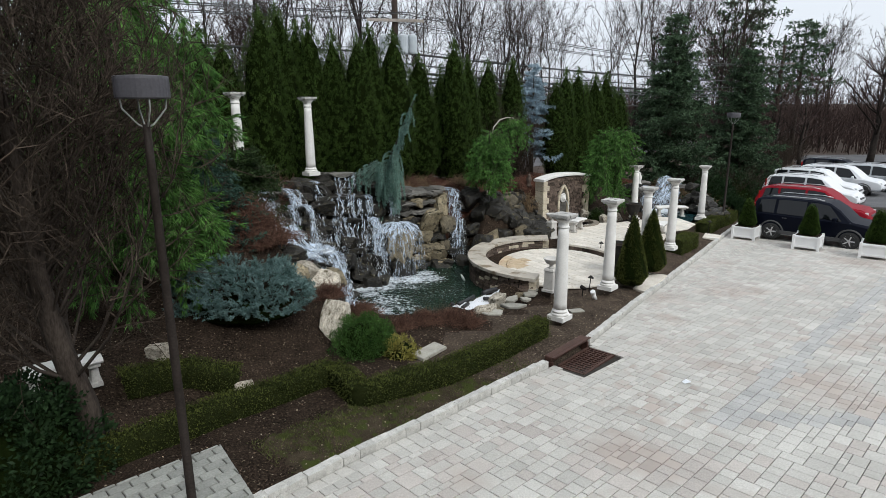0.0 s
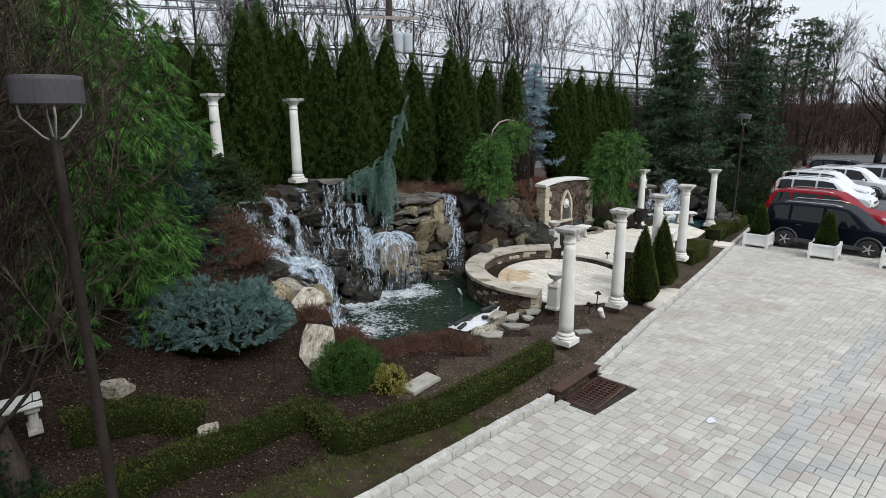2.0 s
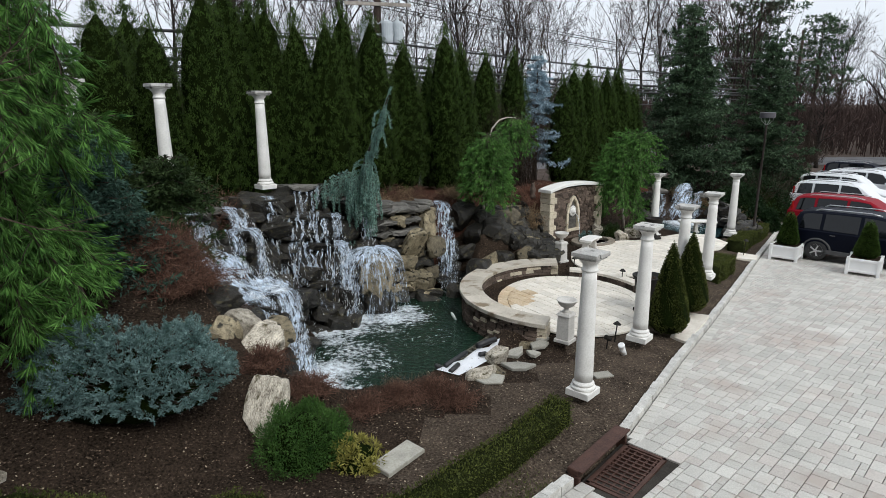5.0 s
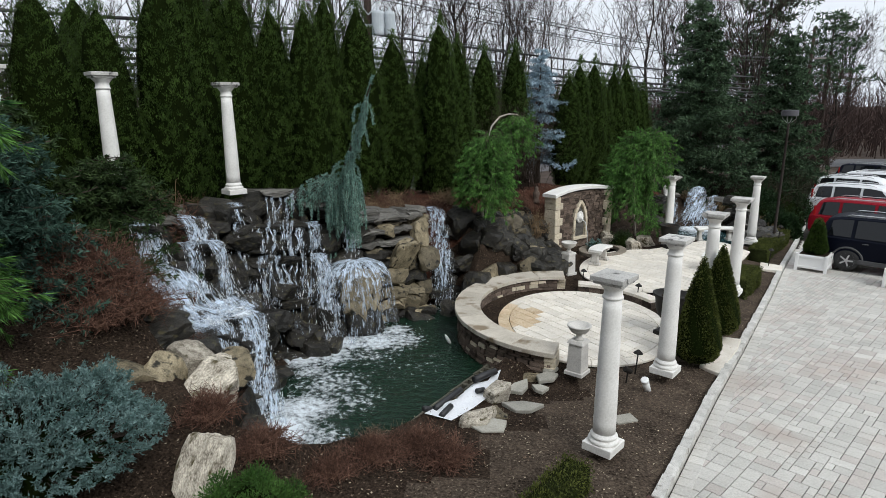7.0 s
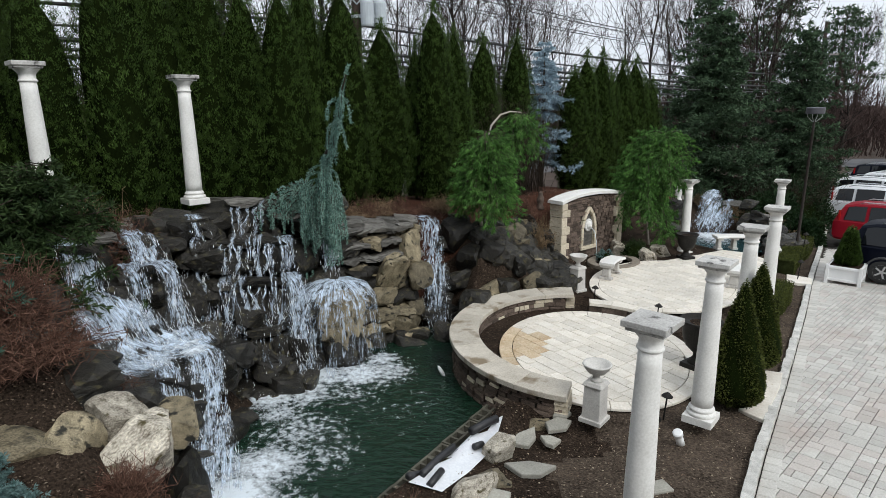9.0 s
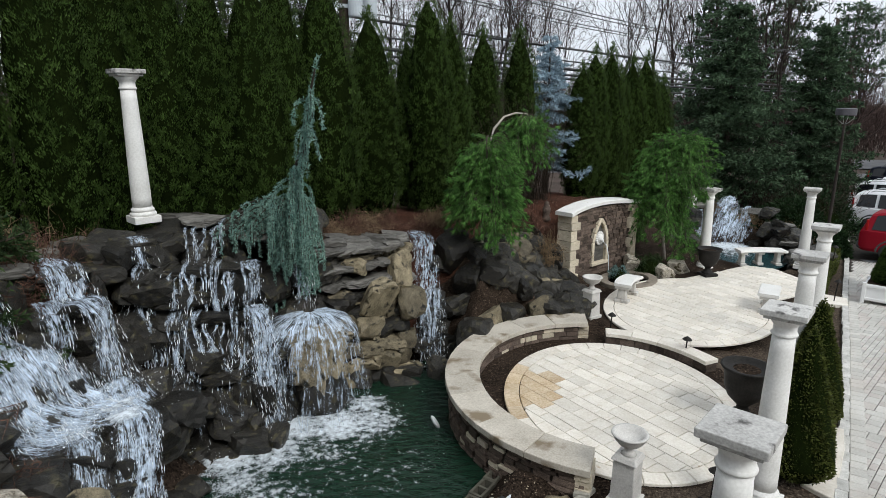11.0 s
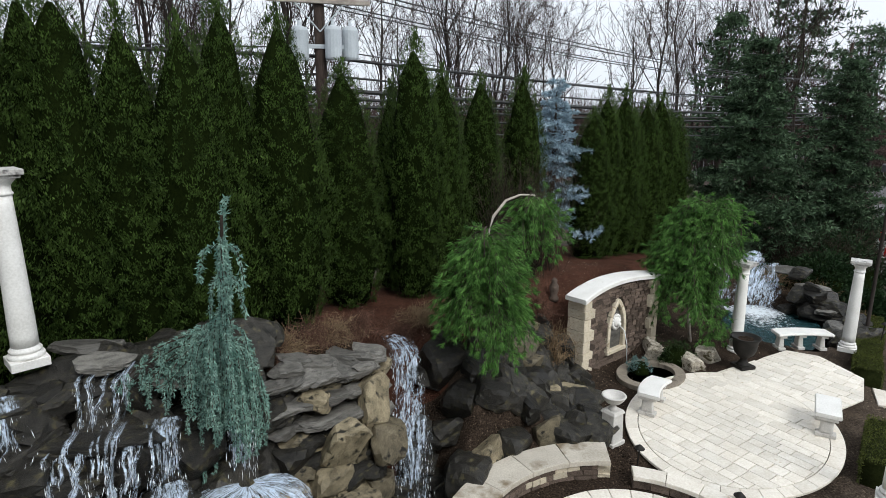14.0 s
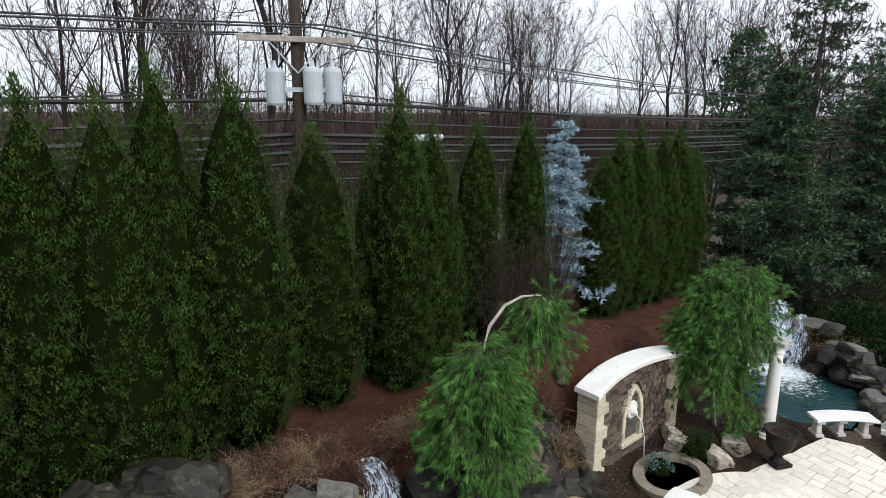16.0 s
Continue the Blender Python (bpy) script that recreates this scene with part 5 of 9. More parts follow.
# x, y, height of the tip, breadth
ROW = [(-8.6, 13.2, 6.9, 1.25), (-8.0, 14.2, 6.8, 1.25), (-7.4, 15.4, 6.9, 1.2), (-7.9, 17.3, 6.9, 1.2), (-6.75, 16.3, 6.62, 1.05), (-5.95, 17.15, 7.25, 1.02), (-5.75, 18.0, 7.45, 1.05), (-5.4, 18.75, 7.45, 0.98), (-5.0, 18.75, 7.22, 1.0),
       (-4.31, 19.1, 6.90, 1.0), (-3.52, 19.25, 7.17, 1.04), (-3.28, 20.0, 7.12, 0.9), (-2.56, 20.61, 6.97, 1.04), (-1.82, 21.92, 6.64, 1.04), (-1.11, 23.1, 6.05, 0.72),
       (-0.54, 22.6, 6.93, 0.98), (-0.06, 23.3, 6.77, 0.92), (0.71, 25.36, 6.33, 0.9), (1.80, 26.1, 6.44, 0.86),
       (3.9, 28.0, 5.85, 0.9), (4.4, 28.6, 6.16, 0.88), (5.1, 29.5, 6.24, 0.92), (5.6, 30.3, 5.95, 0.88), (6.2, 31.1, 5.95, 0.92), (6.9, 31.9, 6.1, 0.92), (7.5, 32.7, 5.7, 0.9), (8.0, 33.5, 5.4, 0.9)]
used = set()
for k, (x, y, tip_z, broad) in enumerate(ROW):
    z = gz(x, y) - 0.02
    kind = (k * 7 + k // 3) % 4
    tall = (tip_z - z) / THUJA_TALL[kind]
    m = pose(x, y, z, 0, 0, 67 * k) @ Matrix.Diagonal((0.93 * broad, 0.93 * broad, tall, 1))
    if kind in used:
        copy_thing(THUJAS[kind], m)
    else:
        THUJAS[kind].matrix_basis = m
        used.add(kind)


def needle_sprays(h, rng, pts, way, per, length, width, spread=0.6, droop=0.0):
    """Tufts of needles at points, each along its own way."""
    at = np.repeat(np.asarray(pts, float), per, 0)
    d = np.repeat(np.asarray(way, float), per, 0)
    d = d / (np.linalg.norm(d, axis=1, keepdims=True) + 1e-9) + rng.normal(0, spread, d.shape) + np.array([0, 0, -droop])
    h.blades(at + rng.normal(0, 0.01, at.shape), d, rng.normal(0, 1, d.shape), rng.uniform(0.7, 1.2, len(at)) * length, width)


def weeping_pine(name, label, x, y, z, stem, limbs, seed, reach=0.9, start=0.2, mat=None, needle=(0.15, 0.011), bare=True, per=9, droop=(0.5, 1.0), bush=8, leader=0.0, step=0.07, tuft=0):
    """A bent stem; its limbs arch over and hang, with side shoots that end in tufts of needles."""
    rng = np.random.default_rng(seed)
    at = thing(name, label, "tree", pose(x, y, z))
    part("trunk", tube(bmesh.new(), stem, [0.045 - 0.035 * k / (len(stem) - 1) for k in range(len(stem))], 8), PALE_BRANCH if bare else BARK, at, smooth=True)
    h, tw = Heap(), Heap()
    line = np.array(stem, float)
    for k in range(limbs + tuft):
        t = (start + (1 - leader - start) * (k + rng.uniform(0, 1)) / limbs) * (len(line) - 1)
        if k >= limbs:
            t = (len(line) - 1) * rng.uniform(0.86, 0.995)
        i = min(int(t), len(line) - 2)
        root = line[i] + (line[i + 1] - line[i]) * (t - i)
        a = 2.4 * k + rng.uniform(-0.5, 0.5)
        out = np.array([np.cos(a), np.sin(a), 0])
        long = reach * rng.uniform(0.5, 1.1) * (0.4 if k >= limbs else 1)
        fall = (0.65 if k >= limbs else 1) * rng.uniform(*droop) * (0.6 + 0.4 * t / len(line))
        fall = min(fall, root[2] - 0.05)
        n = max(int((long + fall) / 0.09), 6)
        s = np.linspace(0, 1, n)[:, None]
        limb = root + out * long * np.sin(s * 1.35) + np.array([0, 0, 1.0]) * (0.28 * long * np.sin(np.pi * np.minimum(s * 1.5, 1)) - fall * s ** 1.9) + np.cumsum(rng.normal(0, 0.012, (n, 3)), 0)
        tw.sticks(limb[:-1], limb[1:], 0.014, 0.010)
        for j in range(1, n):
            for _ in range(rng.integers(1, bush)):
                d = out * 0.4 + rng.normal(0, 0.5, 3) + np.array([0, 0, -0.45])
                d /= np.linalg.norm(d)
                m = rng.integers(2, 6)
                shoot = limb[j] + d * np.linspace(0.04, step * m, m)[:, None] + np.array([0, 0, -0.10]) * (np.linspace(0, 1, m)[:, None] ** 2) * step * m * 2
                tw.sticks(shoot[:-1], shoot[1:], 0.005, 0.004)
                needle_sprays(h, rng, shoot, np.repeat((d * 0.7 + np.array([0, 0, -0.5]))[None], m, 0), per, needle[0], needle[1], 0.27)
                needle_sprays(h, rng, shoot[-1:], (d * 0.8 + np.array([0, 0, -0.4]))[None], per * 2, needle[0] * 1.15, needle[1], 0.24)
    tw.part("limb", BARK, at, kind="stuff")
    h.part("crown", mat or PINE, at)
    return at


weeping_pine("weeping_pine", "bright green weeping white pine with a bare arching leader", 0.78, 20.45, gz(0.78, 20.45),
             [(0, 0, 0), (0.0, -0.1, 0.7), (0.15, -0.3, 1.3), (0.1, -0.5, 1.9), (0.12, -0.45, 2.4), (0.22, -0.3, 2.72), (0.42, -0.1, 2.95), (0.66, 0.1, 3.02), (0.9, 0.25, 3.0), (1.1, 0.4, 2.82)], 38, 4, 0.62, 0.24, droop=(0.8, 1.5), bush=5, leader=0.52, tuft=9, step=0.085, needle=(0.12, 0.009), per=10)
weeping_pine("weeping_pine", "bright green weeping white pine beside the fountain wall", 6.0, 24.75, -0.1,
             [(0, 0, 0), (-0.1, 0.1, 0.9), (-0.25, 0.0, 1.9), (-0.3, -0.1, 2.8), (-0.1, 0.0, 3.4), (0.35, 0.1, 3.55)], 44, 7, 0.95, 0.28, droop=(0.8, 1.5), bush=5, step=0.085, needle=(0.13, 0.010))
weeping_pine("weeping_pine", "large weeping white pine with long drooping green branches", -5.62, 9.3, gz(-5.62, 9.3),
             [(0, 0, 0), (0.1, 0.1, 1.2), (0.0, 0.0, 2.4), (0.25, -0.1, 3.6), (0.2, 0.0, 4.6), (0.0, 0.0, 5.6)], 76, 9, 1.5, 0.12, droop=(0.9, 2.0), bush=6, needle=(0.17, 0.014), per=5, step=0.085)


def weeping_cedar(x, y, z):
    """A slim nodding spire hung with short strands, over a wide skirt of long ones."""
    rng = np.random.default_rng(12)
    at = thing("weeping_cedar", "weeping blue atlas cedar with trailing grey-blue strands", "tree", pose(x, y, z))
    stem = [(0, 0, 0), (0.02, -0.1, 0.5), (0.14, -0.4, 1.0), (0.34, -0.85, 1.5), (0.7, -1.45, 2.1), (0.95, -2.0, 2.55), (1.2, -2.5, 2.95)]
    part("trunk", tube(bmesh.new(), stem, [0.08, 0.07, 0.055, 0.045, 0.03, 0.02, 0.01], 8), BARK, at, smooth=True)
    h, tw = Heap(), Heap()
    line = np.array(stem)
    def strand(p, d, fall, curl, per=16):
        n = max(int((fall + curl) / 0.04), 5)
        s = np.linspace(0, 1, n)[:, None]
        pts = p + d * (1 - np.exp(-4 * s)) * curl + np.array([0, 0, 1.0]) * (0.22 * curl * np.sin(np.pi * np.minimum(s * 2, 1)) - fall * s ** 1.25) + np.cumsum(rng.normal(0, 0.005, (n, 3)), 0)
        tw.sticks(pts[:-1], pts[1:], 0.007, 0.004)
        needle_sprays(h, rng, pts, np.diff(pts, axis=0, append=pts[-1:] + [[0, 0, -0.05]]), per, 0.040, 0.013, 0.9)
    def on_stem(t):
        i = min(int(t), len(line) - 2)
        return line[i] + (line[i + 1] - line[i]) * (t - i)
    def flat(deg):
        return np.array([math.cos(radians(deg)), math.sin(radians(deg)), 0.0])
    # the spire: short strands hugging a thin leader, longer ones lower down
    for k in range(105):
        t = 0.92 - 0.74 * rng.uniform(0, 1)
        wide = 0.03 + 0.04 * (1 - t) if t > 0.36 else 0.08 + 0.9 * (0.36 - t)
        strand(on_stem(t * (len(line) - 1)), flat(rng.uniform(0, 360)), rng.uniform(0.3, 0.8) * (1.3 - 1.0 * t), rng.uniform(0.3, 1.0) * wide)
    for t, deg, curl, fall in ((0.86, 180, 0.2, 0.28), (0.86, 10, 0.16, 0.3), (0.72, 200, 0.14, 0.35), (0.72, 0, 0.14, 0.35)):
        strand(on_stem(t * (len(line) - 1)), flat(deg), fall, curl)
    tip = on_stem((len(line) - 1) * 0.9) + np.linspace(0, 1, 14)[:, None] * (line[-1] + np.array([0.04, 0, 0.12]) - on_stem((len(line) - 1) * 0.9))
    needle_sprays(h, rng, tip, np.repeat(np.array([[0.1, -0.2, 0.4]]), 14, 0), 12, 0.045, 0.013, 1.0)
    # a second, lower leader that bends over beside it
    for k in range(20):
        p = line[1] + np.array([-0.26, -0.12, 0.5]) * rng.uniform(0.45, 1.0)
        strand(p, flat(rng.uniform(120, 300)), rng.uniform(0.6, 1.25), rng.uniform(0.03, 0.14))
    # the skirt in front
    for k in range(70):
        deg, r = rng.uniform(-170, 60), rng.uniform(0.06, 0.38)
        p = on_stem(rng.uniform(0.7, 3.5)) + flat(deg) * 0.05
        strand(p, flat(deg), rng.uniform(0.45, 1.25), r)
    # long low arms to one side, hung with curtains
    for k in range(19):
        deg, r = rng.uniform(165, 222), rng.uniform(0.5, 1.25)
        p = line[1] + np.array([0, 0, rng.uniform(0.1, 0.5)])
        s = np.linspace(0, 1, 12)[:, None]
        arm = p + flat(deg) * r * s + np.array([0, 0, 1.0]) * (0.16 * np.sin(np.pi * s) - 0.30 * r * s ** 1.6) + np.cumsum(rng.normal(0, 0.012, (12, 3)), 0)
        tw.sticks(arm[:-1], arm[1:], 0.014, 0.008)
        needle_sprays(h, rng, arm[1:], np.repeat(flat(deg)[None], 11, 0), 14, 0.05, 0.014, 1.0)
        for j in range(4, 12, 2):
            strand(arm[j], flat(deg + rng.uniform(-60, 60)), rng.uniform(0.12, 0.38), 0.08)
    tw.part("limb", BARK, at, kind="stuff")
    h.part("crown", CEDAR, at)
    return at


weeping_cedar(-2.3, 17.4, 1.85)


def layered_conifer(name, label, x, y, z, high, wide, seed, mat, tiers=26, per=6, needle=0.12, dense=1.0, open_base=0.05, lift=0.0, category="tree", taper=0.8, shuffle=1.0):
    """A spruce: whorls of level or drooping branches, each with side twigs full of needles."""
    rng = np.random.default_rng(seed)
    at = thing(name, label, category, pose(x, y, z))
    part("trunk", tube(bmesh.new(), [(0, 0, -0.2), (0, 0, high * 0.5), (0, 0, high * 0.97)], [0.03 * high * 0.6 + 0.03, 0.012 * high + 0.015, 0.012], 8), BARK, at, smooth=True)
    h, tw = Heap(), Heap()
    total = tiers * per
    for k in range(total):
        t = min((k // per + rng.uniform(-0.3, 0.3) * shuffle) / tiers, 0.985)
        t = max(t, 0.0) ** 0.9
        zz = high * (open_base + (1 - open_base) * t)
        long = wide * (1 - t) ** taper * (0.92 + 0.08 * math.sin(9 * t + seed)) + 0.10
        a = 2.39996 * k + rng.uniform(-0.4, 0.4)
        d = np.array([np.cos(a), np.sin(a), 0.0])
        length = long * rng.uniform(0.55, 1.2)
        m = max(int(length / (0.09 * needle / 0.1)), 3)
        s = np.linspace(0.0, 1, m)[:, None]
        line = np.array([0, 0, zz]) + d * length * s + np.array([0, 0, 1.0]) * length * (lift + 0.25 * t + rng.uniform(-0.08, 0.08) - 0.22 * s - 0.12 * s * s + 0.26 * s ** 4)
        tw.sticks(line[:-1], line[1:], 0.012, 0.008)
        across = np.array([-d[1], d[0], 0])
        for sgn in (-1, 1):
            base = line[1:]
            w = (0.10 + 0.34 * length * np.sin(np.pi * s[1:] ** 0.8) * 0.6) * rng.uniform(0.5, 1.3, (len(base), 1))
            tip = base + (d * 0.6 + across * sgn) * w + np.array([0, 0, -0.2]) * w + rng.normal(0, 0.05, base.shape) * length
            for f in np.linspace(0.25, 1, max(int(3 * dense), 2)):
                needle_sprays(h, rng, base + (tip - base) * f, (tip - base), int(4 * dense) + 2, needle, needle * 0.24, 0.6)
        needle_sprays(h, rng, line, np.diff(line, axis=0, prepend=line[:1] - d * 0.01), int(4 * dense) + 2, needle, needle * 0.24, 0.65)
    tw.part("limb", BARK, at, kind="stuff")
    h.part("crown", mat, at)
    return at


layered_conifer("silver_spruce", "slim pale blue spruce with silvery needles", 2.84, 28.0, gz(2.72, 28.0), 6.45 - gz(2.72, 28.0), 1.25, 21, PALE_BLUE, 15, 5, 0.12, 1.5, lift=0.12, taper=0.75, shuffle=5.0, open_base=0.16)
layered_conifer("spruce_tree", "broad dark green spruce behind the small waterfall", 10.9, 34.0, gz(10.9, 34.0) - 0.1, 8.5 - gz(10.9, 34.0), 3.3, 22, SPRUCE, 17, 10, 0.22, 1.3, taper=0.8)
layered_conifer("spruce_tree", "broad dark green spruce near the parked cars", 16.3, 37.8, gz(16.3, 37.8) - 0.1, 8.1 - gz(16.3, 37.8), 2.6, 23, SPRUCE, 17, 10, 0.22, 1.3, taper=0.6)
layered_conifer("conifer_tree", "tall thin dark conifer standing among bare trees", 14.3, 46.0, -0.5, 11.6, 3.0, 24, SPRUCE, 16, 5, 0.34, 0.8, open_base=0.35, taper=0.6)
layered_conifer("conifer_tree", "open ragged tall conifer against the pale sky", 22.5, 55.0, -1.0, 16.6, 4.8, 25, SPRUCE, 15, 4, 0.38, 0.8, open_base=0.35, lift=0.25, taper=0.5)
layered_conifer("conifer_tree", "open ragged conifer beyond the car park", 30.0, 60.0, -1.0, 13.2, 3.6, 26, SPRUCE, 11, 4, 0.38, 0.8, open_base=0.5, lift=0.2, taper=0.55)
layered_conifer("spruce_tree", "dark blue-green spruce with level branches on the bank", -5.7, 11.75, gz(-5.7, 11.75) - 0.1, 2.5, 1.3, 27, BLUE_FIR, 17, 8, 0.10, 1.2, taper=0.65)


layered_conifer("spruce_tree", "dark green shaggy young conifer before a column", -5.5, 14.1, gz(-5.5, 14.1) - 0.1, 2.1, 1.2, 28, FIR, 14, 8, 0.11, 1.2, taper=0.55)
layered_conifer("spruce_tree", "dark green shaggy young conifer on the bank", -6.35, 12.9, gz(-6.35, 12.9) - 0.1, 2.9, 1.4, 29, FIR, 10, 7, 0.12, 1.2, taper=0.6)


def shrub(name, label, x, y, z, rx, ry, rz, seed, mat, leaves=5000, size=(0.07, 0.03), core_mat=None, needles=True, lumps=60, category="shrub", group=""):
    """A dense low evergreen: many short shoots on a lumpy mound."""
    rng = np.random.default_rng(seed)
    at = thing(name, label, category, pose(x, y, z), group)
    d = balls(rng, lumps)
    d[:, 2] = np.abs(d[:, 2])
    r = rng.uniform(0.78, 1.08, lumps)
    centres = d * r[:, None] * np.array([rx, ry, rz])
    h = Heap()
    per = max(leaves // lumps, 8)
    for c, dd in zip(centres, d):
        away = balls(rng, per)
        away = away + dd * 0.6
        away /= np.linalg.norm(away, axis=1, keepdims=True)
        p = c + away * np.array([rx, ry, rz]).mean() * 0.22 * rng.uniform(0.5, 1.0, (per, 1))
        p[:, 2] = np.maximum(p[:, 2], 0.02)
        h.blades(p, away + np.array([0, 0, 0.25]) + rng.normal(0, 0.35, away.shape), rng.normal(0, 1, away.shape), rng.uniform(0.7, 1.3, per) * size[0], size[1])
    h.part("crown", mat, at)
    # dark mound under the shoots, coloured as the shade between them
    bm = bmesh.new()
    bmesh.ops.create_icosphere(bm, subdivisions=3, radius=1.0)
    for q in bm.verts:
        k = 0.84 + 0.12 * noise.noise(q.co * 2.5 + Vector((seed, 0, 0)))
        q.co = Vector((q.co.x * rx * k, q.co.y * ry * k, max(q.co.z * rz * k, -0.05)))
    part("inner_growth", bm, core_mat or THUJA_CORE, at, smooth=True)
    return at


globe = thing("blue_spruce_shrub", "spreading blue-grey dwarf spruce on the mulch bank", "shrub", pose(-3.8, 9.65, gz(-3.8, 9.65)))
rng = np.random.default_rng(31)
h, tw = Heap(), Heap()
for k in range(900):
    a, e = 2.39996 * k, rng.uniform(0.0, 1.0)
    d = np.array([np.cos(a) * np.sqrt(1 - e * e), np.sin(a) * np.sqrt(1 - e * e), e])
    lump = 1 + 0.13 * math.sin(3 * a + 4 * e) * math.sin(5 * e + a) + rng.normal(0, 0.05)
    hollow = e > 0.45 and d[1] > -0.05 and abs(d[0] + 0.1) < 0.5
    lump *= 0.72 if hollow else 1.0
    p = d * np.array([1.18, 0.92, 0.80]) * lump + np.array([0, 0, 0.14])
    way = d * np.array([0.9, 1.0, 1.1]) + np.array([0, 0, 0.25])
    if hollow and k % 3:
        tw.sticks(p[None] * 0.75, p[None] * 1.2 + rng.normal(0, 0.05, (1, 3)), 0.006, 0.003)
        continue
    tw.sticks(p[None] * 0.7, p[None], 0.008, 0.005)
    for _ in range(3):
        w = way + rng.normal(0, 0.5, 3)
        w /= np.linalg.norm(w)
        shoot = p + rng.normal(0, 0.035, 3) + w * np.linspace(-0.02, 0.07, 3)[:, None]
        needle_sprays(h, rng, shoot, np.repeat(w[None], 3, 0), 11, 0.042, 0.013, 0.75)
tw.part("limb", BARK, globe, kind="stuff")
h.part("crown", BLUE, globe)
bm = bmesh.new()
bmesh.ops.create_icosphere(bm, subdivisions=3, radius=1.0)
for q in bm.verts:
    k = 1 + 0.12 * noise.noise(q.co * 2.5)
    q.co = Vector((q.co.x * 0.98 * k, q.co.y * 0.74 * k, max(q.co.z * 0.60 * k, -0.05)))
# near-black filling paints the shade behind the spruce shoots
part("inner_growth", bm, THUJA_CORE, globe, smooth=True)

shrub("mounded_evergreen", "bright green mounded dwarf conifer beside a stone slab", -1.45, 9.55, gz(-1.45, 9.55) - 0.05, 0.58, 0.52, 0.70, 33, MOUND, 16000, (0.045, 0.012), lumps=150)
shrub("golden_shrub", "small yellow variegated shrub", -0.75, 9.45, gz(-0.75, 9.45) - 0.03, 0.34, 0.32, 0.34, 34, YELLOW, 1700, (0.075, 0.016), lumps=46)
shrub("dark_evergreen", "dark green rounded evergreen by the paver patch", -4.75, 5.0, 0.2, 0.9, 0.9, 1.25, 35, HOLLY, 9000, (0.07, 0.04), lumps=110)
shrub("small_blue_spruce", "tiny blue-green dwarf spruce in the fountain basin bed", 4.35, 23.1, 0.02, 0.24, 0.24, 0.26, 36, BLUE, 900, (0.05, 0.014), lumps=30)
shrub("small_evergreen", "small grey-green shrub between rocks", 5.3, 23.75, 0.0, 0.4, 0.35, 0.42, 37, FIR, 1500, (0.05, 0.02), lumps=36)
for k, (x, y, r, hgt) in enumerate(((14.2, 33.2, 1.7, 1.9), (12.6, 31.6, 1.2, 1.5), (16.2, 36.0, 1.5, 1.6), (13.0, 29.6, 0.7, 0.9), (18.5, 40.0, 1.6, 1.5))):
    shrub("broadleaf_evergreen", "dark broadleaf evergreen shrub at the end of the bed", x, y, gz(x, y) - 0.1, r, r, hgt, 40 + k, HOLLY, 5000, (0.13, 0.06), lumps=110, group="shrub border")
for k, (x, y, r, hgt) in enumerate(((-6.4, 15.9, 0.7, 0.8), (-5.5, 13.2, 0.75, 0.9))):
    shrub("juniper", "dark green shaggy juniper on the bank", x, y, gz(x, y) - 0.05, r, r, hgt, 50 + k, FIR, 5000, (0.085, 0.02), lumps=90, group="bank junipers")


def cone_topiary(x, y, z, high, wide, seed, label, mat=None):
    at = thing("cone_evergreen", label, "topiary", pose(x, y, z), "cone topiaries")
    rng = np.random.default_rng(seed)
    n = 9000
    t, a = 1 - np.sqrt(rng.uniform(0, 1, n)), rng.uniform(0, 2 * np.pi, n)
    r = wide * (1 - t) ** 0.8 * (0.93 + 0.07 * np.sin(5 * a + 8 * t)) * np.minimum(1, 0.6 + t * 4)
    d = np.stack([np.cos(a), np.sin(a), 0.4 + 0 * a], 1)
    h = Heap()
    h.blades(np.stack([r * np.cos(a), r * np.sin(a), 0.04 + t * (high - 0.08)], 1) - d * 0.02, d + rng.normal(0, 0.5, d.shape), rng.normal(0, 1, d.shape), rng.uniform(0.03, 0.06, n), 0.022)
    h.part("crown", mat or THUJA, at)
    # cone just below the leaves, painted as dark as the shade inside
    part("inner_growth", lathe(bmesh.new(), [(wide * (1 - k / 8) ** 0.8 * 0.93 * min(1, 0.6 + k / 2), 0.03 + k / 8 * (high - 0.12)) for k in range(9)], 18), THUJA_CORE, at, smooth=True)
    return at


cone_topiary(4.72, 14.85, -0.06, 2.0, 0.50, 61, "clipped dark green conical evergreen beside a column", BOX)
cone_topiary(5.58, 16.25, -0.06, 1.9, 0.52, 62, "clipped dark green conical evergreen near the kerb", BOX)


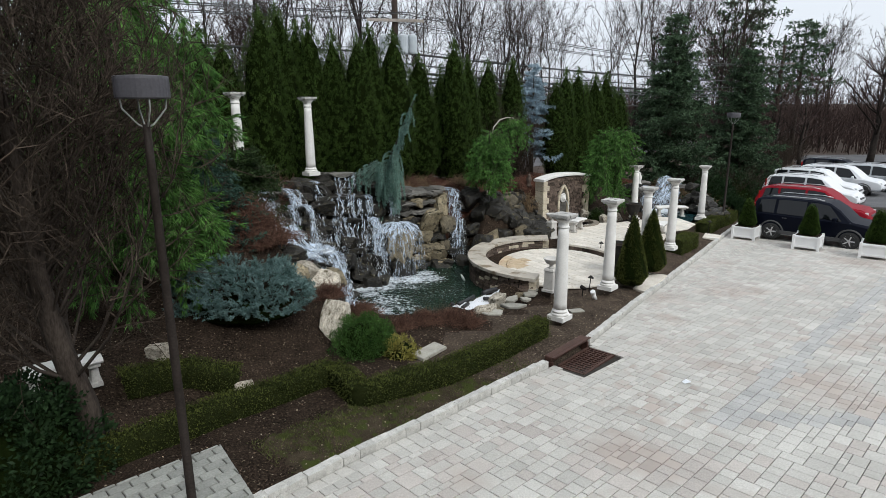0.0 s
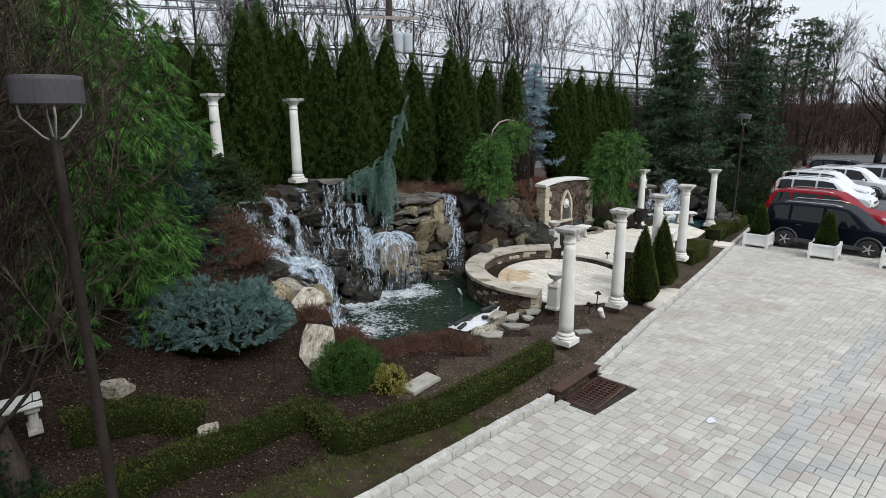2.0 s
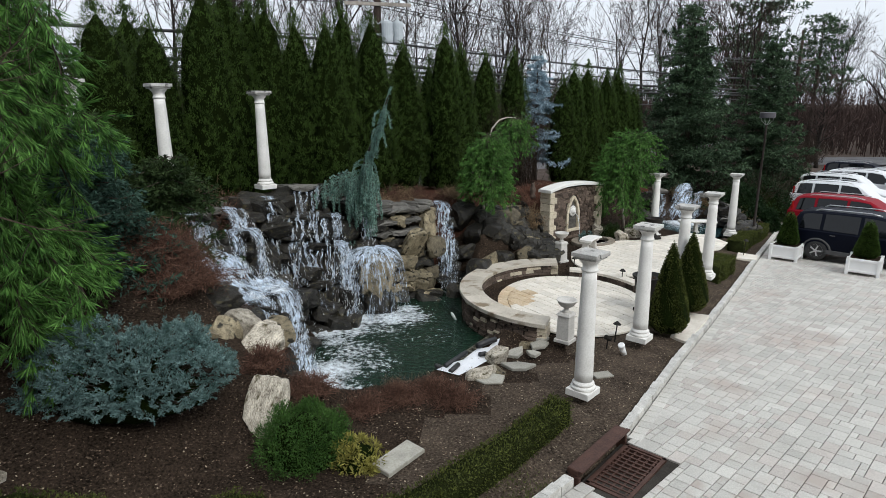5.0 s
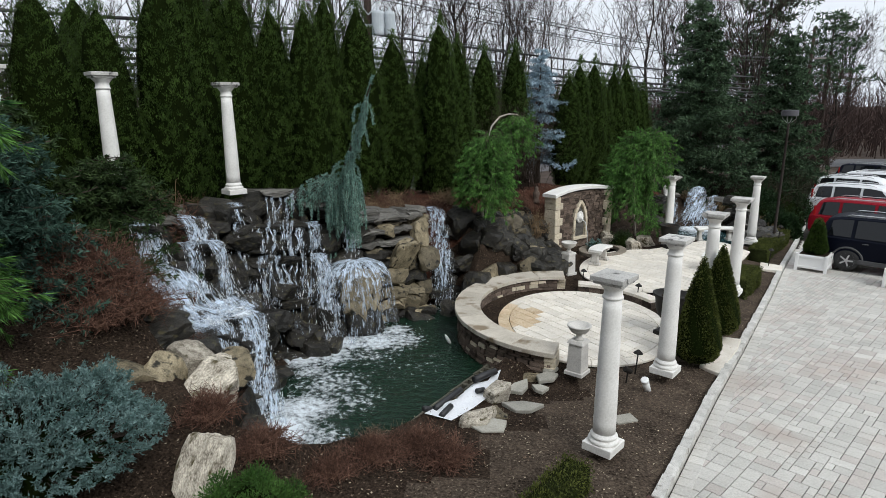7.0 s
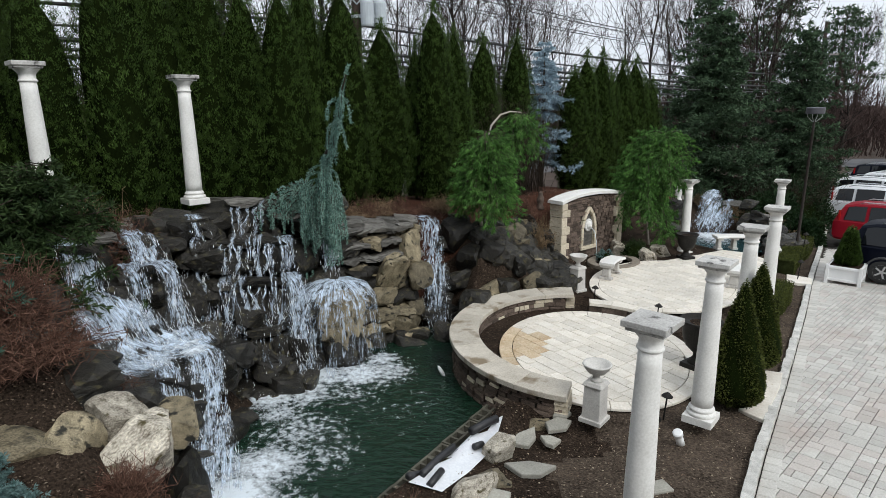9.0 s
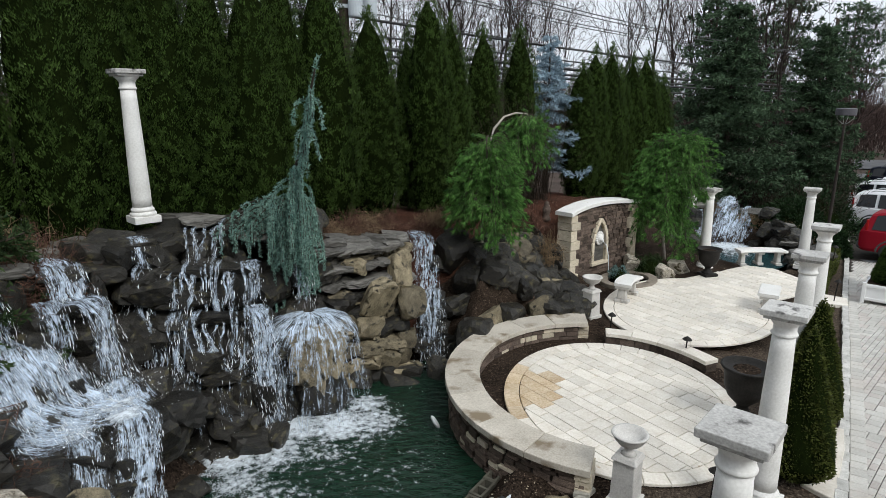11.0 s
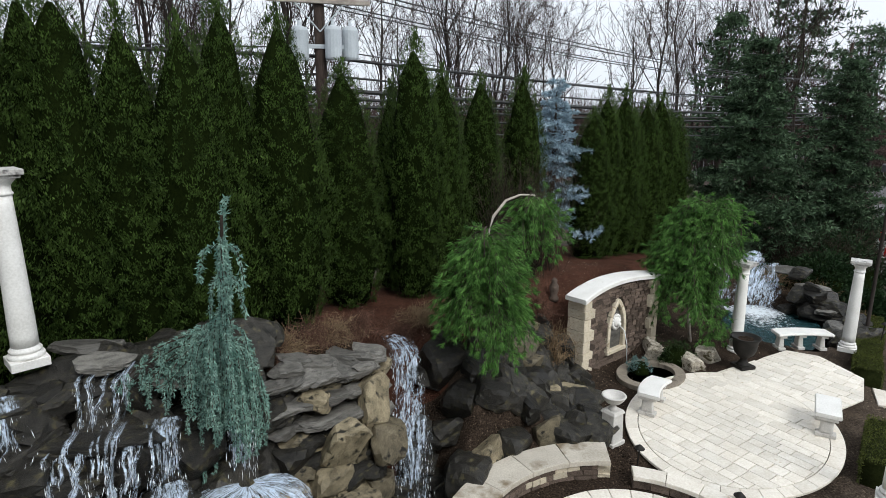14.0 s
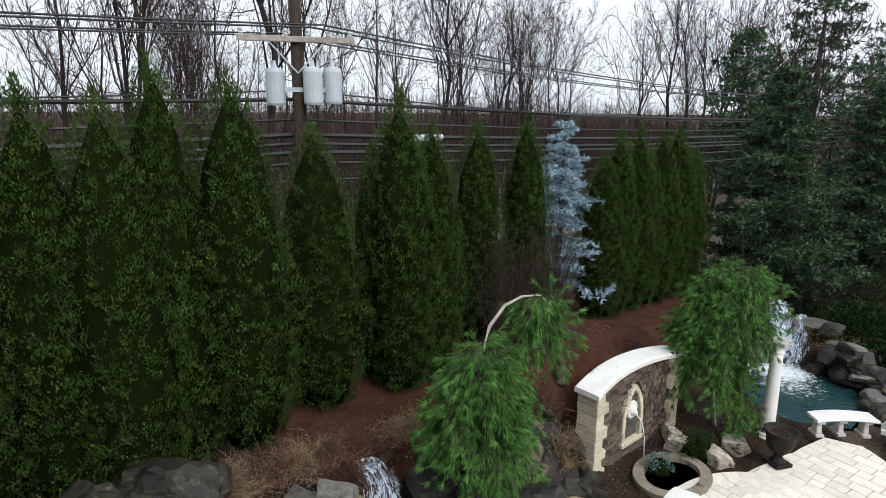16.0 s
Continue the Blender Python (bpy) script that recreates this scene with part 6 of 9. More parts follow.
def hedge(name, label, line, wide, high, seed, mat=None, base=None, density=3600):
    """A clipped low hedge along a line, with leaves on its top and sides."""
    rng = np.random.default_rng(seed)
    at = thing(name, label, "hedge", group="clipped hedges")
    pts = along(line, 0.12)
    h, bm = Heap(), bmesh.new()
    rings = []
    for x, y, turn in pts:
        c, s = math.cos(radians(turn)), math.sin(radians(turn))
        z0 = gz(x, y) - 0.05 if base is None else base
        w = wide / 2 * (0.93 + 0.09 * noise.noise(Vector((x * 1.7, y * 1.7, seed))))
        top = z0 + high * (0.97 + 0.09 * noise.noise(Vector((x * 1.3, y * 1.3, seed + 5))))
        rings.append([bm.verts.new((x - s * o, y + c * o, q)) for o, q in ((w * 0.9, z0), (w * 0.95, top - 0.08), (w * 0.75, top - 0.03), (-w * 0.75, top - 0.03), (-w * 0.95, top - 0.08), (-w * 0.9, z0))])
        m = int(density * 0.12 * (wide + 2 * high) * 0.6)
        k = rng.uniform(0, wide + 2 * high, m)
        across = np.where(k < high, w, np.where(k < high + wide, w - (k - high) / wide * 2 * w, -w))
        up = np.where(k < high, k, np.where(k < high + wide, high, 2 * high + wide - k)) / high * (top - z0)
        sh = rng.uniform(-0.06, 0.06, m)
        p = np.stack([x - s * across + c * sh, y + c * across + s * sh, z0 + up], 1) + rng.normal(0, 0.016, (m, 3))
        nrm = np.stack([-s * np.sign(across), c * np.sign(across), 0 * k], 1) * (np.abs(across) > w * 0.98)[:, None] + np.array([0, 0, 1.0]) * (up > (top - z0) * 0.97)[:, None]
        h.blades(p - nrm * 0.015, nrm + np.array([0, 0, 0.3]) + rng.normal(0, 0.7, p.shape), rng.normal(0, 1, p.shape), rng.uniform(0.024, 0.045, m), rng.uniform(0.012, 0.022, m))
    for p, q in zip(rings[:-1], rings[1:]):
        for i in range(5):
            bm.faces.new((p[i], p[i + 1], q[i + 1], q[i]))
    bm.faces.new(rings[0]), bm.faces.new(rings[-1][::-1])
    bmesh.ops.recalc_face_normals(bm, faces=bm.faces)
    h.part("foliage", mat or BOX, at)
    # solid hedge body whose dark colour stands in for shade behind the leaves
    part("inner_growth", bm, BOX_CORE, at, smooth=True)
    return at


hedge("boxwood_hedge", "low clipped boxwood hedge zigzagging along the bed", [(-5.2, 4.0), (-4.1, 5.15), (-3.45, 6.05), (-2.75, 6.95), (-1.68, 8.15), (-1.02, 7.3), (0.2, 8.3), (1.2, 9.55), (2.08, 10.85)], 0.37, 0.42, 71)
hedge("boxwood_hedge", "low clipped boxwood hedge under the bare tree", [(-4.6, 7.0), (-3.9, 7.65), (-3.1, 7.9)], 0.5, 0.4, 72)
hedge("boxwood_hedge", "clipped boxwood hedge block behind a column", [(7.25, 19.55), (8.35, 21.2)], 0.6, 0.55, 73)
hedge("boxwood_hedge", "clipped boxwood hedge along the far bed", [(9.7, 23.9), (10.6, 25.4), (11.9, 27.3), (12.6, 28.5)], 0.6, 0.5, 74)

# ---- rockery and waterfalls ----
WETS = [rock_mesh("rock", WET_ROCK, 100 + k, 10, 0.03) for k in range(8)]
TANS = [rock_mesh("rock", TAN_ROCK, 120 + k, 8, 0.025) for k in range(6)]
PALES = [rock_mesh("rock", BOULDER, 140 + k, 9, 0.03, detail=3) for k in range(5)]
SLABS = [rock_mesh("ledge_stone", SLATE, 160 + k, 14, 0.04, 0.9) for k in range(5)]

def stream(points, mat, parent, name="falling_water", n=16, rough=0.10, sag=0.14):
    """A sheet of water along x, y, z, width points; convex across, frayed at its sides."""
    pts = np.array(points, float)
    fine = []
    for k in range(len(pts) - 1):
        p0, p1, p2, p3 = pts[max(k - 1, 0)], pts[k], pts[k + 1], pts[min(k + 2, len(pts) - 1)]
        for j in range(5):
            t = j / 5
            fine.append(0.5 * (2 * p1 + (p2 - p0) * t + (2 * p0 - 5 * p1 + 4 * p2 - p3) * t * t + (3 * p1 - p0 - 3 * p2 + p3) * t ** 3))
    fine.append(pts[-1])
    fine = np.array(fine)
    verts, uvs, run = [], [], 0.0
    for k, (x, y, z, w) in enumerate(fine):
        d = fine[min(k + 1, len(fine) - 1)] - fine[max(k - 1, 0)]
        flat = math.hypot(d[0], d[1]) + 1e-6
        ax, ay = -d[1] / flat, d[0] / flat
        if k:
            run += float(np.linalg.norm(fine[k][:3] - fine[k - 1][:3]))
        for j in range(n + 1):
            o = (j / n - 0.5) * w
            bulge = sag * (1 - (2 * j / n - 1) ** 2) * w
            q = Vector((x * 3 + ax * o * 6, y * 3 + ay * o * 6, z * 2))
            wob = rough * noise.noise(q)
            verts.append((x + ax * o + d[0] / flat * (bulge * 0.4 + wob), y + ay * o + d[1] / flat * (bulge * 0.4 + wob), z + wob * 0.6 + bulge * 0.25))
            uvs.append(((j / n) * w, run))
    faces = [(k * (n + 1) + j, k * (n + 1) + j + 1, (k + 1) * (n + 1) + j + 1, (k + 1) * (n + 1) + j) for k in range(len(fine) - 1) for j in range(n)]
    ob = raw(name, verts, faces, mat, parent, smooth=True)
    layer = ob.data.uv_layers.new(name="UVMap")
    for loop in ob.data.loops:
        layer.data[loop.index].uv = uvs[loop.vertex_index]
    # thin at the sides and where the sheet ends
    m = len(fine)
    across = np.abs(np.linspace(-1, 1, n + 1)) ** 3
    down = np.maximum(np.linspace(0, 1, m) - 0.82, 0) / 0.18 + np.maximum(0.08 - np.linspace(0, 1, m), 0) / 0.08 * 0.6
    ob.data.attributes.new("body", "FLOAT", "POINT").data.foreach_set("value", (-0.30 * across[None, :] - 0.22 * down[:, None]).ravel())
    return ob


def stream_top(x, y):
    """The height of the water running nearest to a spot, or None where it is dry."""
    best, high = 1e9, None
    for pts, _ in STREAMS:
        for (ax, ay, az, aw), (bx, by, bz, bw) in zip(pts[:-1], pts[1:]):
            for t in (0, 0.25, 0.5, 0.75):
                d = math.hypot(ax + (bx - ax) * t - x, ay + (by - ay) * t - y) - (aw + bw) * 0.25
                if d < 0.14 and d < best:
                    best, high = d, az + (bz - az) * t
    return high


rockery = thing("waterfall_rockery", "wet dark rock cascade with white falling water above a pond", "waterfall", kind="structure")
rng = random.Random(11)

def face_z(x, y):
    """Height to which the stones of the cascade are piled."""
    w = outside(np.array([x]), np.array([y]), POND)
    u, v = uv_of(x, y)
    return min(float(shelf(w, np.array([y]))[0]), 0.13 + max(u - 3.2, 0) * 0.44, 2.4), float(w[0])


for gx2 in np.arange(-5.6, 0.3, 0.27):
    for gy2 in np.arange(12.35, 18.9, 0.27):
        x, y = gx2 + rng.uniform(-0.1, 0.1), gy2 + rng.uniform(-0.1, 0.1)
        z, w = face_z(x, y)
        right = x > -1.75 and y > 17.3
        if not (-0.12 < w < (2.25 if not right else 0.15)) or (x > 0.1 and y < 18.2) or (y < 12.9 and x > -2.5):
            continue
        size = rng.uniform(0.26, 0.46)
        z = max(z, -0.6) - 0.10
        top = stream_top(x, y)
        if top is not None:
            z = min(z, top - size * 0.66 - 0.05)
        me = rng.choice(WETS) if x < -2.0 or rng.random() < 0.85 else rng.choice(TANS)
        shared("rock", me, set_on(None, x, y, z, size * rng.uniform(1.0, 1.5), size * rng.uniform(0.9, 1.2), size * rng.uniform(0.5, 0.95), rng.uniform(0, 360), rng.uniform(-16, 16), rng.uniform(-16, 16)), rockery)
# the steep dry face on the right, laid in rough courses
for row in range(9):
    z = -0.5 + 0.29 * row
    for k in range(10):
        p = (k + 0.5 * (row % 2) + rng.uniform(-0.2, 0.2)) / 9.5
        x, y = -1.75 + 1.85 * p - 0.035 * row, 17.55 + 1.25 * p + 0.075 * row
        me = rng.choice(TANS) if rng.random() < 0.8 else rng.choice(WETS)
        size = rng.uniform(0.19, 0.31)
        if 0.72 < p:
            me, x, y = rng.choice(WETS), x + 0.06, y + 0.25
        top = stream_top(x, y)
        if top is not None and z + size * 0.7 > top - 0.03:
            continue
        if row > 5 and p < 0.72:
            shared("ledge_stone", rng.choice(SLABS), set_on(None, x, y, z, size * rng.uniform(1.3, 2.0), size * 1.2, size * rng.uniform(0.35, 0.5), rng.uniform(20, 55), rng.uniform(-6, 6), rng.uniform(-6, 6)), rockery)
            continue
        shared("rock", me, set_on(None, x, y, z, size * rng.uniform(1.0, 1.6), size * 1.0, size * rng.uniform(0.55, 1.05), rng.uniform(15, 55), rng.uniform(-12, 12), rng.uniform(-16, 16)), rockery)
# the dome of rock under the weeping cedar, and stones standing in the water
for x, y, z, a, b, c in ((-1.95, 16.9, 0.35, 0.50, 0.46, 0.68), (-1.85, 16.85, -0.2, 0.5, 0.46, 0.5), (-2.35, 17.15, 0.5, 0.6, 0.5, 0.9), (-2.2, 15.75, -0.42, 0.26, 0.2, 0.22),
                         (-2.55, 15.55, -0.4, 0.34, 0.3, 0.26), (-2.75, 16.25, 0.0, 0.5, 0.4, 0.5), (-3.2, 16.4, 0.1, 0.45, 0.4, 0.45)):
    me = rng.choice(WETS[:4] + TANS[:1])
    shared("rock", me, set_on(me, x, y, z, a * 1.25, b * 1.25, c * 1.2, rng.uniform(0, 360), rng.uniform(-8, 8), rng.uniform(-8, 8)), rockery)
# flat ledges over which the water runs
LEDGES = [(-5.0, 14.05, 2.40, 0.42, 0.36, 20), (-4.6, 15.0, 2.30, 0.42, 0.36, 30), (-4.35, 14.75, 1.92, 0.34, 0.28, 30), (-4.25, 16.2, 2.38, 0.42, 0.34, 40), (-3.95, 16.1, 1.98, 0.42, 0.34, 30), (-3.1, 16.5, 1.96, 0.48, 0.34, 15),
          (-3.5, 16.3, 1.97, 0.5, 0.3, 20), (-3.65, 15.85, 1.37, 0.44, 0.34, 25), (-3.1, 16.05, 1.36, 0.5, 0.32, 15), (-2.65, 16.35, 1.28, 0.42, 0.32, 20), (-3.55, 15.75, 0.52, 0.42, 0.3, 20), (-2.95, 15.85, 0.5, 0.42, 0.3, 10), (-3.3, 13.35, 0.76, 0.3, 0.24, 10)]
for k, (x, y, z, a, b, turn) in enumerate(LEDGES):
    shared("ledge_stone", WETS[k % 8], set_on(None, x, y, z, a, b, 0.10 + 0.02 * (k % 3), turn, rng.uniform(-4, 4), rng.uniform(-4, 4)), rockery)
# upright wet stones that close the risers behind the curtains
for ax, ay, bx, by, low, high, n in ((-4.15, 15.95, -2.85, 16.45, 1.35, 2.02, 6), (-3.95, 15.68, -2.5, 16.2, 0.5, 1.4, 6), (-3.8, 15.5, -2.3, 15.95, -0.6, 0.52, 6), (-5.2, 14.15, -4.75, 14.3, 1.6, 2.42, 3), (-4.75, 15.0, -4.25, 15.1, 1.0, 2.3, 3),
                                     (-4.0, 16.75, -3.2, 16.95, 2.0, 2.5, 4), (-3.75, 13.95, -3.35, 14.3, 0.1, 0.8, 2), (-3.55, 13.5, -3.2, 13.75, -0.5, 0.78, 2)):
    for k in range(n):
        p = (k + 0.5) / n
        wide = math.hypot(bx - ax, by - ay) / n * 0.9
        shared("rock", rng.choice(WETS), set_on(None, ax + (bx - ax) * p, ay + (by - ay) * p + 0.12, (low + high) / 2 - 0.04 + rng.uniform(-0.05, 0.02), wide, 0.26, (high - low) / 1.7, rng.uniform(-15, 45), rng.uniform(-6, 6), rng.uniform(-6, 6)), rockery)
LEDGES = [(-3.62, 17.05, 2.62, 0.5, 0.34, 10), (-4.9, 15.95, 2.42, 0.55, 0.36, 30), (-5.15, 15.45, 2.42, 0.3, 0.2, 60), (-5.3, 16.3, 2.35, 0.55, 0.45, 30), (-4.3, 17.7, 2.5, 0.6, 0.4, 0), (-5.35, 14.8, 2.45, 0.5, 0.36, 80),
          (-2.95, 17.35, 2.36, 0.5, 0.36, 10), (-4.95, 14.55, 2.44, 0.42, 0.26, 40)]
for k, (x, y, z, a, b, turn) in enumerate(LEDGES):
    shared("ledge_stone", SLABS[k % 5], set_on(None, x, y, z, a, b, 0.11 + 0.03 * (k % 3), turn, rng.uniform(-4, 4), rng.uniform(-4, 4)), rockery)
# dry-laid stones on the right shoulder, flat ones at the top
for k in range(30):
    p = k / 29
    x, y = -2.1 + 1.75 * p + rng.uniform(-0.12, 0.12), 18.35 + 1.25 * p + rng.uniform(-0.15, 0.25)
    row = k % 3
    me = rng.choice(SLABS if row else TANS)
    if stream_top(x, y) is not None:
        continue
    shared("ledge_stone", me, set_on(None, x, y, 1.62 + 0.15 * row + rng.uniform(-0.04, 0.04), rng.uniform(0.28, 0.45), rng.uniform(0.24, 0.34), rng.uniform(0.10, 0.15), rng.uniform(-30, 60), rng.uniform(-6, 6), rng.uniform(-6, 6)), rockery)
for x, y, z, a, b, c, turn, tip in ((-1.05, 18.15, 1.0, 0.34, 0.2, 0.5, 30, 28), (-0.75, 18.75, 1.35, 0.3, 0.2, 0.45, 50, -20), (-1.5, 18.3, 1.55, 0.26, 0.22, 0.2, 0, 8), (-1.25, 18.1, 0.45, 0.4, 0.3, 0.35, 60, 10), (-0.5, 18.6, 0.75, 0.3, 0.25, 0.4, 10, -15)):
    shared("rock", TANS[rng.randrange(6)], set_on(None, x, y, z, a * 1.2, b * 1.2, c * 1.2, turn, tip, 10), rockery)
# dark stones on the bank between the right fall and the fountain wall
for gx2 in np.arange(-0.1, 3.1, 0.36):
    for gy2 in np.arange(18.9, 23.0, 0.36):
        x, y = gx2 + rng.uniform(-0.1, 0.1), gy2 + rng.uniform(-0.1, 0.1)
        u, v = uv_of(x, y)
        if math.hypot(x - 2.85, (y - 17.0) / 1.07) < 2.78 or not 5.4 < u < 8.2 or v > 13.0:
            continue
        size = rng.uniform(0.3, 0.48)
        z = gz(x, y) + 0.02
        top = stream_top(x, y)
        if top is not None:
            z = min(z, top - size * 0.66)
        shared("rock", rng.choice(WETS + TANS[:1]), set_on(None, x, y, z, size * rng.uniform(0.9, 1.4), size, size * rng.uniform(0.7, 1.2), rng.uniform(0, 360), rng.uniform(-20, 20), rng.uniform(-20, 20)), rockery)


for pts, kind in STREAMS:
    stream(pts, {"wide": FALLS, "thin": THIN_FALLS, "drip": DRIPS}[kind], rockery)
# the umbrella of water over the dome
bm_v, bm_f, bm_uv = [], [], []
prof = [(0.08, 1.20), (0.32, 1.17), (0.52, 1.06), (0.66, 0.86), (0.75, 0.5), (0.81, 0.0), (0.86, -0.5)]
for i, (r, z) in enumerate(prof):
    for j in range(31):
        a = radians(-175 + 230 * j / 30)
        wob = 1 + 0.12 * noise.noise(Vector((math.cos(a) * 2, math.sin(a) * 2, i * 0.3)))
        bm_v.append((-1.95 + r * wob * 1.15 * math.cos(a), 16.85 + r * wob * math.sin(a), z))
        bm_uv.append((j / 30 * 2.2, i * 0.28))
bm_f = [(i * 31 + j, i * 31 + j + 1, (i + 1) * 31 + j + 1, (i + 1) * 31 + j) for i in range(len(prof) - 1) for j in range(30)]
veil_ob = raw("falling_water", bm_v, bm_f, DRIPS, rockery, smooth=True)
veil_ob.data.attributes.new("body", "FLOAT", "POINT").data.foreach_set("value", [(0.22, 0.2, 0.14, 0.06, 0.0, -0.06, -0.1)[i] for i in range(len(prof)) for j in range(31)])
layer = veil_ob.data.uv_layers.new(name="UVMap")
for loop in veil_ob.data.loops:
    layer.data[loop.index].uv = bm_uv[loop.vertex_index]

# foam on the water and spray at the feet of the falls
def froth_sheet(ring, z, feet, label, step=0.09):
    """Foam floating just above the water, thick where the falls strike it."""
    xs2 = np.arange(min(p[0] for p in ring) - 0.3, max(p[0] for p in ring) + 0.3, step)
    ys2 = np.arange(min(p[1] for p in ring) - 0.3, max(p[1] for p in ring) + 0.3, step)
    px, py = np.meshgrid(xs2, ys2)
    amount = np.zeros_like(px)
    for x, y, r, k in feet:
        amount = np.maximum(amount, k * np.exp(-((px - x) ** 2 + (py - y) ** 2) / (r * r)))
    pz = z + 0.012 + 0.05 * np.maximum(amount - 0.35, 0) * (1 + 0.6 * np.sin(px * 21 + py * 13) * np.sin(py * 19 - px * 7))
    ids2 = np.arange(px.size).reshape(px.shape)
    q = np.stack([ids2[:-1, :-1], ids2[:-1, 1:], ids2[1:, 1:], ids2[1:, :-1]], -1).reshape(-1, 4)
    ob = raw("foam", np.stack([px, py, pz], -1).reshape(-1, 3), q, FROTH, smooth=True)
    ob.data.attributes.new("froth", "FLOAT", "POINT").data.foreach_set("value", amount.ravel())
    return tagged(ob, label, "foam", kind="stuff")


froth_sheet(POND, WATER_Z, [(-2.3, 12.55, 0.75, 1.3), (-2.1, 13.3, 0.8, 1.0), (-2.7, 15.3, 0.6, 1.1), (-2.2, 15.5, 0.8, 0.9), (-1.9, 14.2, 1.2, 0.72), (-1.0, 16.4, 0.9, 0.85), (-1.6, 12.4, 0.8, 0.75), (-2.1, 16.15, 0.6, 1.1), (-1.4, 16.3, 0.7, 1.05), (-1.1, 16.95, 0.5, 0.95), (-1.6, 15.6, 1.1, 0.66), (-1.5, 13.7, 1.2, 0.66), (-2.4, 14.8, 0.7, 0.8), (0.0, 18.4, 0.4, 0.8), (-0.6, 15.2, 1.9, 0.48)], "white foam drifting over the pond below the falls")
froth_sheet([(-4.15, 13.2), (-3.4, 13.25), (-3.0, 13.8), (-3.2, 14.5), (-4.0, 14.95), (-4.2, 14.2)], 0.9, [(-3.75, 13.6, 0.45, 0.95), (-3.6, 14.2, 0.45, 0.95), (-3.85, 14.7, 0.3, 0.95), (-3.3, 14.0, 0.3, 1.0)], "white foam on the ledge below the upper falls", 0.06)
fr = np.random.default_rng(8)
spray = Heap()
for x, y, r, n in ((-2.4, 12.6, 0.35, 420), (-2.9, 13.0, 0.3, 200), (-2.75, 15.4, 0.5, 320), (-2.2, 16.2, 0.35, 160), (-1.4, 16.6, 0.4, 220), (-3.6, 13.8, 0.4, 320), (-3.7, 14.5, 0.35, 260)):
    q = np.stack([x + fr.normal(0, r, n), y + fr.normal(0, r, n), (WATER_Z if x > -3 else 0.9) + np.abs(fr.normal(0, 0.14, n))], 1)
    spray.blades(q, fr.normal(0, 1, (n, 3)), fr.normal(0, 1, (n, 3)), fr.uniform(0.01, 0.028, n), fr.uniform(0.006, 0.016, n))
for pts, kind in STREAMS:
    for (ax, ay, az, aw), (bx, by, bz, bw) in zip(pts[:-1], pts[1:]):
        n = int(150 * math.dist((ax, ay, az), (bx, by, bz)) * (aw + bw) * {"wide": 1.6, "thin": 1.0, "drip": 0.45}[kind])
        if n < 2 or az - bz < 0.08:
            continue
        k, o = fr.uniform(0, 1, n), fr.uniform(-0.5, 0.5, n)
        flat = math.hypot(bx - ax, by - ay) + 1e-6
        fx, fy = (bx - ax) / flat, (by - ay) / flat
        out, w = 0.02 + np.abs(fr.normal(0, 0.05, n)), aw + (bw - aw) * k
        q = np.stack([ax + (bx - ax) * k - fy * o * w + fx * out, ay + (by - ay) * k + fx * o * w + fy * out, az + (bz - az) * k + 0.03], 1)
        way = np.array([fx * 0.35, fy * 0.35, -1.0]) + fr.normal(0, 0.12, (n, 3))
        spray.blades(q, way, fr.normal(0, 1, (n, 3)), fr.uniform(0.02, 0.13, n), fr.uniform(0.004, 0.011, n))
tagged(spray.part("spray", FOAM, None), "white spray at the foot of the falls", "spray", kind="stuff")

# ---- the small waterfall at the far end ----
far_falls = thing("small_waterfall", "low rock waterfall pouring into a turquoise pool", "waterfall", kind="structure")
for k in range(70):
    a = radians(rng.uniform(-60, 170))
    r = rng.uniform(1.55, 2.5)
    x, y = 9.4 + r * math.cos(a), 28.0 + r * math.sin(a)
    z = -0.5 + rng.uniform(0, 1.15) * min(1, max(0.15, (math.sin(a) + 0.3)))
    if math.hypot(x - 9.6, y - 29.6) < 1.0 or math.hypot(x - 9.75, y - 30.3) < 1.0:
        z = -0.85
    me = rng.choice(WETS)
    size = rng.uniform(0.28, 0.5)
    shared("rock", me, set_on(None, x, y, z, size * 1.3, size, size * 0.7, rng.uniform(0, 360), rng.uniform(-15, 15), rng.uniform(-15, 15)), far_falls)
for x, y, z, a in ((10.1, 31.1, 0.68, 0.7), (9.0, 31.1, 0.6, 0.6), (10.8, 30.5, 0.5, 0.7), (11.2, 29.3, 0.2, 0.7), (11.1, 28.2, -0.15, 0.6), (10.9, 27.3, -0.3, 0.55)):
    shared("ledge_stone", rng.choice(SLABS), set_on(None, x, y, z, a, a * 0.7, 0.14, rng.uniform(0, 180)), far_falls)
stream([(10.2, 31.2, 0.92, 0.6), (9.95, 30.75, 0.90, 0.7), (9.82, 30.4, 0.55, 0.9), (9.68, 29.9, 0.0, 1.25), (9.5, 29.3, -0.55, 1.6)], FALLS, far_falls, rough=0.14)
stream([(10.75, 30.9, 0.6, 0.4), (10.55, 30.5, 0.56, 0.45), (10.4, 30.1, 0.1, 0.5), (10.3, 29.7, -0.55, 0.6)], THIN_FALLS, far_falls, rough=0.12)
stream([(8.9, 30.6, 0.55, 0.5), (8.75, 30.2, 0.5, 0.5), (8.7, 29.9, 0.0, 0.55), (8.65, 29.6, -0.55, 0.6)], THIN_FALLS, far_falls)
froth_sheet(POND2, WATER2_Z, [(9.5, 29.1, 1.0, 1.2), (8.65, 29.4, 0.5, 1.0), (9.3, 28.3, 1.3, 0.75)], "white foam below the small waterfall")

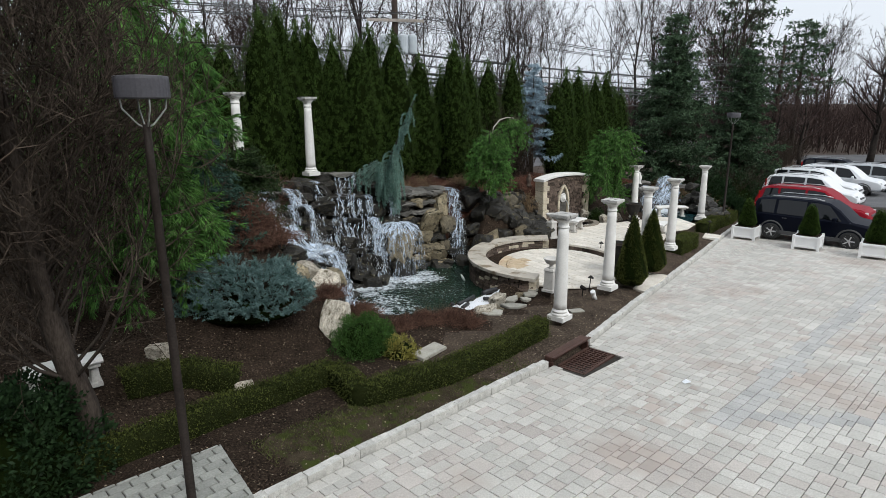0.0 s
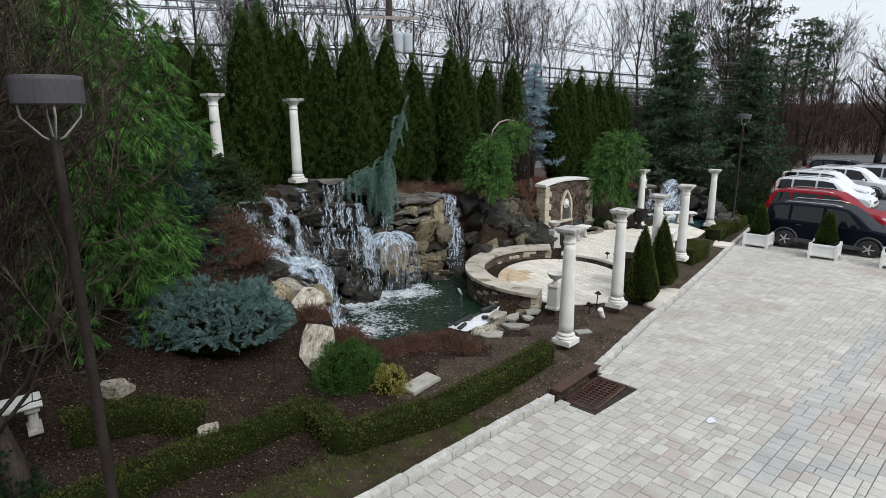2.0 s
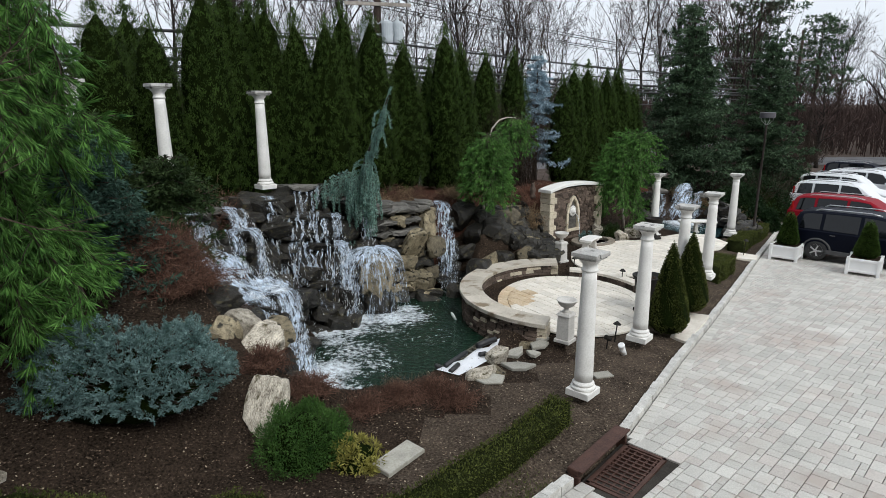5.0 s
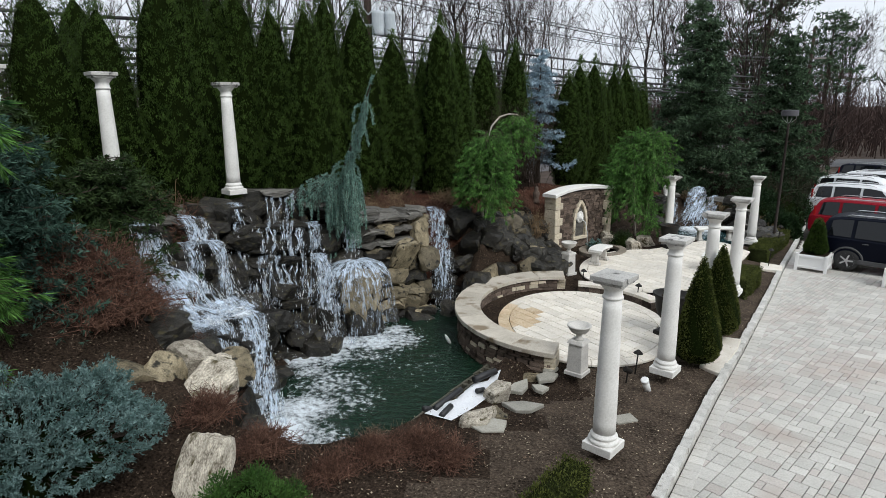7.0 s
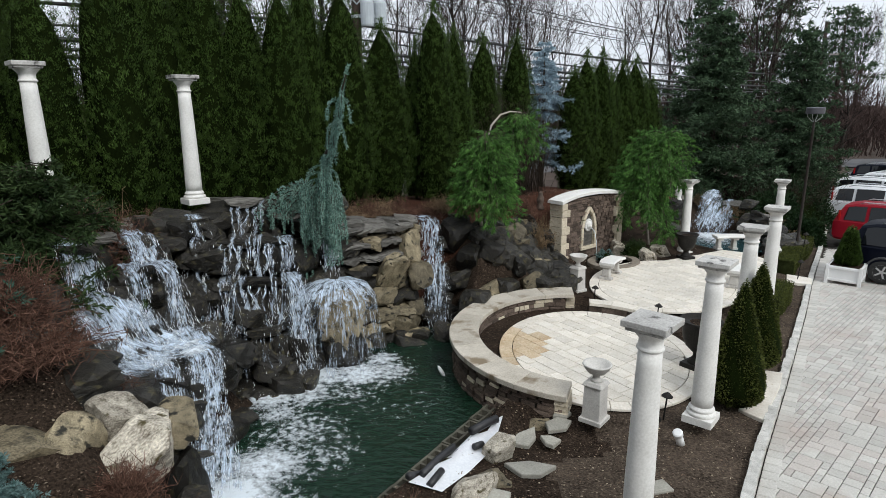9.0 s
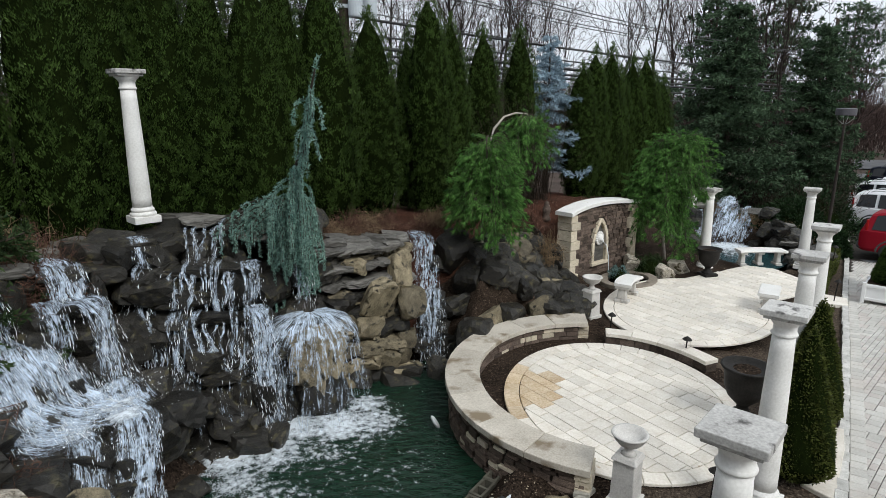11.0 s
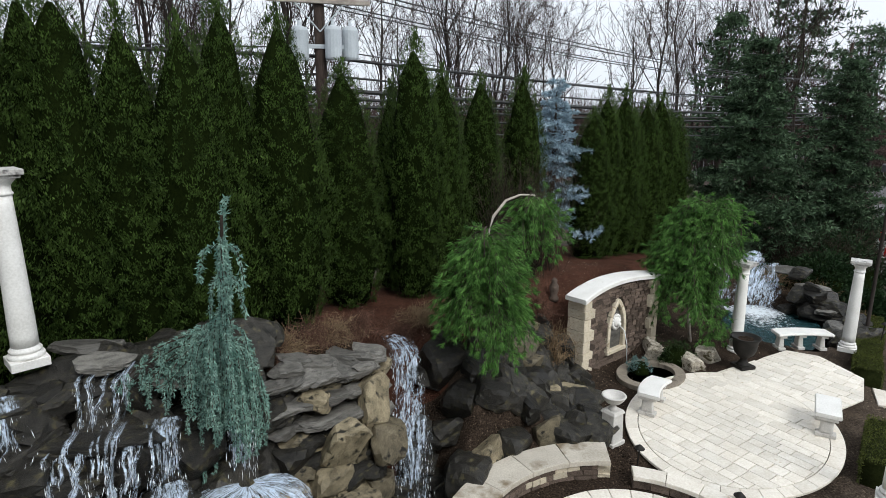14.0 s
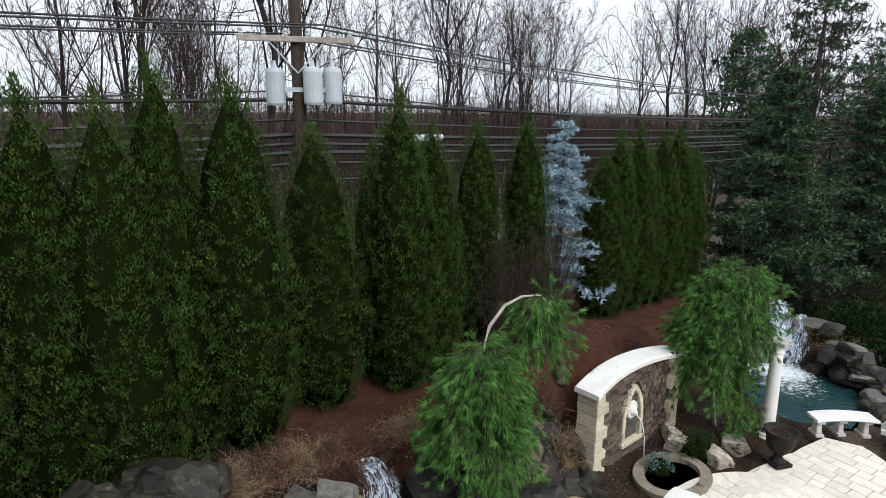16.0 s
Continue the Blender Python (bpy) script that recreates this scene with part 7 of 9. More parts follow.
# ---- loose boulders ----
def boulder(x, y, z, a, b, c, turn, tip, lean, k, label, mat_set=None):
    ob = new("boulder", (mat_set or PALES)[k])
    ob.matrix_basis = set_on(None, x, y, z, a, b, c, turn, tip, lean)
    return tagged(ob, label, "boulder", "boulders")


boulder(-2.14, 10.05, 0.50, 0.36, 0.24, 0.68, 35, -26, 24, 0, "tall pale leaning stone slab beside a green shrub")
boulder(-3.28, 12.15, 0.86, 0.46, 0.36, 0.36, 60, 14, 10, 1, "pale lichen-marked boulder above the pond")
boulder(-2.88, 11.76, 0.66, 0.74, 0.50, 0.46, 62, 26, -20, 2, "pale angular boulder beside the lower fall")
boulder(-3.36, 11.5, 0.86, 0.40, 0.36, 0.5, 10, 12, 14, 3, "mossy boulder on the bank", TANS)
boulder(-2.78, 12.5, 0.62, 0.36, 0.40, 0.30, 20, 3, -3, 0, "flat-topped tan boulder beside the lower fall", TANS)
boulder(-3.9, 11.15, 0.98, 0.80, 0.60, 0.44, 35, 10, 8, 4, "broad mossy brown boulder on the bank", TANS)
boulder(-2.72, 12.35, -0.05, 0.34, 0.3, 0.62, 20, 3, -3, 1, "dark wet boulder under the lower fall", WETS)
boulder(-2.35, 11.9, -0.2, 0.34, 0.3, 0.4, 0, 3, 3, 2, "dark wet boulder at the pond edge", WETS)
boulder(1.12, 13.4, -0.12, 0.42, 0.26, 0.24, 50, 6, 0, 2, "mossy pale rock beside the white liner")
boulder(0.86, 12.35, -0.05, 0.40, 0.28, 0.22, 70, -5, 4, 3, "grey lichen-marked rock beside the white liner")
boulder(-1.35, 11.1, 0.0, 0.45, 0.3, 0.2, 10, 8, 0, 1, "low pale stone at the pond edge")
boulder(-4.55, 7.95, gz(-4.55, 7.95) + 0.05, 0.3, 0.24, 0.2, 10, 0, 0, 2, "small grey stone in the mulch")
boulder(-3.0, 7.6, gz(-3.0, 7.6) + 0.1, 0.2, 0.17, 0.2, 40, 0, 0, 4, "small mossy stone in the mulch")
for x, y, z, a in ((5.0, 23.95, 0.05, 0.35), (5.55, 23.55, 0.02, 0.38), (6.1, 24.0, 0.0, 0.42), (4.9, 24.2, 0.15, 0.3), (2.75, 21.9, -0.05, 0.3), (2.55, 21.3, 0.0, 0.32)):
    boulder(x, y, z, a, a * 0.8, a * 0.9, rng.uniform(0, 360), 8, 8, rng.randrange(5), "pale rough boulder near the fountain wall")
for x, y, z, a in ((1.05, 12.65, -0.12, 0.28), (0.85, 12.95, -0.2, 0.22), (0.7, 12.4, -0.1, 0.2), (1.75, 14.3, -0.3, 0.24)):
    boulder(x, y, z, a, a * 0.75, a * 0.6, rng.uniform(0, 360), 4, 6, rng.randrange(6), "mossy tan stone at the pond edge", TANS)

# ---- flat stones round the pump ----
for k, (x, y, z, r, turn) in enumerate(((2.0, 14.2, -0.16, 0.3, 20), (1.5, 13.85, -0.2, 0.32, 60), (1.5, 12.9, -0.06, 0.34, 10), (1.0, 12.15, 0.02, 0.36, 30), (1.85, 13.75, -0.16, 0.2, 80), (-0.2, 9.5, 0.19, 0.40, 35), (2.1, 14.45, -0.12, 0.2, 0))):
    pts = [(r * (0.75 + 0.3 * math.sin(3 * j + k)) * math.cos(j * 1.257), 0.75 * r * (0.8 + 0.25 * math.cos(2 * j + k)) * math.sin(j * 1.257)) for j in range(5)]
    if k == 5:
        pts, turn = [(-0.34, -0.15), (0.33, -0.17), (0.35, 0.15), (-0.32, 0.17)], 57
    vs, fs = slab_arrays(pts, 0.05, 0.06, 0.012)
    ob = raw("flagstone", vs, fs, FLAGSTONE)
    ob.matrix_basis = pose(x, y, max(gz(x, y), z - 0.05) + 0.0, 2, -2, turn)
    tagged(ob, "flat grey-green flagstone lying on the mulch", "flagstone", "loose flagstones")

# ---- block edge of the pond, liner and pump ----
block_edge = thing("block_edging", "row of weathered hollow concrete blocks edging the pond", "edging")
bm = bmesh.new()
box(bm, 0.38, 0.035, 0.18, 0, 0.078, 0), box(bm, 0.38, 0.035, 0.18, 0, -0.078, 0)
for s in (-1, 0, 1):
    box(bm, 0.035, 0.124, 0.18, 0.172 * s, 0, 0)
block_me = bpy.data.meshes.new("concrete_block")
bm.to_mesh(block_me)
bm.free()
block_me.materials.append(BLOCK)
for k in range(9):
    p = k / 8
    shared("concrete_block", block_me, pose(-0.45 + 1.5 * p, 12.35 + 2.75 * p, -0.58 + 0.01 * (k % 2), rng.uniform(-3, 3), 0, 61 + rng.uniform(-3, 3)), block_edge)
liner_ring = [(0.05, 12.3), (0.45, 12.25), (0.75, 12.75), (1.05, 13.5), (1.2, 14.2), (0.95, 14.35), (0.7, 13.8), (0.35, 13.1)]
vs, fs = [], []
for s in (1.0, 0.6, 0.25):
    cx, cy = 0.68, 13.2
    for x, y in liner_ring:
        qx3, qy3 = cx + (x - cx) * s, cy + (y - cy) * s
        vs.append((qx3, qy3, max(gz(qx3, qy3), -0.42) + 0.02 + 0.02 * noise.noise(Vector((qx3 * 6, qy3 * 6, 0)))))
m = len(liner_ring)
for a in (0, m):
    fs += [(a + i, a + (i + 1) % m, a + m + (i + 1) % m, a + m + i) for i in range(m)]
fs.append(tuple(range(2 * m, 3 * m)))
tagged(raw("pond_liner", vs, fs, LINER, smooth=True), "white sheet of pond liner with crumpled edges", "liner")
for k, pts in enumerate(([(0.75, 13.6), (0.95, 13.85), (1.1, 14.0)], [(0.2, 12.45), (0.35, 12.9), (0.55, 13.1)], [(0.05, 12.35), (0.15, 12.8), (0.3, 13.15)], [(0.9, 13.45), (0.8, 13.3)], [(0.3, 12.3), (0.42, 12.6)])):
    hose = thing("pump_hose", "black rubber pump hose lying on the liner", "hose", group="pump hoses")
    line = [(x, y, -0.36 + 0.02 * j + max(0, gz(x, y) + 0.42)) for j, (x, y) in enumerate(pts)]
    part("hose", tube(bmesh.new(), line, 0.045 if k else 0.06, 10), HOSE, hose, smooth=True)
skimmer = thing("pond_float", "small white oval float against the basin wall", "float", pose(0.12, 16.35, -0.42, 0, 60, 0))
bm = bmesh.new()
bmesh.ops.create_uvsphere(bm, u_segments=12, v_segments=8, radius=0.07, matrix=Matrix.Diagonal((1.9, 0.7, 0.5, 1)))
part("shell", bm, WHITE_PAINT, skimmer, smooth=True)


# ---- bare twiggy shrubs ----
def twig_clump(name, label, x, y, r, high, n, seed, mat, arch=0.6, category="shrub", parts=4, group="", thick=0.006):
    """A clump of fine arching twigs, leafless or dry."""
    g = np.random.default_rng(seed)
    at = thing(name, label, category, pose(x, y, gz(x, y) - 0.03), group)
    h = Heap()
    a = g.uniform(0, 2 * np.pi, n)
    lean = g.uniform(0.1, 1.0, n)
    p = np.stack([g.normal(0, r * 0.2, n), g.normal(0, r * 0.2, n), np.zeros(n)], 1)
    d = np.stack([np.cos(a) * lean * r, np.sin(a) * lean * r, high * g.uniform(0.6, 1.1, n)], 1)
    for k in range(parts):
        s0, s1 = k / parts, (k + 1) / parts
        f = lambda s: p + d * np.array([1, 1, 0]) * (s ** 1.2) + np.array([0, 0, 1.0]) * (d[:, 2:] * (s - arch * s * s * lean[:, None]))  # noqa: E731
        h.sticks(f(s0), f(s1), thick * (1 - 0.6 * s0), thick * (1 - 0.6 * s1))
        if k:
            q = f(s1)
            h.sticks(q, q + g.normal(0, 0.09, q.shape) + np.array([0, 0, 0.03]), thick / 2, thick / 4)
            h.sticks(q, q + g.normal(0, 0.09, q.shape), thick / 2, thick / 4)
    h.part("twig_growth", mat, at, kind="stuff")
    return at


for k, (x, y, r, hgt) in enumerate(((-4.1, 12.1, 0.75, 0.5), (-4.6, 12.3, 0.8, 0.55), (-3.85, 12.5, 0.55, 0.4), (-4.3, 11.75, 0.6, 0.4), (-5.1, 12.3, 0.8, 0.6), (-4.9, 12.5, 0.8, 0.75), (-5.5, 12.4, 0.8, 0.8), (-2.5, 11.0, 0.4, 0.3), (-1.75, 10.75, 0.4, 0.24))):
    twig_clump("barberry", "leafless red-brown barberry spilling over the bank", x, y, r, hgt, 240, 200 + k, RED_TWIG, thick=0.008, group="barberries")
for k, (x, y, r, hgt) in enumerate(((-0.45, 11.15, 0.5, 0.40), (0.1, 11.45, 0.45, 0.42), (0.45, 11.2, 0.45, 0.42), (-0.95, 10.75, 0.4, 0.30))):
    twig_clump("cotoneaster", "low dark red leafless shrub at the pond edge", x, y, r * 0.9, hgt * 0.62, 240, 220 + k, RED_TWIG, group="low bare shrubs")
for k, (x, y, r, hgt, mat) in enumerate(((-5.3, 15.15, 0.9, 1.3, RED_TWIG), (-5.05, 15.4, 0.8, 1.05, RED_TWIG), (-5.55, 15.3, 0.9, 1.25, STRAW), (-6.1, 16.4, 0.8, 1.0, RED_TWIG), (-5.0, 16.35, 0.6, 0.9, RED_TWIG), (-3.3, 18.6, 0.6, 0.5, RED_TWIG), (-2.2, 19.3, 0.6, 0.45, STRAW), (-1.6, 19.9, 0.6, 0.5, STRAW), (-0.9, 20.3, 0.6, 0.45, RED_TWIG),
                                         (-3.9, 18.3, 0.5, 0.5, STRAW), (-2.9, 18.95, 0.6, 0.6, RED_TWIG), (-2.55, 19.0, 0.6, 0.55, RED_TWIG), (-1.9, 19.6, 0.6, 0.6, RED_TWIG), (-1.25, 20.1, 0.6, 0.55, RED_TWIG), (-4.4, 18.0, 0.5, 0.5, RED_TWIG), (-0.5, 20.7, 0.5, 0.5, RED_TWIG), (-0.2, 20.9, 0.5, 0.4, STRAW), (2.0, 22.9, 0.6, 0.9, RED_TWIG), (2.4, 22.2, 0.5, 1.0, STRAW), (11.0, 31.3, 0.8, 0.8, STRAW), (10.0, 32.0, 0.7, 0.8, STRAW), (11.8, 30.2, 0.8, 0.9, STRAW), (12.2, 28.6, 0.6, 0.6, STRAW))):
    twig_clump("ornamental_grass", "dry tan and russet stems of a cut-back clump", x, y, r, hgt, 130, 240 + k, mat, 0.7, group="dry clumps")
for k, (x, y, r, hgt) in enumerate(((-5.25, 14.75, 0.6, 1.0), (-4.98, 15.05, 0.5, 0.8), (-5.0, 14.7, 0.45, 0.7))):
    twig_clump("bare_shrub", "rounded leafless russet shrub at the foot of a column", x, y, r, hgt, 420, 290 + k, RED_TWIG, 0.5, thick=0.009, group="russet shrubs")
for k, (x, y) in enumerate(((1.9, 24.9), (2.4, 25.6), (1.4, 24.4))):
    twig_clump("bare_shrub", "tall upright leafless shrub before the evergreen row", x, y, 0.95, 2.9, 120, 260 + k, TWIG, 0.15, parts=7, group="tall bare shrubs")
for k, (x, y, r, hgt) in enumerate(((15.0, 33.5, 1.6, 2.4), (13.6, 32.6, 1.4, 2.2), (17.2, 38.0, 1.8, 2.6), (12.0, 33.0, 1.3, 2.2), (17.6, 39.5, 1.5, 2.6), (18.9, 41.6, 1.8, 3.2), (20.0, 44.5, 1.8, 3.0),
                                     (21.8, 47.0, 1.8, 2.8), (23.5, 49.5, 2.0, 3.2), (25.5, 52.5, 2.0, 3.0), (16.4, 42.0, 1.8, 3.4), (18.2, 46.0, 2.0, 3.6), (28.0, 57.0, 2.2, 3.2), (31.5, 62.0, 2.4, 3.0))):
    twig_clump("bare_shrub", "grey leafless shrub in the far border", x, y, r, hgt, 170, 270 + k, TWIG, 0.3, parts=5, thick=0.012, group="far bare shrubs")

# ---- bare trees ----
def bare_tree_heaps(seed, high, trunk_r, limbs=13, boughs=6, twigs=5, spread=0.55, fork=0.3, up=0.7, twig_len=0.16, twig_r=0.006, stout=0.42, reach=1.0):
    """Trunk, limbs, boughs and twigs of a leafless tree."""
    g = np.random.default_rng(seed)
    wood, fine = Heap(), Heap()
    n = 9
    line = np.zeros((n, 3))
    line[:, 2] = np.linspace(0, high, n)
    line[1:, :2] = np.cumsum(g.normal(0, high * 0.012, (n - 1, 2)), 0)
    radii = [trunk_r * (1 - 0.93 * k / (n - 1)) + 0.004 for k in range(n)]
    wood.add(*tube_arrays(line, radii, 7))

    def grow(t, length, ratio, roots_dir, base, r0, heap, seg, wig, lift):
        """Children at points base along directions, in seg pieces; returns their points."""
        m = len(base)
        d = roots_dir / np.linalg.norm(roots_dir, axis=1, keepdims=True)
        pts = [base]
        for s in range(seg):
            d = d + g.normal(0, wig, d.shape) + np.array([0, 0, lift])
            d /= np.linalg.norm(d, axis=1, keepdims=True)
            pts.append(pts[-1] + d * (length / seg)[:, None])
            heap.sticks(pts[-2], pts[-1], r0 * (1 - s / seg * 0.7), r0 * (1 - (s + 1) / seg * 0.7))
        return np.stack(pts, 1), d

    t = fork + (0.97 - fork) * np.sort(g.uniform(0, 1, limbs))
    base = np.stack([np.interp(t * high, line[:, 2], line[:, k]) for k in range(3)], 1)
    a = g.uniform(0, 2 * np.pi, limbs)
    d = np.stack([np.cos(a) * spread, np.sin(a) * spread, up + 0 * a], 1)
    length = high * (0.20 + 0.42 * (1 - t)) * g.uniform(0.8, 1.15, limbs) * reach
    r = trunk_r * stout * (1.15 - t)
    lp, _ = grow(t, length, 1, d, base, r, wood, 5, 0.14, 0.10)

    def children(parents, plen, count, scale, rad, heap, seg, lift):
        m = len(parents)
        k = g.uniform(0.25, 1.0, (m, count)) * (parents.shape[1] - 1)
        i = np.minimum(k.astype(int), parents.shape[1] - 2)
        f = (k - i)[..., None]
        rows = np.arange(m)[:, None]
        p = parents[rows, i] * (1 - f) + parents[rows, i + 1] * f
        along_way = parents[rows, i + 1] - parents[rows, i]
        along_way /= np.linalg.norm(along_way, axis=-1, keepdims=True) + 1e-9
        d = along_way * 0.8 + g.normal(0, 0.55, p.shape) + np.array([0, 0, 0.25])
        ln = np.repeat(plen, count).reshape(m, count) * scale * g.uniform(0.6, 1.2, (m, count))
        rr = np.broadcast_to(rad, (m,))[:, None] * np.ones((1, count))
        out, _ = grow(None, ln.ravel(), 1, d.reshape(-1, 3), p.reshape(-1, 3), rr.ravel(), heap, seg, 0.16, lift)
        return out, ln.ravel()

    bp, bl = children(lp, length, boughs, 0.45, r * 0.4, fine, 4, 0.08)
    tp, tl = children(bp, bl, twigs, 0.45, twig_r, fine, 2 if twig_len else 1, 0.06)
    if twig_len:
        children(tp, tl, 2, 0.5, twig_r * 0.6, fine, 1, 0.03)
    return wood, fine


def bare_tree(label, seed, high, trunk_r, wood_mat, twig_mat, group, **shape):
    wood, fine = bare_tree_heaps(seed, high, trunk_r, **shape)
    at = thing("bare_tree", label, "tree", group=group)
    wood.part("trunk", wood_mat, at, smooth=True)
    fine.part("branch_work", twig_mat, at, kind="stuff")
    return at


left_tree = bare_tree("dense leafless upright tree with a fluted trunk by the paving", 301, 6.6, 0.17, BARK, TWIG, "", limbs=100, boughs=11, twigs=8, spread=0.66, fork=0.16, up=0.72, twig_r=0.0065, stout=0.17, reach=0.8)
left_tree.matrix_basis = pose(-4.22, 5.75, 0.15)
second = bare_tree("dense leafless upright tree at the edge of the drive", 302, 6.2, 0.15, BARK, TWIG, "", limbs=44, boughs=9, twigs=6, spread=0.5, fork=0.2, up=0.8, twig_r=0.006, stout=0.2)
second.matrix_basis = pose(-5.9, 4.3, 0.1)

WOODS = [bare_tree("tall leafless woodland tree with grey-brown bark", 310 + k, h, r, FAR_BARK, FAR_TWIG, "woodland trees", limbs=l, boughs=6, twigs=4, spread=s, fork=f, up=0.85, twig_len=0, twig_r=0.017)
         for k, (h, r, l, s, f) in enumerate(((16, 0.165, 15, 0.45, 0.32), (18, 0.21, 15, 0.38, 0.4), (14, 0.14, 15, 0.55, 0.25), (17, 0.165, 13, 0.35, 0.45), (13, 0.13, 16, 0.7, 0.2)))]
g = random.Random(44)
first = set()
spots = []
for k in range(88):
    u, v = 20.5 + 55 * g.random() ** 1.5, -24 + 92 * g.random()
    spots.append((ORIGIN[0] - 0.8 * u + 0.6 * v, ORIGIN[1] + 0.6 * u + 0.8 * v))
spots += [(20, 49), (42, 78), (52, 78), (30, 78), (60, 80), (17, 56), (25, 72), (20, 53), (44, 84), (34, 84), (23, 60), (19, 62), (38, 80), (48, 88), (26, 84), (33, 92)]
for k, (x, y) in enumerate(spots):
    kind = (4 if k % 3 else 2) if k >= 88 else g.randrange(5)
    m = pose(x, y, -0.5 if k < 88 else -1.1, g.uniform(-3, 3), g.uniform(-3, 3), g.uniform(0, 360)) @ Matrix.Scale(g.uniform(0.8, 1.2), 4)
    if kind in first:
        copy_thing(WOODS[kind], m)
    else:
        first.add(kind)
        WOODS[kind].matrix_basis = m

RUST_TREES = [bare_tree("wide leafless russet-twigged tree beyond the car park", 330 + k, h, r, FAR_BARK, RUSSET, "russet trees", limbs=l, boughs=7, twigs=6, spread=0.75, fork=0.2, up=0.6, twig_len=0, twig_r=0.016)
              for k, (h, r, l) in enumerate(((9.5, 0.30, 20), (7.5, 0.2, 20)))]
for k, (x, y, size) in enumerate(((36.0, 57.5, 1.1), (29.5, 57.0, 0.95), (44.0, 57.0, 1.05), (26.0, 54.5, 0.85), (32.5, 71.0, 1.0), (24.0, 57.5, 0.9), (47.0, 72.0, 1.2), (38.0, 73.5, 1.1), (28.0, 72.0, 1.1), (55.0, 74.0, 1.3))):
    m = pose(x, y, -1.05, 0, 0, 70 * k) @ Matrix.Scale(size, 4)
    if k < 2:
        RUST_TREES[k].matrix_basis = m
    else:
        copy_thing(RUST_TREES[k % 2], m)

# brush under the wood, and the far tree line
g2 = np.random.default_rng(55)
brush = Heap()
n = 6800
u, v = 21 + 60 * g2.uniform(0, 1, n) ** 1.1, g2.uniform(-32, 95, n)
p = np.stack([ORIGIN[0] - 0.8 * u + 0.6 * v, ORIGIN[1] + 0.6 * u + 0.8 * v, np.full(n, -0.5)], 1)
top = p + np.stack([g2.normal(0, 0.7, n), g2.normal(0, 0.7, n), g2.uniform(1.5, 5.0, n) + 5.5 * g2.uniform(0, 1, n) ** 2.5], 1)
brush.sticks(p, top, 0.03, 0.010)
for _ in range(3):
    k = g2.uniform(0.35, 0.95, (n, 1))
    q = p + (top - p) * k
    brush.sticks(q, q + np.stack([g2.normal(0, 0.6, n), g2.normal(0, 0.6, n), g2.uniform(0.2, 1.3, n)], 1), 0.010, 0.004)
tagged(brush.part("brushwood", FAR_TWIG, None), "tangled brown leafless brush under the far trees", "brush", kind="stuff")
copse = Heap()
n = 4800
u, v = 40 + 62 * g2.uniform(0, 1, n), g2.uniform(-60, 120, n)
p = np.stack([ORIGIN[0] - 0.8 * u + 0.6 * v, ORIGIN[1] + 0.6 * u + 0.8 * v, np.full(n, -0.5)], 1)
tall = g2.uniform(4.5, 8.0, n) + 3.2 * g2.uniform(0, 1, n) ** 2 + 0.9 * np.sin(v * 0.21) + 0.7 * np.sin(v * 0.53 + 1)
top = p + np.stack([g2.normal(0, 0.5, n), g2.normal(0, 0.5, n), tall], 1)
copse.sticks(p, top, 0.055, 0.012)
for _ in range(8):
    k = g2.uniform(0.35, 0.99, (n, 1))
    q = p + (top - p) * k
    copse.sticks(q, q + np.stack([g2.normal(0, 0.8, n), g2.normal(0, 0.8, n), g2.uniform(0.4, 1.9, n)], 1), 0.022, 0.008)
tagged(copse.part("copse", RUSSET, None), "far brown leafless saplings closing the wood", "brush", kind="stuff")
far_brush = Heap()
n = 4200
p = np.stack([g2.uniform(10, 130, n), g2.uniform(69, 115, n), np.full(n, -1.1)], 1)
top = p + np.stack([g2.normal(0, 1.0, n), g2.normal(0, 1.0, n), g2.uniform(2.5, 8.5, n)], 1)
far_brush.sticks(p, top, 0.05, 0.015)
for _ in range(4):
    k = g2.uniform(0.25, 0.95, (n, 1))
    q = p + (top - p) * k
    far_brush.sticks(q, q + np.stack([g2.normal(0, 1.2, n), g2.normal(0, 1.2, n), g2.uniform(0.3, 2.2, n)], 1), 0.024, 0.008)
tagged(far_brush.part("thicket", RUSSET, None), "dense brown leafless thicket beyond the road", "brush", kind="stuff")
ridge_v, ridge_f = [], []
for k in range(181):
    a = radians(-120 + 240 * k / 180)
    r = 170 + 20 * math.sin(3 * a)
    x, y = r * math.sin(a), 20 + r * math.cos(a)
    hgt = 2.5 + 2 * noise.noise(Vector((k * 0.13, 0, 0))) + 3 * noise.noise(Vector((k * 0.9, 3, 0)))
    ridge_v += [(x, y, -6), (x, y, hgt * 0.6), (x * 1.06, y * 1.06, hgt)]
for k in range(180):
    a = 3 * k
    ridge_f += [(a, a + 3, a + 4, a + 1), (a + 1, a + 4, a + 5, a + 2)]
tagged(raw("backdrop", ridge_v, ridge_f, FAR_TWIG, smooth=True), "hazy brown distant tree line", "backdrop", kind="structure")

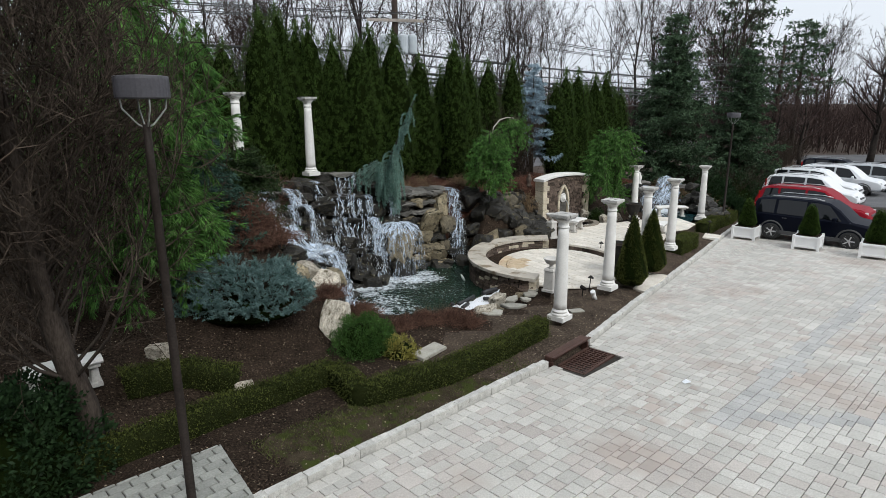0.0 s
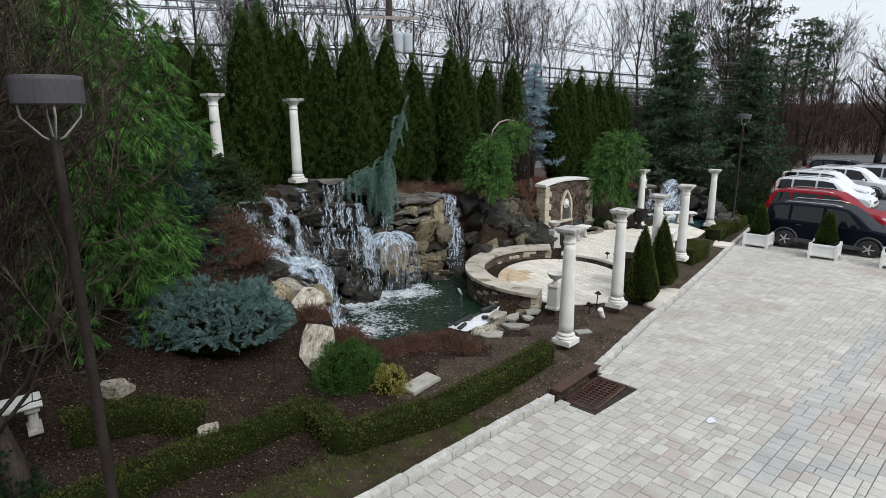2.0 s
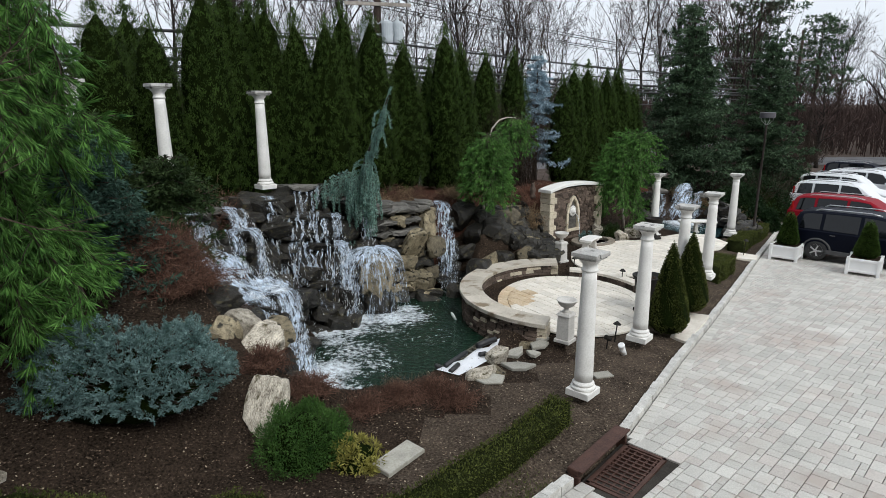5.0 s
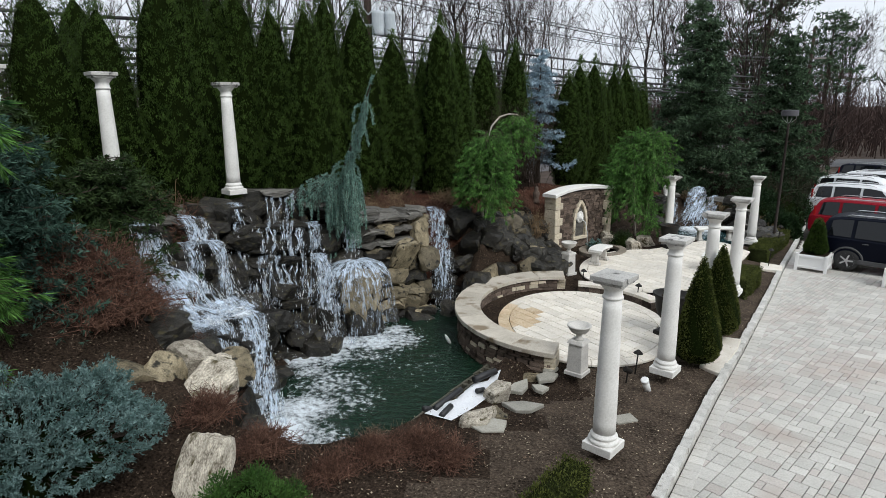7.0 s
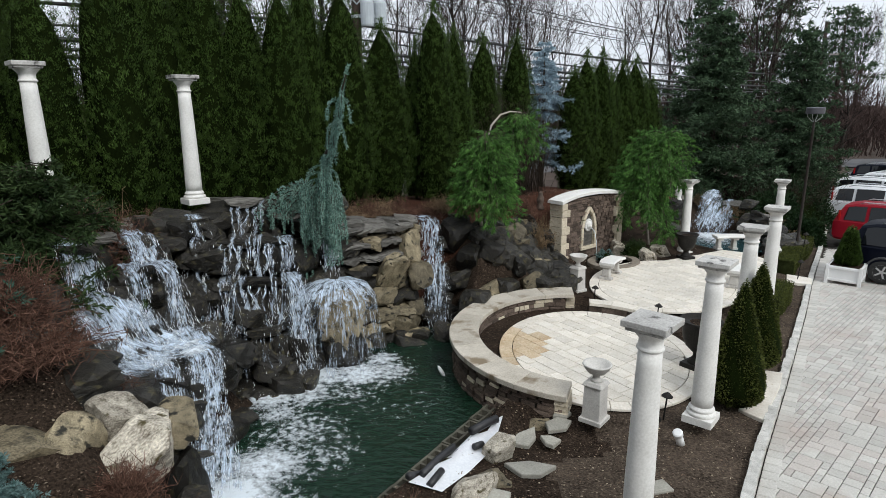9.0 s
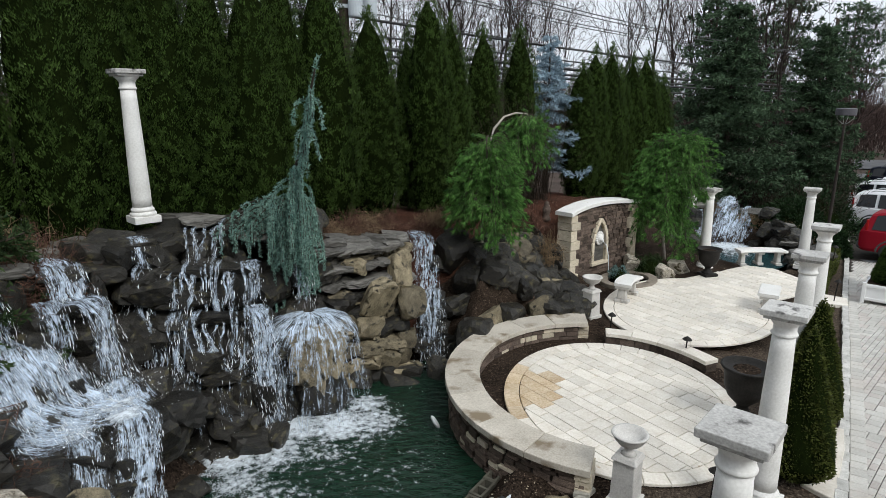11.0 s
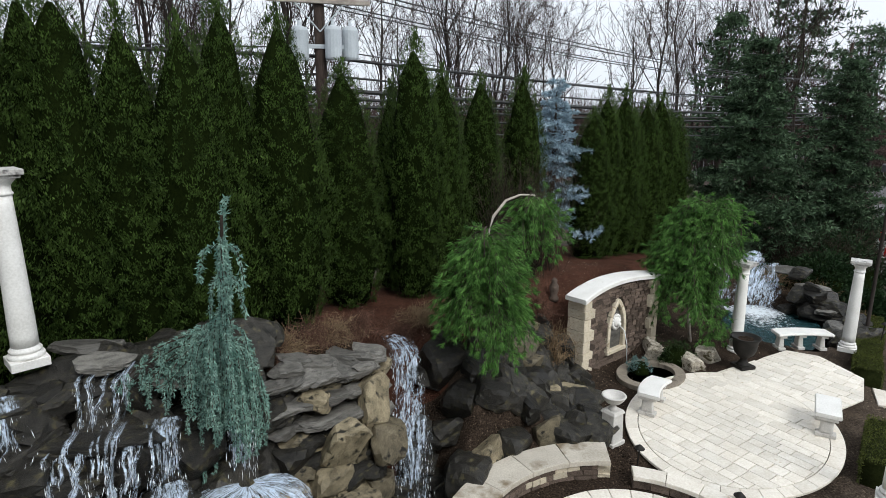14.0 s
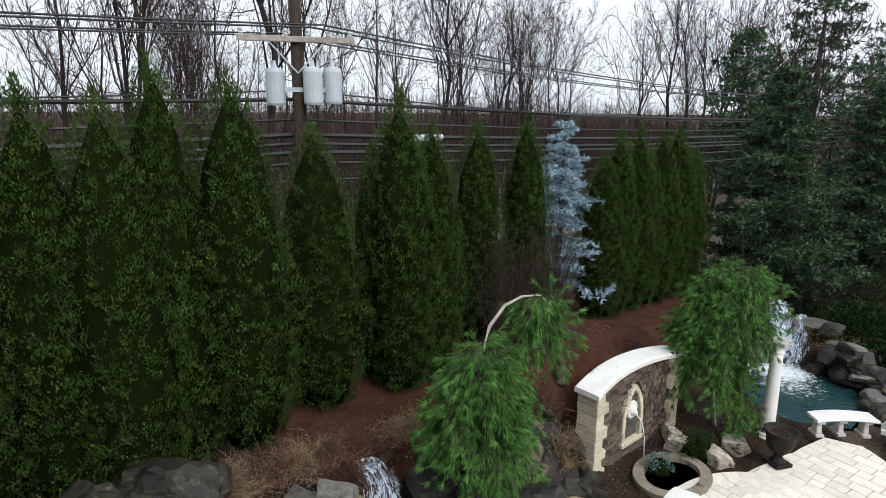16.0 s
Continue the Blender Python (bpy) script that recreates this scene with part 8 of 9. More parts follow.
# ---- utility poles and wires ----
def utility_pole(x, y, z, high, turn, label, cans):
    at = thing("utility_pole", label, "utility pole", pose(x, y, z, 0, 0.6, turn), "utility poles")
    part("pole", lathe(bmesh.new(), [(0.17, 0), (0.15, high * 0.5), (0.115, high)], 14), WOOD_POLE, at, smooth=True)
    part("crossarm", box(bmesh.new(), 0.10, 2.5, 0.12, 0.16, 0, 8.55, bevel=0.01), PALE_BRANCH, at, "pale wooden crossarm")
    for s in (-1, 1):
        part("brace", tube(bmesh.new(), [(0.17, 0.6 * s, 8.56), (0.14, 0, 7.9)], 0.018, 6), STEEL, at)
    for k in range(6):
        yy = -1.15 + 0.46 * k
        bm = lathe(bmesh.new(), [(0.03, 8.67), (0.055, 8.71), (0.03, 8.74), (0.055, 8.78), (0.025, 8.83)], 10)
        bmesh.ops.translate(bm, vec=(0.16, yy, 0), verts=bm.verts)
        part("insulator", bm, STEEL, at)
    if cans:
        for k, (a, b) in enumerate(((0.05, 0.75), (0.28, 0.30), (0.1, -0.5))):
            can = lathe(bmesh.new(), [(0.19, 7.25), (0.21, 7.3), (0.21, 7.95), (0.18, 8.03), (0.06, 8.06), (0.03, 8.2)], 16)
            bmesh.ops.translate(can, vec=(a, b, -0.02 * k), verts=can.verts)
            part("transformer", can, STEEL, at, "pale grey transformer can", smooth=False)
        part("bracket", box(bmesh.new(), 0.08, 1.7, 0.1, 0.12, 0.1, 7.5), STEEL, at)
    return at


P0, P1 = (-3.35, 26.2), (26.4, 56.0)
WAY = math.degrees(math.atan2(P1[1] - P0[1], P1[0] - P0[0]))
utility_pole(*P0, -0.4, 12.0, -70, "brown wooden utility pole with a crossarm and grey transformers", True)
utility_pole(*P1, -0.6, 11.0, WAY, "weathered wooden utility pole with a plain crossarm", False)
P2 = (P0[0] - (P1[0] - P0[0]), P0[1] - (P1[1] - P0[1]))
utility_pole(*P2, -0.4, 12.0, WAY, "weathered wooden utility pole with a plain crossarm", False)
cx, cy = math.cos(radians(WAY)), math.sin(radians(WAY))
LINES = [(8.42, o, 0.013, 0.7) for o in (-1.15, -0.69, 0.69, 1.15)] + [(7.15, 0.1, 0.012, 0.6), (6.95, 0.2, 0.03, 0.3), (6.5, 0.2, 0.02, 0.35), (6.15, 0.25, 0.04, 0.3), (5.95, 0.2, 0.03, 0.35), (5.75, 0.2, 0.035, 0.3), (5.5, 0.2, 0.025, 0.35), (5.1, 0.2, 0.02, 0.35)]
for z, off, r, sag in LINES:
    for a, b in ((P2, P0), (P0, P1)):
        pts = []
        for k in range(25):
            t = k / 24
            pts.append((a[0] + (b[0] - a[0]) * t - cy * off, a[1] + (b[1] - a[1]) * t + cx * off, z - sag * 4 * t * (1 - t) * 1.0 - 0.5 * (b is P1) * t))
        wire = thing("overhead_wire", "black overhead cable strung between poles", "cable", group="overhead wires")
        part("cable", tube(bmesh.new(), pts, r * 1.5, 5), CABLE, wire)
loop = thing("cable_loop", "black spare cable coil hanging on the lines", "cable")
part("coil", tube(bmesh.new(), [(-1.4 + 0.35 * math.cos(a / 3), 28.2 + 0.35 * math.cos(a / 3), 5.5 + 0.3 * math.sin(a / 3)) for a in range(20)], 0.02, 6), CABLE, loop)
part("splice_box", tube(bmesh.new(), [(-1.0, 28.6, 6.0), (-0.35, 29.25, 6.0)], 0.09, 10), STEEL, loop)

# ---- planters ----
def make_planter():
    at = thing("planter_box", "white square wooden planter with a small clipped arborvitae", "planter", group="drive planters")
    part("box", box(bmesh.new(), 0.80, 0.80, 0.44, z=0.09), WHITE_PAINT, at)
    for sx in (-1, 1):
        for sy in (-1, 1):
            part("corner_post", box(bmesh.new(), 0.09, 0.09, 0.56, 0.40 * sx, 0.40 * sy, 0.0, bevel=0.01), WHITE_PAINT, at)
    for k in range(4):
        bm = box(bmesh.new(), 0.74, 0.03, 0.06, 0, -0.412, 0.11, bevel=0.006)
        box(bm, 0.74, 0.03, 0.06, 0, -0.412, 0.45, bevel=0.006)
        bmesh.ops.rotate(bm, cent=(0, 0, 0), matrix=Matrix.Rotation(radians(90 * k), 3, "Z"), verts=bm.verts)
        part("rail", bm, WHITE_PAINT, at)
    part("soil", box(bmesh.new(), 0.74, 0.74, 0.02, z=0.515), MULCH, at)
    g = np.random.default_rng(9)
    n = 8000
    t, a = 1 - np.sqrt(g.uniform(0, 1, n)), g.uniform(0, 6.283, n)
    r = 0.31 * (1 - t) ** 0.62 * np.minimum(1, 0.75 + 2 * t) * (1 + 0.07 * np.sin(4 * a + 9 * t))
    d = np.stack([np.cos(a), np.sin(a), 0.8 + 0 * a], 1)
    h = Heap()
    h.blades(np.stack([r * np.cos(a), r * np.sin(a), 0.54 + t * 1.14], 1), d + g.normal(0, 0.4, d.shape), g.normal(0, 1, d.shape), g.uniform(0.05, 0.09, n), 0.024)
    h.part("foliage", THUJA, at, "small green arborvitae")
    # dark cone behind the foliage, its colour standing in for shade
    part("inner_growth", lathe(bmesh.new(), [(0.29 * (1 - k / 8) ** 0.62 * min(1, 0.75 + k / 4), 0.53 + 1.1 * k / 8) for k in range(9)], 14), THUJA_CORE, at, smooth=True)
    return at


planter = make_planter()
planter.matrix_basis = pose(11.28, 23.55, drive_z(23.5), 0, 0, -38)
copy_thing(planter, pose(12.62, 21.45, drive_z(21.4), 0, 0, -36))
copy_thing(planter, pose(14.08, 19.95, drive_z(19.9), 0, 0, -34))


# ---- cars ----
STATIONS = [(-2.26, 0.47, 0.90, 0.92, 0.72, 0.70), (-2.22, 0.36, 0.98, 1.02, 0.84, 0.79), (-2.12, 0.31, 1.02, 1.30, 0.88, 0.74), (-1.98, 0.30, 1.02, 1.58, 0.89, 0.68),
            (-1.65, 0.29, 1.02, 1.665, 0.895, 0.66), (-0.8, 0.29, 1.01, 1.70, 0.895, 0.66), (0.1, 0.29, 1.0, 1.695, 0.895, 0.66), (0.5, 0.29, 1.0, 1.64, 0.895, 0.66),
            (0.85, 0.29, 0.99, 1.42, 0.89, 0.69), (1.22, 0.30, 0.98, 1.07, 0.885, 0.77), (1.32, 0.30, 0.97, 1.02, 0.885, 0.80), (1.95, 0.32, 0.86, 0.94, 0.86, 0.76),
            (2.18, 0.36, 0.72, 0.80, 0.80, 0.70), (2.27, 0.46, 0.60, 0.63, 0.68, 0.64)]


def at_station(x, which):
    return float(np.interp(x, [s[0] for s in STATIONS], [s[which] for s in STATIONS]))


def suv(x, y, turn, paint, label, size=(1.0, 1.0, 1.0), rails=True, spoke=5):
    at = thing("car", label, "car", pose(x, y, float(lot_z(np.array(y), side(np.array([x]), np.array([y]), KERB))[0]) + 0.012, 0, 0, turn) @ Matrix.Diagonal((*size, 1)), "parked cars")
    bm = bmesh.new()
    rings = []
    for sx, z0, belt, roof, w, wr in STATIONS:
        half = [(w * 0.86, z0), (w * 0.97, z0 + 0.10), (w, (z0 + belt) / 2), (w * 0.985, belt - 0.02), (w * 0.955, belt + 0.01), (wr + 0.02, roof - 0.07), (wr * 0.92, roof - 0.015), (wr * 0.5, roof)]
        ring = [(sx, a, b) for a, b in half] + [(sx, -a, b) for a, b in half[::-1]]
        rings.append([bm.verts.new(q) for q in ring])
    m = len(rings[0])
    for p, q in zip(rings[:-1], rings[1:]):
        for i in range(m):
            bm.faces.new((p[i], q[i], q[(i + 1) % m], p[(i + 1) % m]))
    bm.faces.new(rings[0]), bm.faces.new(rings[-1][::-1])
    bmesh.ops.recalc_face_normals(bm, faces=bm.faces)
    shell = part("body", bm, paint, at, smooth=True)
    shell.data.set_sharp_from_angle(angle=radians(24))
    def skin(px, f, s, off=0.016):
        """A point on the cabin's side, f of the way from the belt to the roof."""
        w, wr, belt, roof = (at_station(px, k) for k in (4, 5, 2, 3))
        ya, za, yb, zb = w * 0.955, belt + 0.01, wr + 0.02, roof - 0.07
        return px, s * (ya + (yb - ya) * f + off), za + (zb - za) * f + off * 0.5
    for s in (-1, 1):
        for a, b, c, d in ((-1.92, -1.30, -1.30, -1.84), (-1.20, -0.22, -0.22, -1.20), (-0.12, 0.98, 0.52, -0.12)):
            wm = bmesh.new()
            low = [wm.verts.new(skin(a + (b - a) * j / 6, 0.06, s)) for j in range(7)]
            up = [wm.verts.new(skin(d + (c - d) * j / 6, 0.95, s)) for j in range(7)]
            for j in range(6):
                wm.faces.new((low[j], low[j + 1], up[j + 1], up[j]))
            part("side_window", wm, CAR_GLASS, at)
        sill = box(bmesh.new(), 2.5, 0.05, 0.14, 0.0, 0.885 * s, 0.27, bevel=0.015)
        part("sill_trim", sill, TRIM_GREY, at)
        mirror = box(bmesh.new(), 0.12, 0.20, 0.14, 0.78, 1.0 * s, 1.02, bevel=0.03)
        part("mirror", mirror, paint, at)
        for hx in (-0.30, 0.75 - 1.0 + 0.95):
            part("door_handle", box(bmesh.new(), 0.16, 0.03, 0.03, hx - 0.6, 0.897 * s, 0.90, bevel=0.008), TRIM_GREY, at)
        part("tail_lamp", box(bmesh.new(), 0.08, 0.10, 0.42, -2.06, 0.80 * s, 0.98, bevel=0.02, taper=0.85), TAIL_RED, at)
        lamp = box(bmesh.new(), 0.22, 0.26, 0.13, 2.06, 0.60 * s, 0.70, 14 * -s, bevel=0.03)
        part("headlamp", lamp, HEADLAMP, at)
        if rails:
            part("roof_rail", tube(bmesh.new(), [(-1.55, 0.57 * s, 1.66), (-1.4, 0.57 * s, 1.725), (0.0, 0.57 * s, 1.745), (0.3, 0.57 * s, 1.69)], 0.022, 6), ALLOY, at, smooth=True)
    for (xa, fa), (xb, fb), name in (((0.62, 0.93), (1.17, 0.10), "windscreen"), ((-1.97, 0.90), (-2.13, 0.10), "rear_window")):
        (pa, ya, za), (pb, yb, zb) = skin(xa, fa, 1, 0), skin(xb, fb, 1, 0)
        wm = bmesh.new()
        ox = 0.02 if name == "windscreen" else -0.02
        wm.faces.new([wm.verts.new(q) for q in ((pa + ox, -ya * 0.93, za + 0.03), (pa + ox, ya * 0.93, za + 0.03), (pb + ox, yb * 0.93, zb + 0.035), (pb + ox, -yb * 0.93, zb + 0.035))])
        part(name, wm, CAR_GLASS, at)
    part("front_bumper", box(bmesh.new(), 0.14, 1.46, 0.22, 2.20, 0, 0.34, bevel=0.05), TRIM_GREY, at)
    part("rear_bumper", box(bmesh.new(), 0.14, 1.64, 0.24, -2.22, 0, 0.38, bevel=0.05), TRIM_GREY, at)
    part("grille", box(bmesh.new(), 0.05, 0.8, 0.12, 2.245, 0, 0.60, bevel=0.02), TRIM_GREY, at)
    for wx in (-1.32, 1.30):
        for s in (-1, 1):
            arch = bmesh.new()
            tube(arch, [(wx + 0.41 * math.cos(radians(k * 15)), 0.878 * s, 0.34 + 0.41 * math.sin(radians(k * 15))) for k in range(13)], 0.035, 6)
            part("wheel_arch", arch, TRIM_GREY, at)
            wheel = new("wheel")
            wheel.parent, wheel.matrix_basis = at, pose(wx, 0.80 * s, 0.34, 90, 0, 0)
            part("tyre", lathe(bmesh.new(), [(0.20, -0.11), (0.30, -0.11), (0.335, -0.08), (0.34, 0.0), (0.335, 0.08), (0.30, 0.11), (0.20, 0.11)], 26), TYRE, wheel, smooth=True)
            rim = lathe(bmesh.new(), [(0.205, -0.1), (0.215, -0.112), (0.215, 0.112), (0.205, 0.1)], 26)
            for k in range(spoke):
                box(rim, 0.17, 0.045, 0.02, 0.10 * math.cos(k * 6.283 / spoke), 0.10 * math.sin(k * 6.283 / spoke), -s * 0.112 - 0.015, math.degrees(k * 6.283 / spoke))
            lathe(rim, [(0.05, -0.125), (0.05, 0.125)], 12)
            part("rim", rim, ALLOY, wheel)
            part("hub_shade", lathe(bmesh.new(), [(0.2, -0.085), (0.2, 0.085)], 20), TYRE, wheel)
    return at


HEAD = -41.5
nx3, ny3 = math.cos(radians(HEAD + 90)), math.sin(radians(HEAD + 90))
fx3, fy3 = math.cos(radians(HEAD)), math.sin(radians(HEAD))
for paint, size, label, x, y in ((NAVY, (1.02, 1, 1.0), "dark navy compact sport utility car with roof rails", 13.72, 23.1), (CRIMSON, (1.06, 1.03, 1.0), "deep red sport utility car parked beside others", 16.2, 28.2),
                                (PEARL, (1.06, 1.04, 1.02), "white sport utility car parked in the row", 18.9, 33.7), (PEARL, (1.05, 1.03, 1.06), "white sport utility car parked close to another", 20.5, 36.6),
                                (PEARL, (1.08, 1.05, 1.03), "white crossover car parked across the lane", 23.4, 39.2), (SILVER, (1.06, 1.03, 1.0), "pale silver family car at the end of the row", 26.3, 40.4), (NAVY, (1.05, 1.03, 0.95), "dark car at the far end of the car park", 26.6, 45.5)):
    suv(x, y, HEAD, paint, label, size)

# ---- litter on the beds ----
lr = np.random.default_rng(66)
chips, leaves = Heap(), Heap()
for heap, n, size in ((chips, 16000, (0.02, 0.05)), (leaves, 17000, (0.015, 0.042))):
    x, y = lr.uniform(-7, 11, n), lr.uniform(4, 27, n)
    k, w = side(x, y, KERB), outside(x, y, POND)
    a = np.hypot(x - 2.85, (y - 16.95) / 1.05)
    b = np.hypot((x - 6.1) * 0.6 + (y - 21.5) * 0.8, ((y - 21.5) * 0.6 - (x - 6.1) * 0.8) * 1.5)
    u, v = uv_of(x, y)
    keep = (k > 0.15) & (w > 0.15) & (a > 2.7) & (b > 3.5) & (u < 9.5) & ~((v > 3) & (v < 9.5) & (u > 5.0))
    x, y = x[keep], y[keep]
    p = np.stack([x, y, ground_z(x, y) + 0.012], 1)
    t = lr.uniform(0, 6.283, len(x))
    heap.blades(p, np.stack([np.cos(t), np.sin(t), lr.normal(0, 0.25, len(x))], 1), np.stack([-np.sin(t), np.cos(t), lr.normal(0, 0.3, len(x))], 1), lr.uniform(*size, len(x)), lr.uniform(0.01, 0.028, len(x)))
CHIP = material("bark_chips", (0.02, 0.013, 0.009), (0.20, 0.135, 0.092), 0.95, 8, 40, 0, spread=0.5, source="island")
LEAF = material("dead_leaves", (0.16, 0.12, 0.08), (0.45, 0.38, 0.28), 0.9, 5, 30, 0, spread=0.45, source="island")
tagged(chips.part("bark_chips", CHIP, None), "dark brown shredded bark chips on the beds", "mulch", kind="stuff")
tagged(leaves.part("fallen_leaves", LEAF, None), "scattered pale dead leaves on the beds", "leaves", kind="stuff")
turf = Heap()
n = 15000
v, k = lr.uniform(-3.2, 2.0, n), lr.uniform(0.12, 1.2, n)
base = along(smooth_kerb, 0.05)
bx = np.array([q[0] for q in base])
by = np.array([q[1] for q in base])
bt = np.radians([q[2] for q in base])
bu, bv = uv_of(bx, by)
i = np.searchsorted(bv, v).clip(0, len(base) - 1)
x, y = bx[i] - np.sin(bt[i]) * k, by[i] + np.cos(bt[i]) * k
patchy = np.sin(x * 4.0 + 1) * np.sin(y * 3.1) + lr.normal(0, 0.5, n) > 0.0
x, y = x[patchy], y[patchy]
turf.blades(np.stack([x, y, ground_z(x, y)], 1), np.stack([lr.normal(0, 0.6, len(x)), lr.normal(0, 0.6, len(x)), np.ones(len(x))], 1), lr.normal(0, 1, (len(x), 3)), lr.uniform(0.03, 0.07, len(x)), 0.008)
GRASS = leafy("thin_grass", (0.045, 0.06, 0.018), (0.14, 0.15, 0.05))
tagged(turf.part("grass", GRASS, None), "thin patchy lawn strip along the kerb", "grass", kind="stuff")

# ---- paver patch under the lamp post ----
patch = thing("paver_patch", "grey-green concrete paver patch under the lamp post", "paving", kind="structure")
bm = bmesh.new()
PATCH = [(-2.62, 5.93), (-3.75, 4.6), (-3.0, 3.4), (-1.72, 4.85)]
bm.faces.new([bm.verts.new((x, y, drive_z(y) + 0.135)) for x, y in PATCH])
part("bed", bm, SAND, patch)
ring = PATCH if sum(p[0] * q[1] - q[0] * p[1] for p, q in zip(PATCH, PATCH[1:] + PATCH[:1])) > 0 else PATCH[::-1]
c, s = math.cos(radians(50)), math.sin(radians(50))
for r in range(-12, 13):
    for k in range(-8, 9):
        a, b = k * 0.25 + (0.125 if r % 2 else 0), r * 0.16
        poly = clip_convex([(-2.8 + p * c - q * s, 4.9 + p * s + q * c) for p, q in ((a + 0.008, b + 0.008), (a + 0.242, b + 0.008), (a + 0.242, b + 0.152), (a + 0.008, b + 0.152))], ring)
        if len(poly) >= 3:
            mx2, my2 = sum(p[0] for p in poly) / len(poly), sum(p[1] for p in poly) / len(poly)
            vs, fs = slab_arrays([(x - mx2, y - my2) for x, y in poly], 0, 0.05, 0.01)
            raw("paver", vs, fs, PAVER_GREY, patch).matrix_basis = pose(mx2, my2, drive_z(my2) + 0.165)

# ---- driveway pavers, laid in a mixed pattern along two directions ----
CELL, TURN = 0.098, 48.5
c, s = math.cos(radians(TURN)), math.sin(radians(TURN))
pr = random.Random(77)
W, H = 350, 370
A0, B0 = -8.0, -25.0
full = np.zeros((W, H), bool)
SIZES = [(3, 2), (2, 2), (2, 3), (3, 3), (2, 2), (3, 2)]
near_meshes = {}
field, rose, dark = Heap(), Heap(), Heap()
count = 0


def paver_arrays(w, d, top, lift):
    g, e = 0.0045, 0.009
    low = [(g, g), (w - g, g), (w - g, d - g), (g, d - g)]
    high = [(g + e, g + e), (w - g - e, g + e), (w - g - e, d - g - e), (g + e, d - g - e)]
    verts = [(x, y, top - 0.03) for x, y in low] + [(x, y, top - 0.006) for x, y in low] + [(x, y, top) for x, y in high]
    faces = [(8, 9, 10, 11)] + [(a + i, a + (i + 1) % 4, a + 4 + (i + 1) % 4, a + 4 + i) for a in (0, 4) for i in range(4)]
    return np.array(verts), faces


xs, ys = np.meshgrid(np.arange(W), np.arange(H), indexing="ij")
wx = 4.4 + (A0 + xs * CELL) * c - (B0 + ys * CELL) * s
wy = 7.4 + (A0 + xs * CELL) * s + (B0 + ys * CELL) * c
kk = side(wx, wy, KERB)
drain_a, drain_b = (wx - 2.77) * math.cos(radians(52.5)) + (wy - 9.72) * math.sin(radians(52.5)), -(wx - 2.77) * math.sin(radians(52.5)) + (wy - 9.72) * math.cos(radians(52.5))
in_drain = (np.abs(drain_a + 0.05) < 0.63) & (np.abs(drain_b) < 0.36)
seen_x = (wx - 0.9) / np.maximum(wy + 1.0, 0.5)
open_cell = (kk < -0.06) & (kk > -26) & (wy < 40) & (wy > 3.2) & (seen_x < 0.95) & ~in_drain

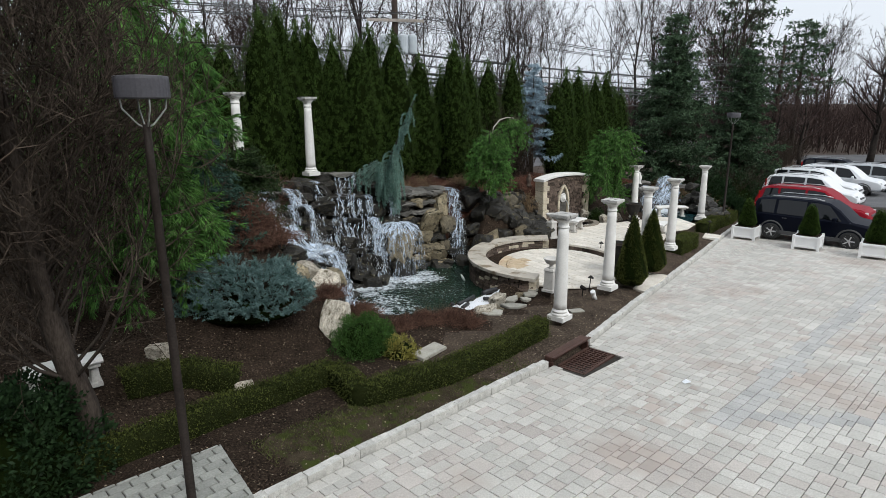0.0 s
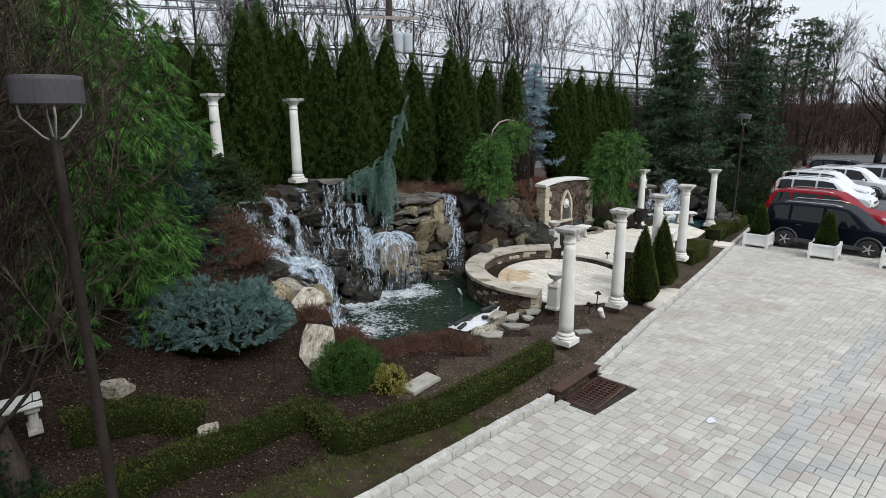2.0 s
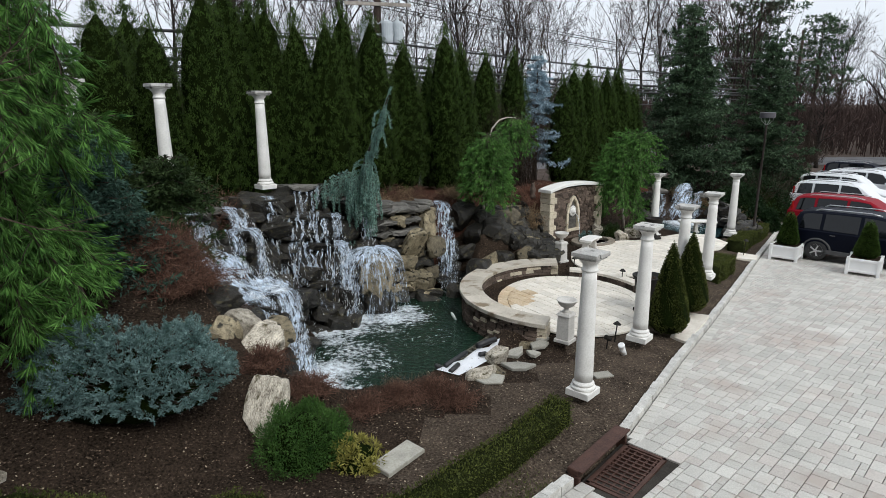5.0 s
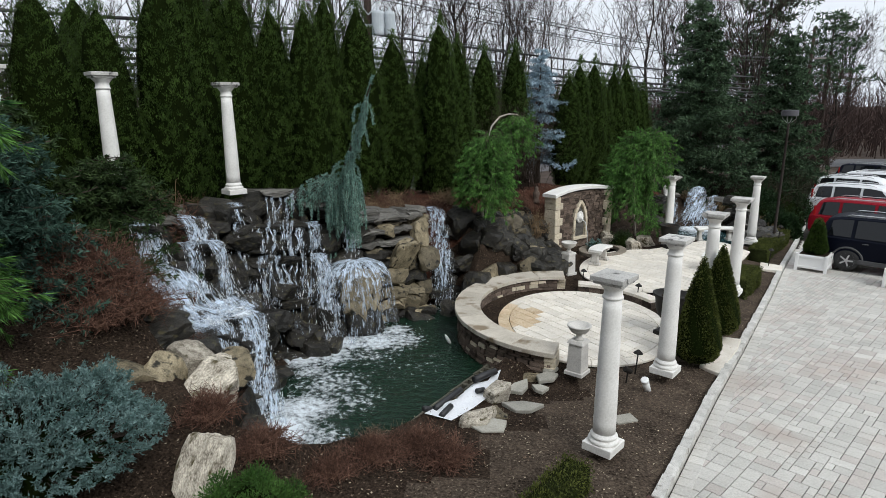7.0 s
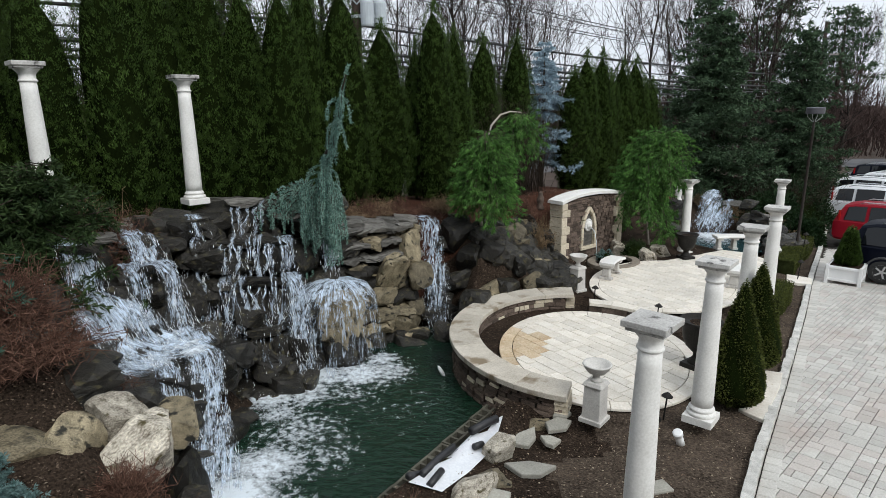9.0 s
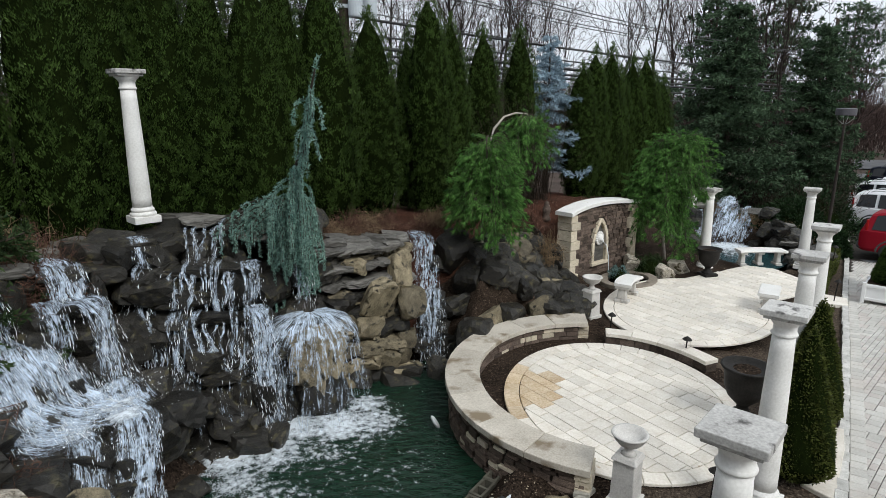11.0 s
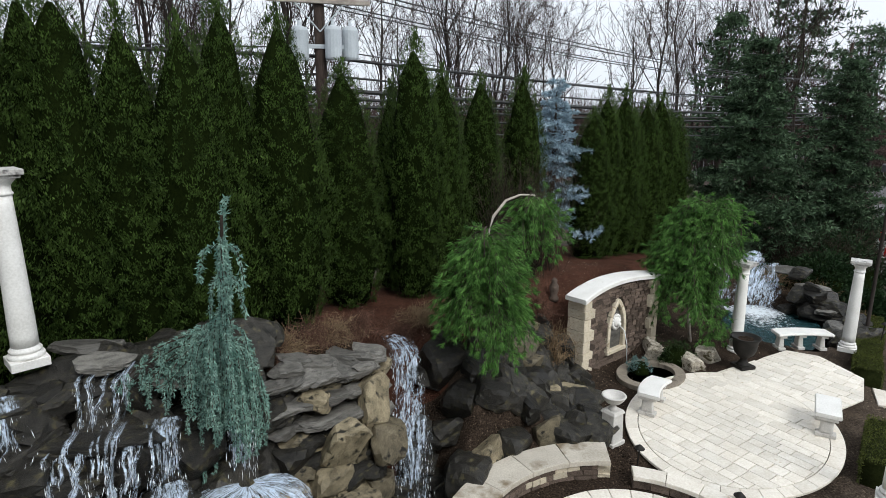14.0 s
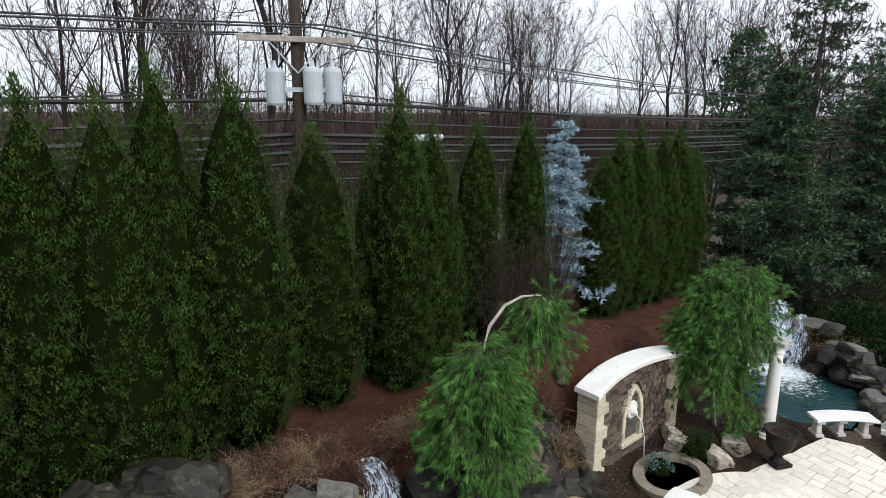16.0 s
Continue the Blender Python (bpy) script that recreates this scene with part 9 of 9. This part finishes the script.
def lay(open_cell):
    """Fills the open cells with pavers of mixed sizes."""
    global count
    for i in range(W - 3):
        for j in range(H - 3):
            if full[i, j] or not open_cell[i, j]:
                continue
            options = pr.sample(SIZES, 4) + [(2, 1), (1, 2), (1, 1)]
            w, d = next(q for q in options if not full[i:i + q[0], j:j + q[1]].any() and open_cell[i:i + q[0] + 1, j:j + q[1] + 1].all() or q == (1, 1))
            if (w, d) == (1, 1) and not open_cell[i:i + 2, j:j + 2].all():
                continue
            full[i:i + w, j:j + d] = True
            p, q = A0 + i * CELL, B0 + j * CELL
            x, y = 4.4 + p * c - q * s, 7.4 + p * s + q * c
            mp2, mq2 = p + w * CELL / 2, q + d * CELL / 2
            mxw, myw = 4.4 + mp2 * c - mq2 * s, 7.4 + mp2 * s + mq2 * c
            band = (abs(mq2 - 0.02) < 0.2 and mp2 > -0.1) or (abs(myw - 7.62) < 0.19 and mxw > 4.5)
            lift = pr.uniform(-0.0015, 0.0015)
            near = 2.2 < mxw < 4.6 and 7.0 < myw < 9.6 and not band and count < 300
            if near:
                key = (w, d)
                if key not in near_meshes:
                    v, f = paver_arrays(w * CELL, d * CELL, 0, 0)
                    me = bpy.data.meshes.new("paver")
                    me.from_pydata(v.tolist(), [], f)
                    me.materials.append(PAVER)
                    near_meshes[key] = me
                tilt = Matrix.Rotation(math.atan(-0.047), 4, "X")
                shared("paver", near_meshes[key], Matrix.Translation((x, y, drive_z(y) + lift)) @ tilt @ Matrix.Rotation(radians(TURN), 4, "Z"), drive)
                count += 1
            else:
                v, f = paver_arrays(w * CELL, d * CELL, lift, 0)
                vx, vy = x + v[:, 0] * c - v[:, 1] * s, y + v[:, 0] * s + v[:, 1] * c
                v = np.stack([vx, vy, v[:, 2] + drive_z(vy)], 1)
                blush = 0.5 + 0.5 * noise.noise(Vector((mxw * 0.35, myw * 0.35, 2)))
                (dark if band else rose if pr.random() < 0.18 + 0.5 * max(0, blush - 0.45) else field).add(v, f)


lay(open_cell)
lay((kk < -0.06) & (kk > -26) & (wy > -8.5) & (wy < 7) & (wx < 26) & ~in_drain & ~open_cell)
for heap, mat in ((field, PAVER_FIELD), (rose, PAVER_ROSE), (dark, PAVER_DARK)):
    tagged(heap.part("pavers", mat, drive), "", "", kind="stuff")
# a course of pavers laid along the kerb, over the cut ends of the field
course = Heap()
for x, y, turn in along(smooth_kerb, 0.205):
    if not 3.2 < y < 27 or (abs((x - 2.77) * math.cos(radians(52.5)) + (y - 9.72) * math.sin(radians(52.5))) < 0.72):
        continue
    v, f = paver_arrays(0.203, 0.20, 0.0055 + pr.uniform(-0.0012, 0.0012), 0)
    ct, st = math.cos(radians(turn)), math.sin(radians(turn))
    v[:, 1] -= 0.212
    vx, vy = x + v[:, 0] * ct - v[:, 1] * st, y + v[:, 0] * st + v[:, 1] * ct
    course.add(np.stack([vx, vy, v[:, 2] + drive_z(vy)], 1), f)
tagged(course.part("border_pavers", PAVER_FIELD, drive), "", "", kind="stuff")
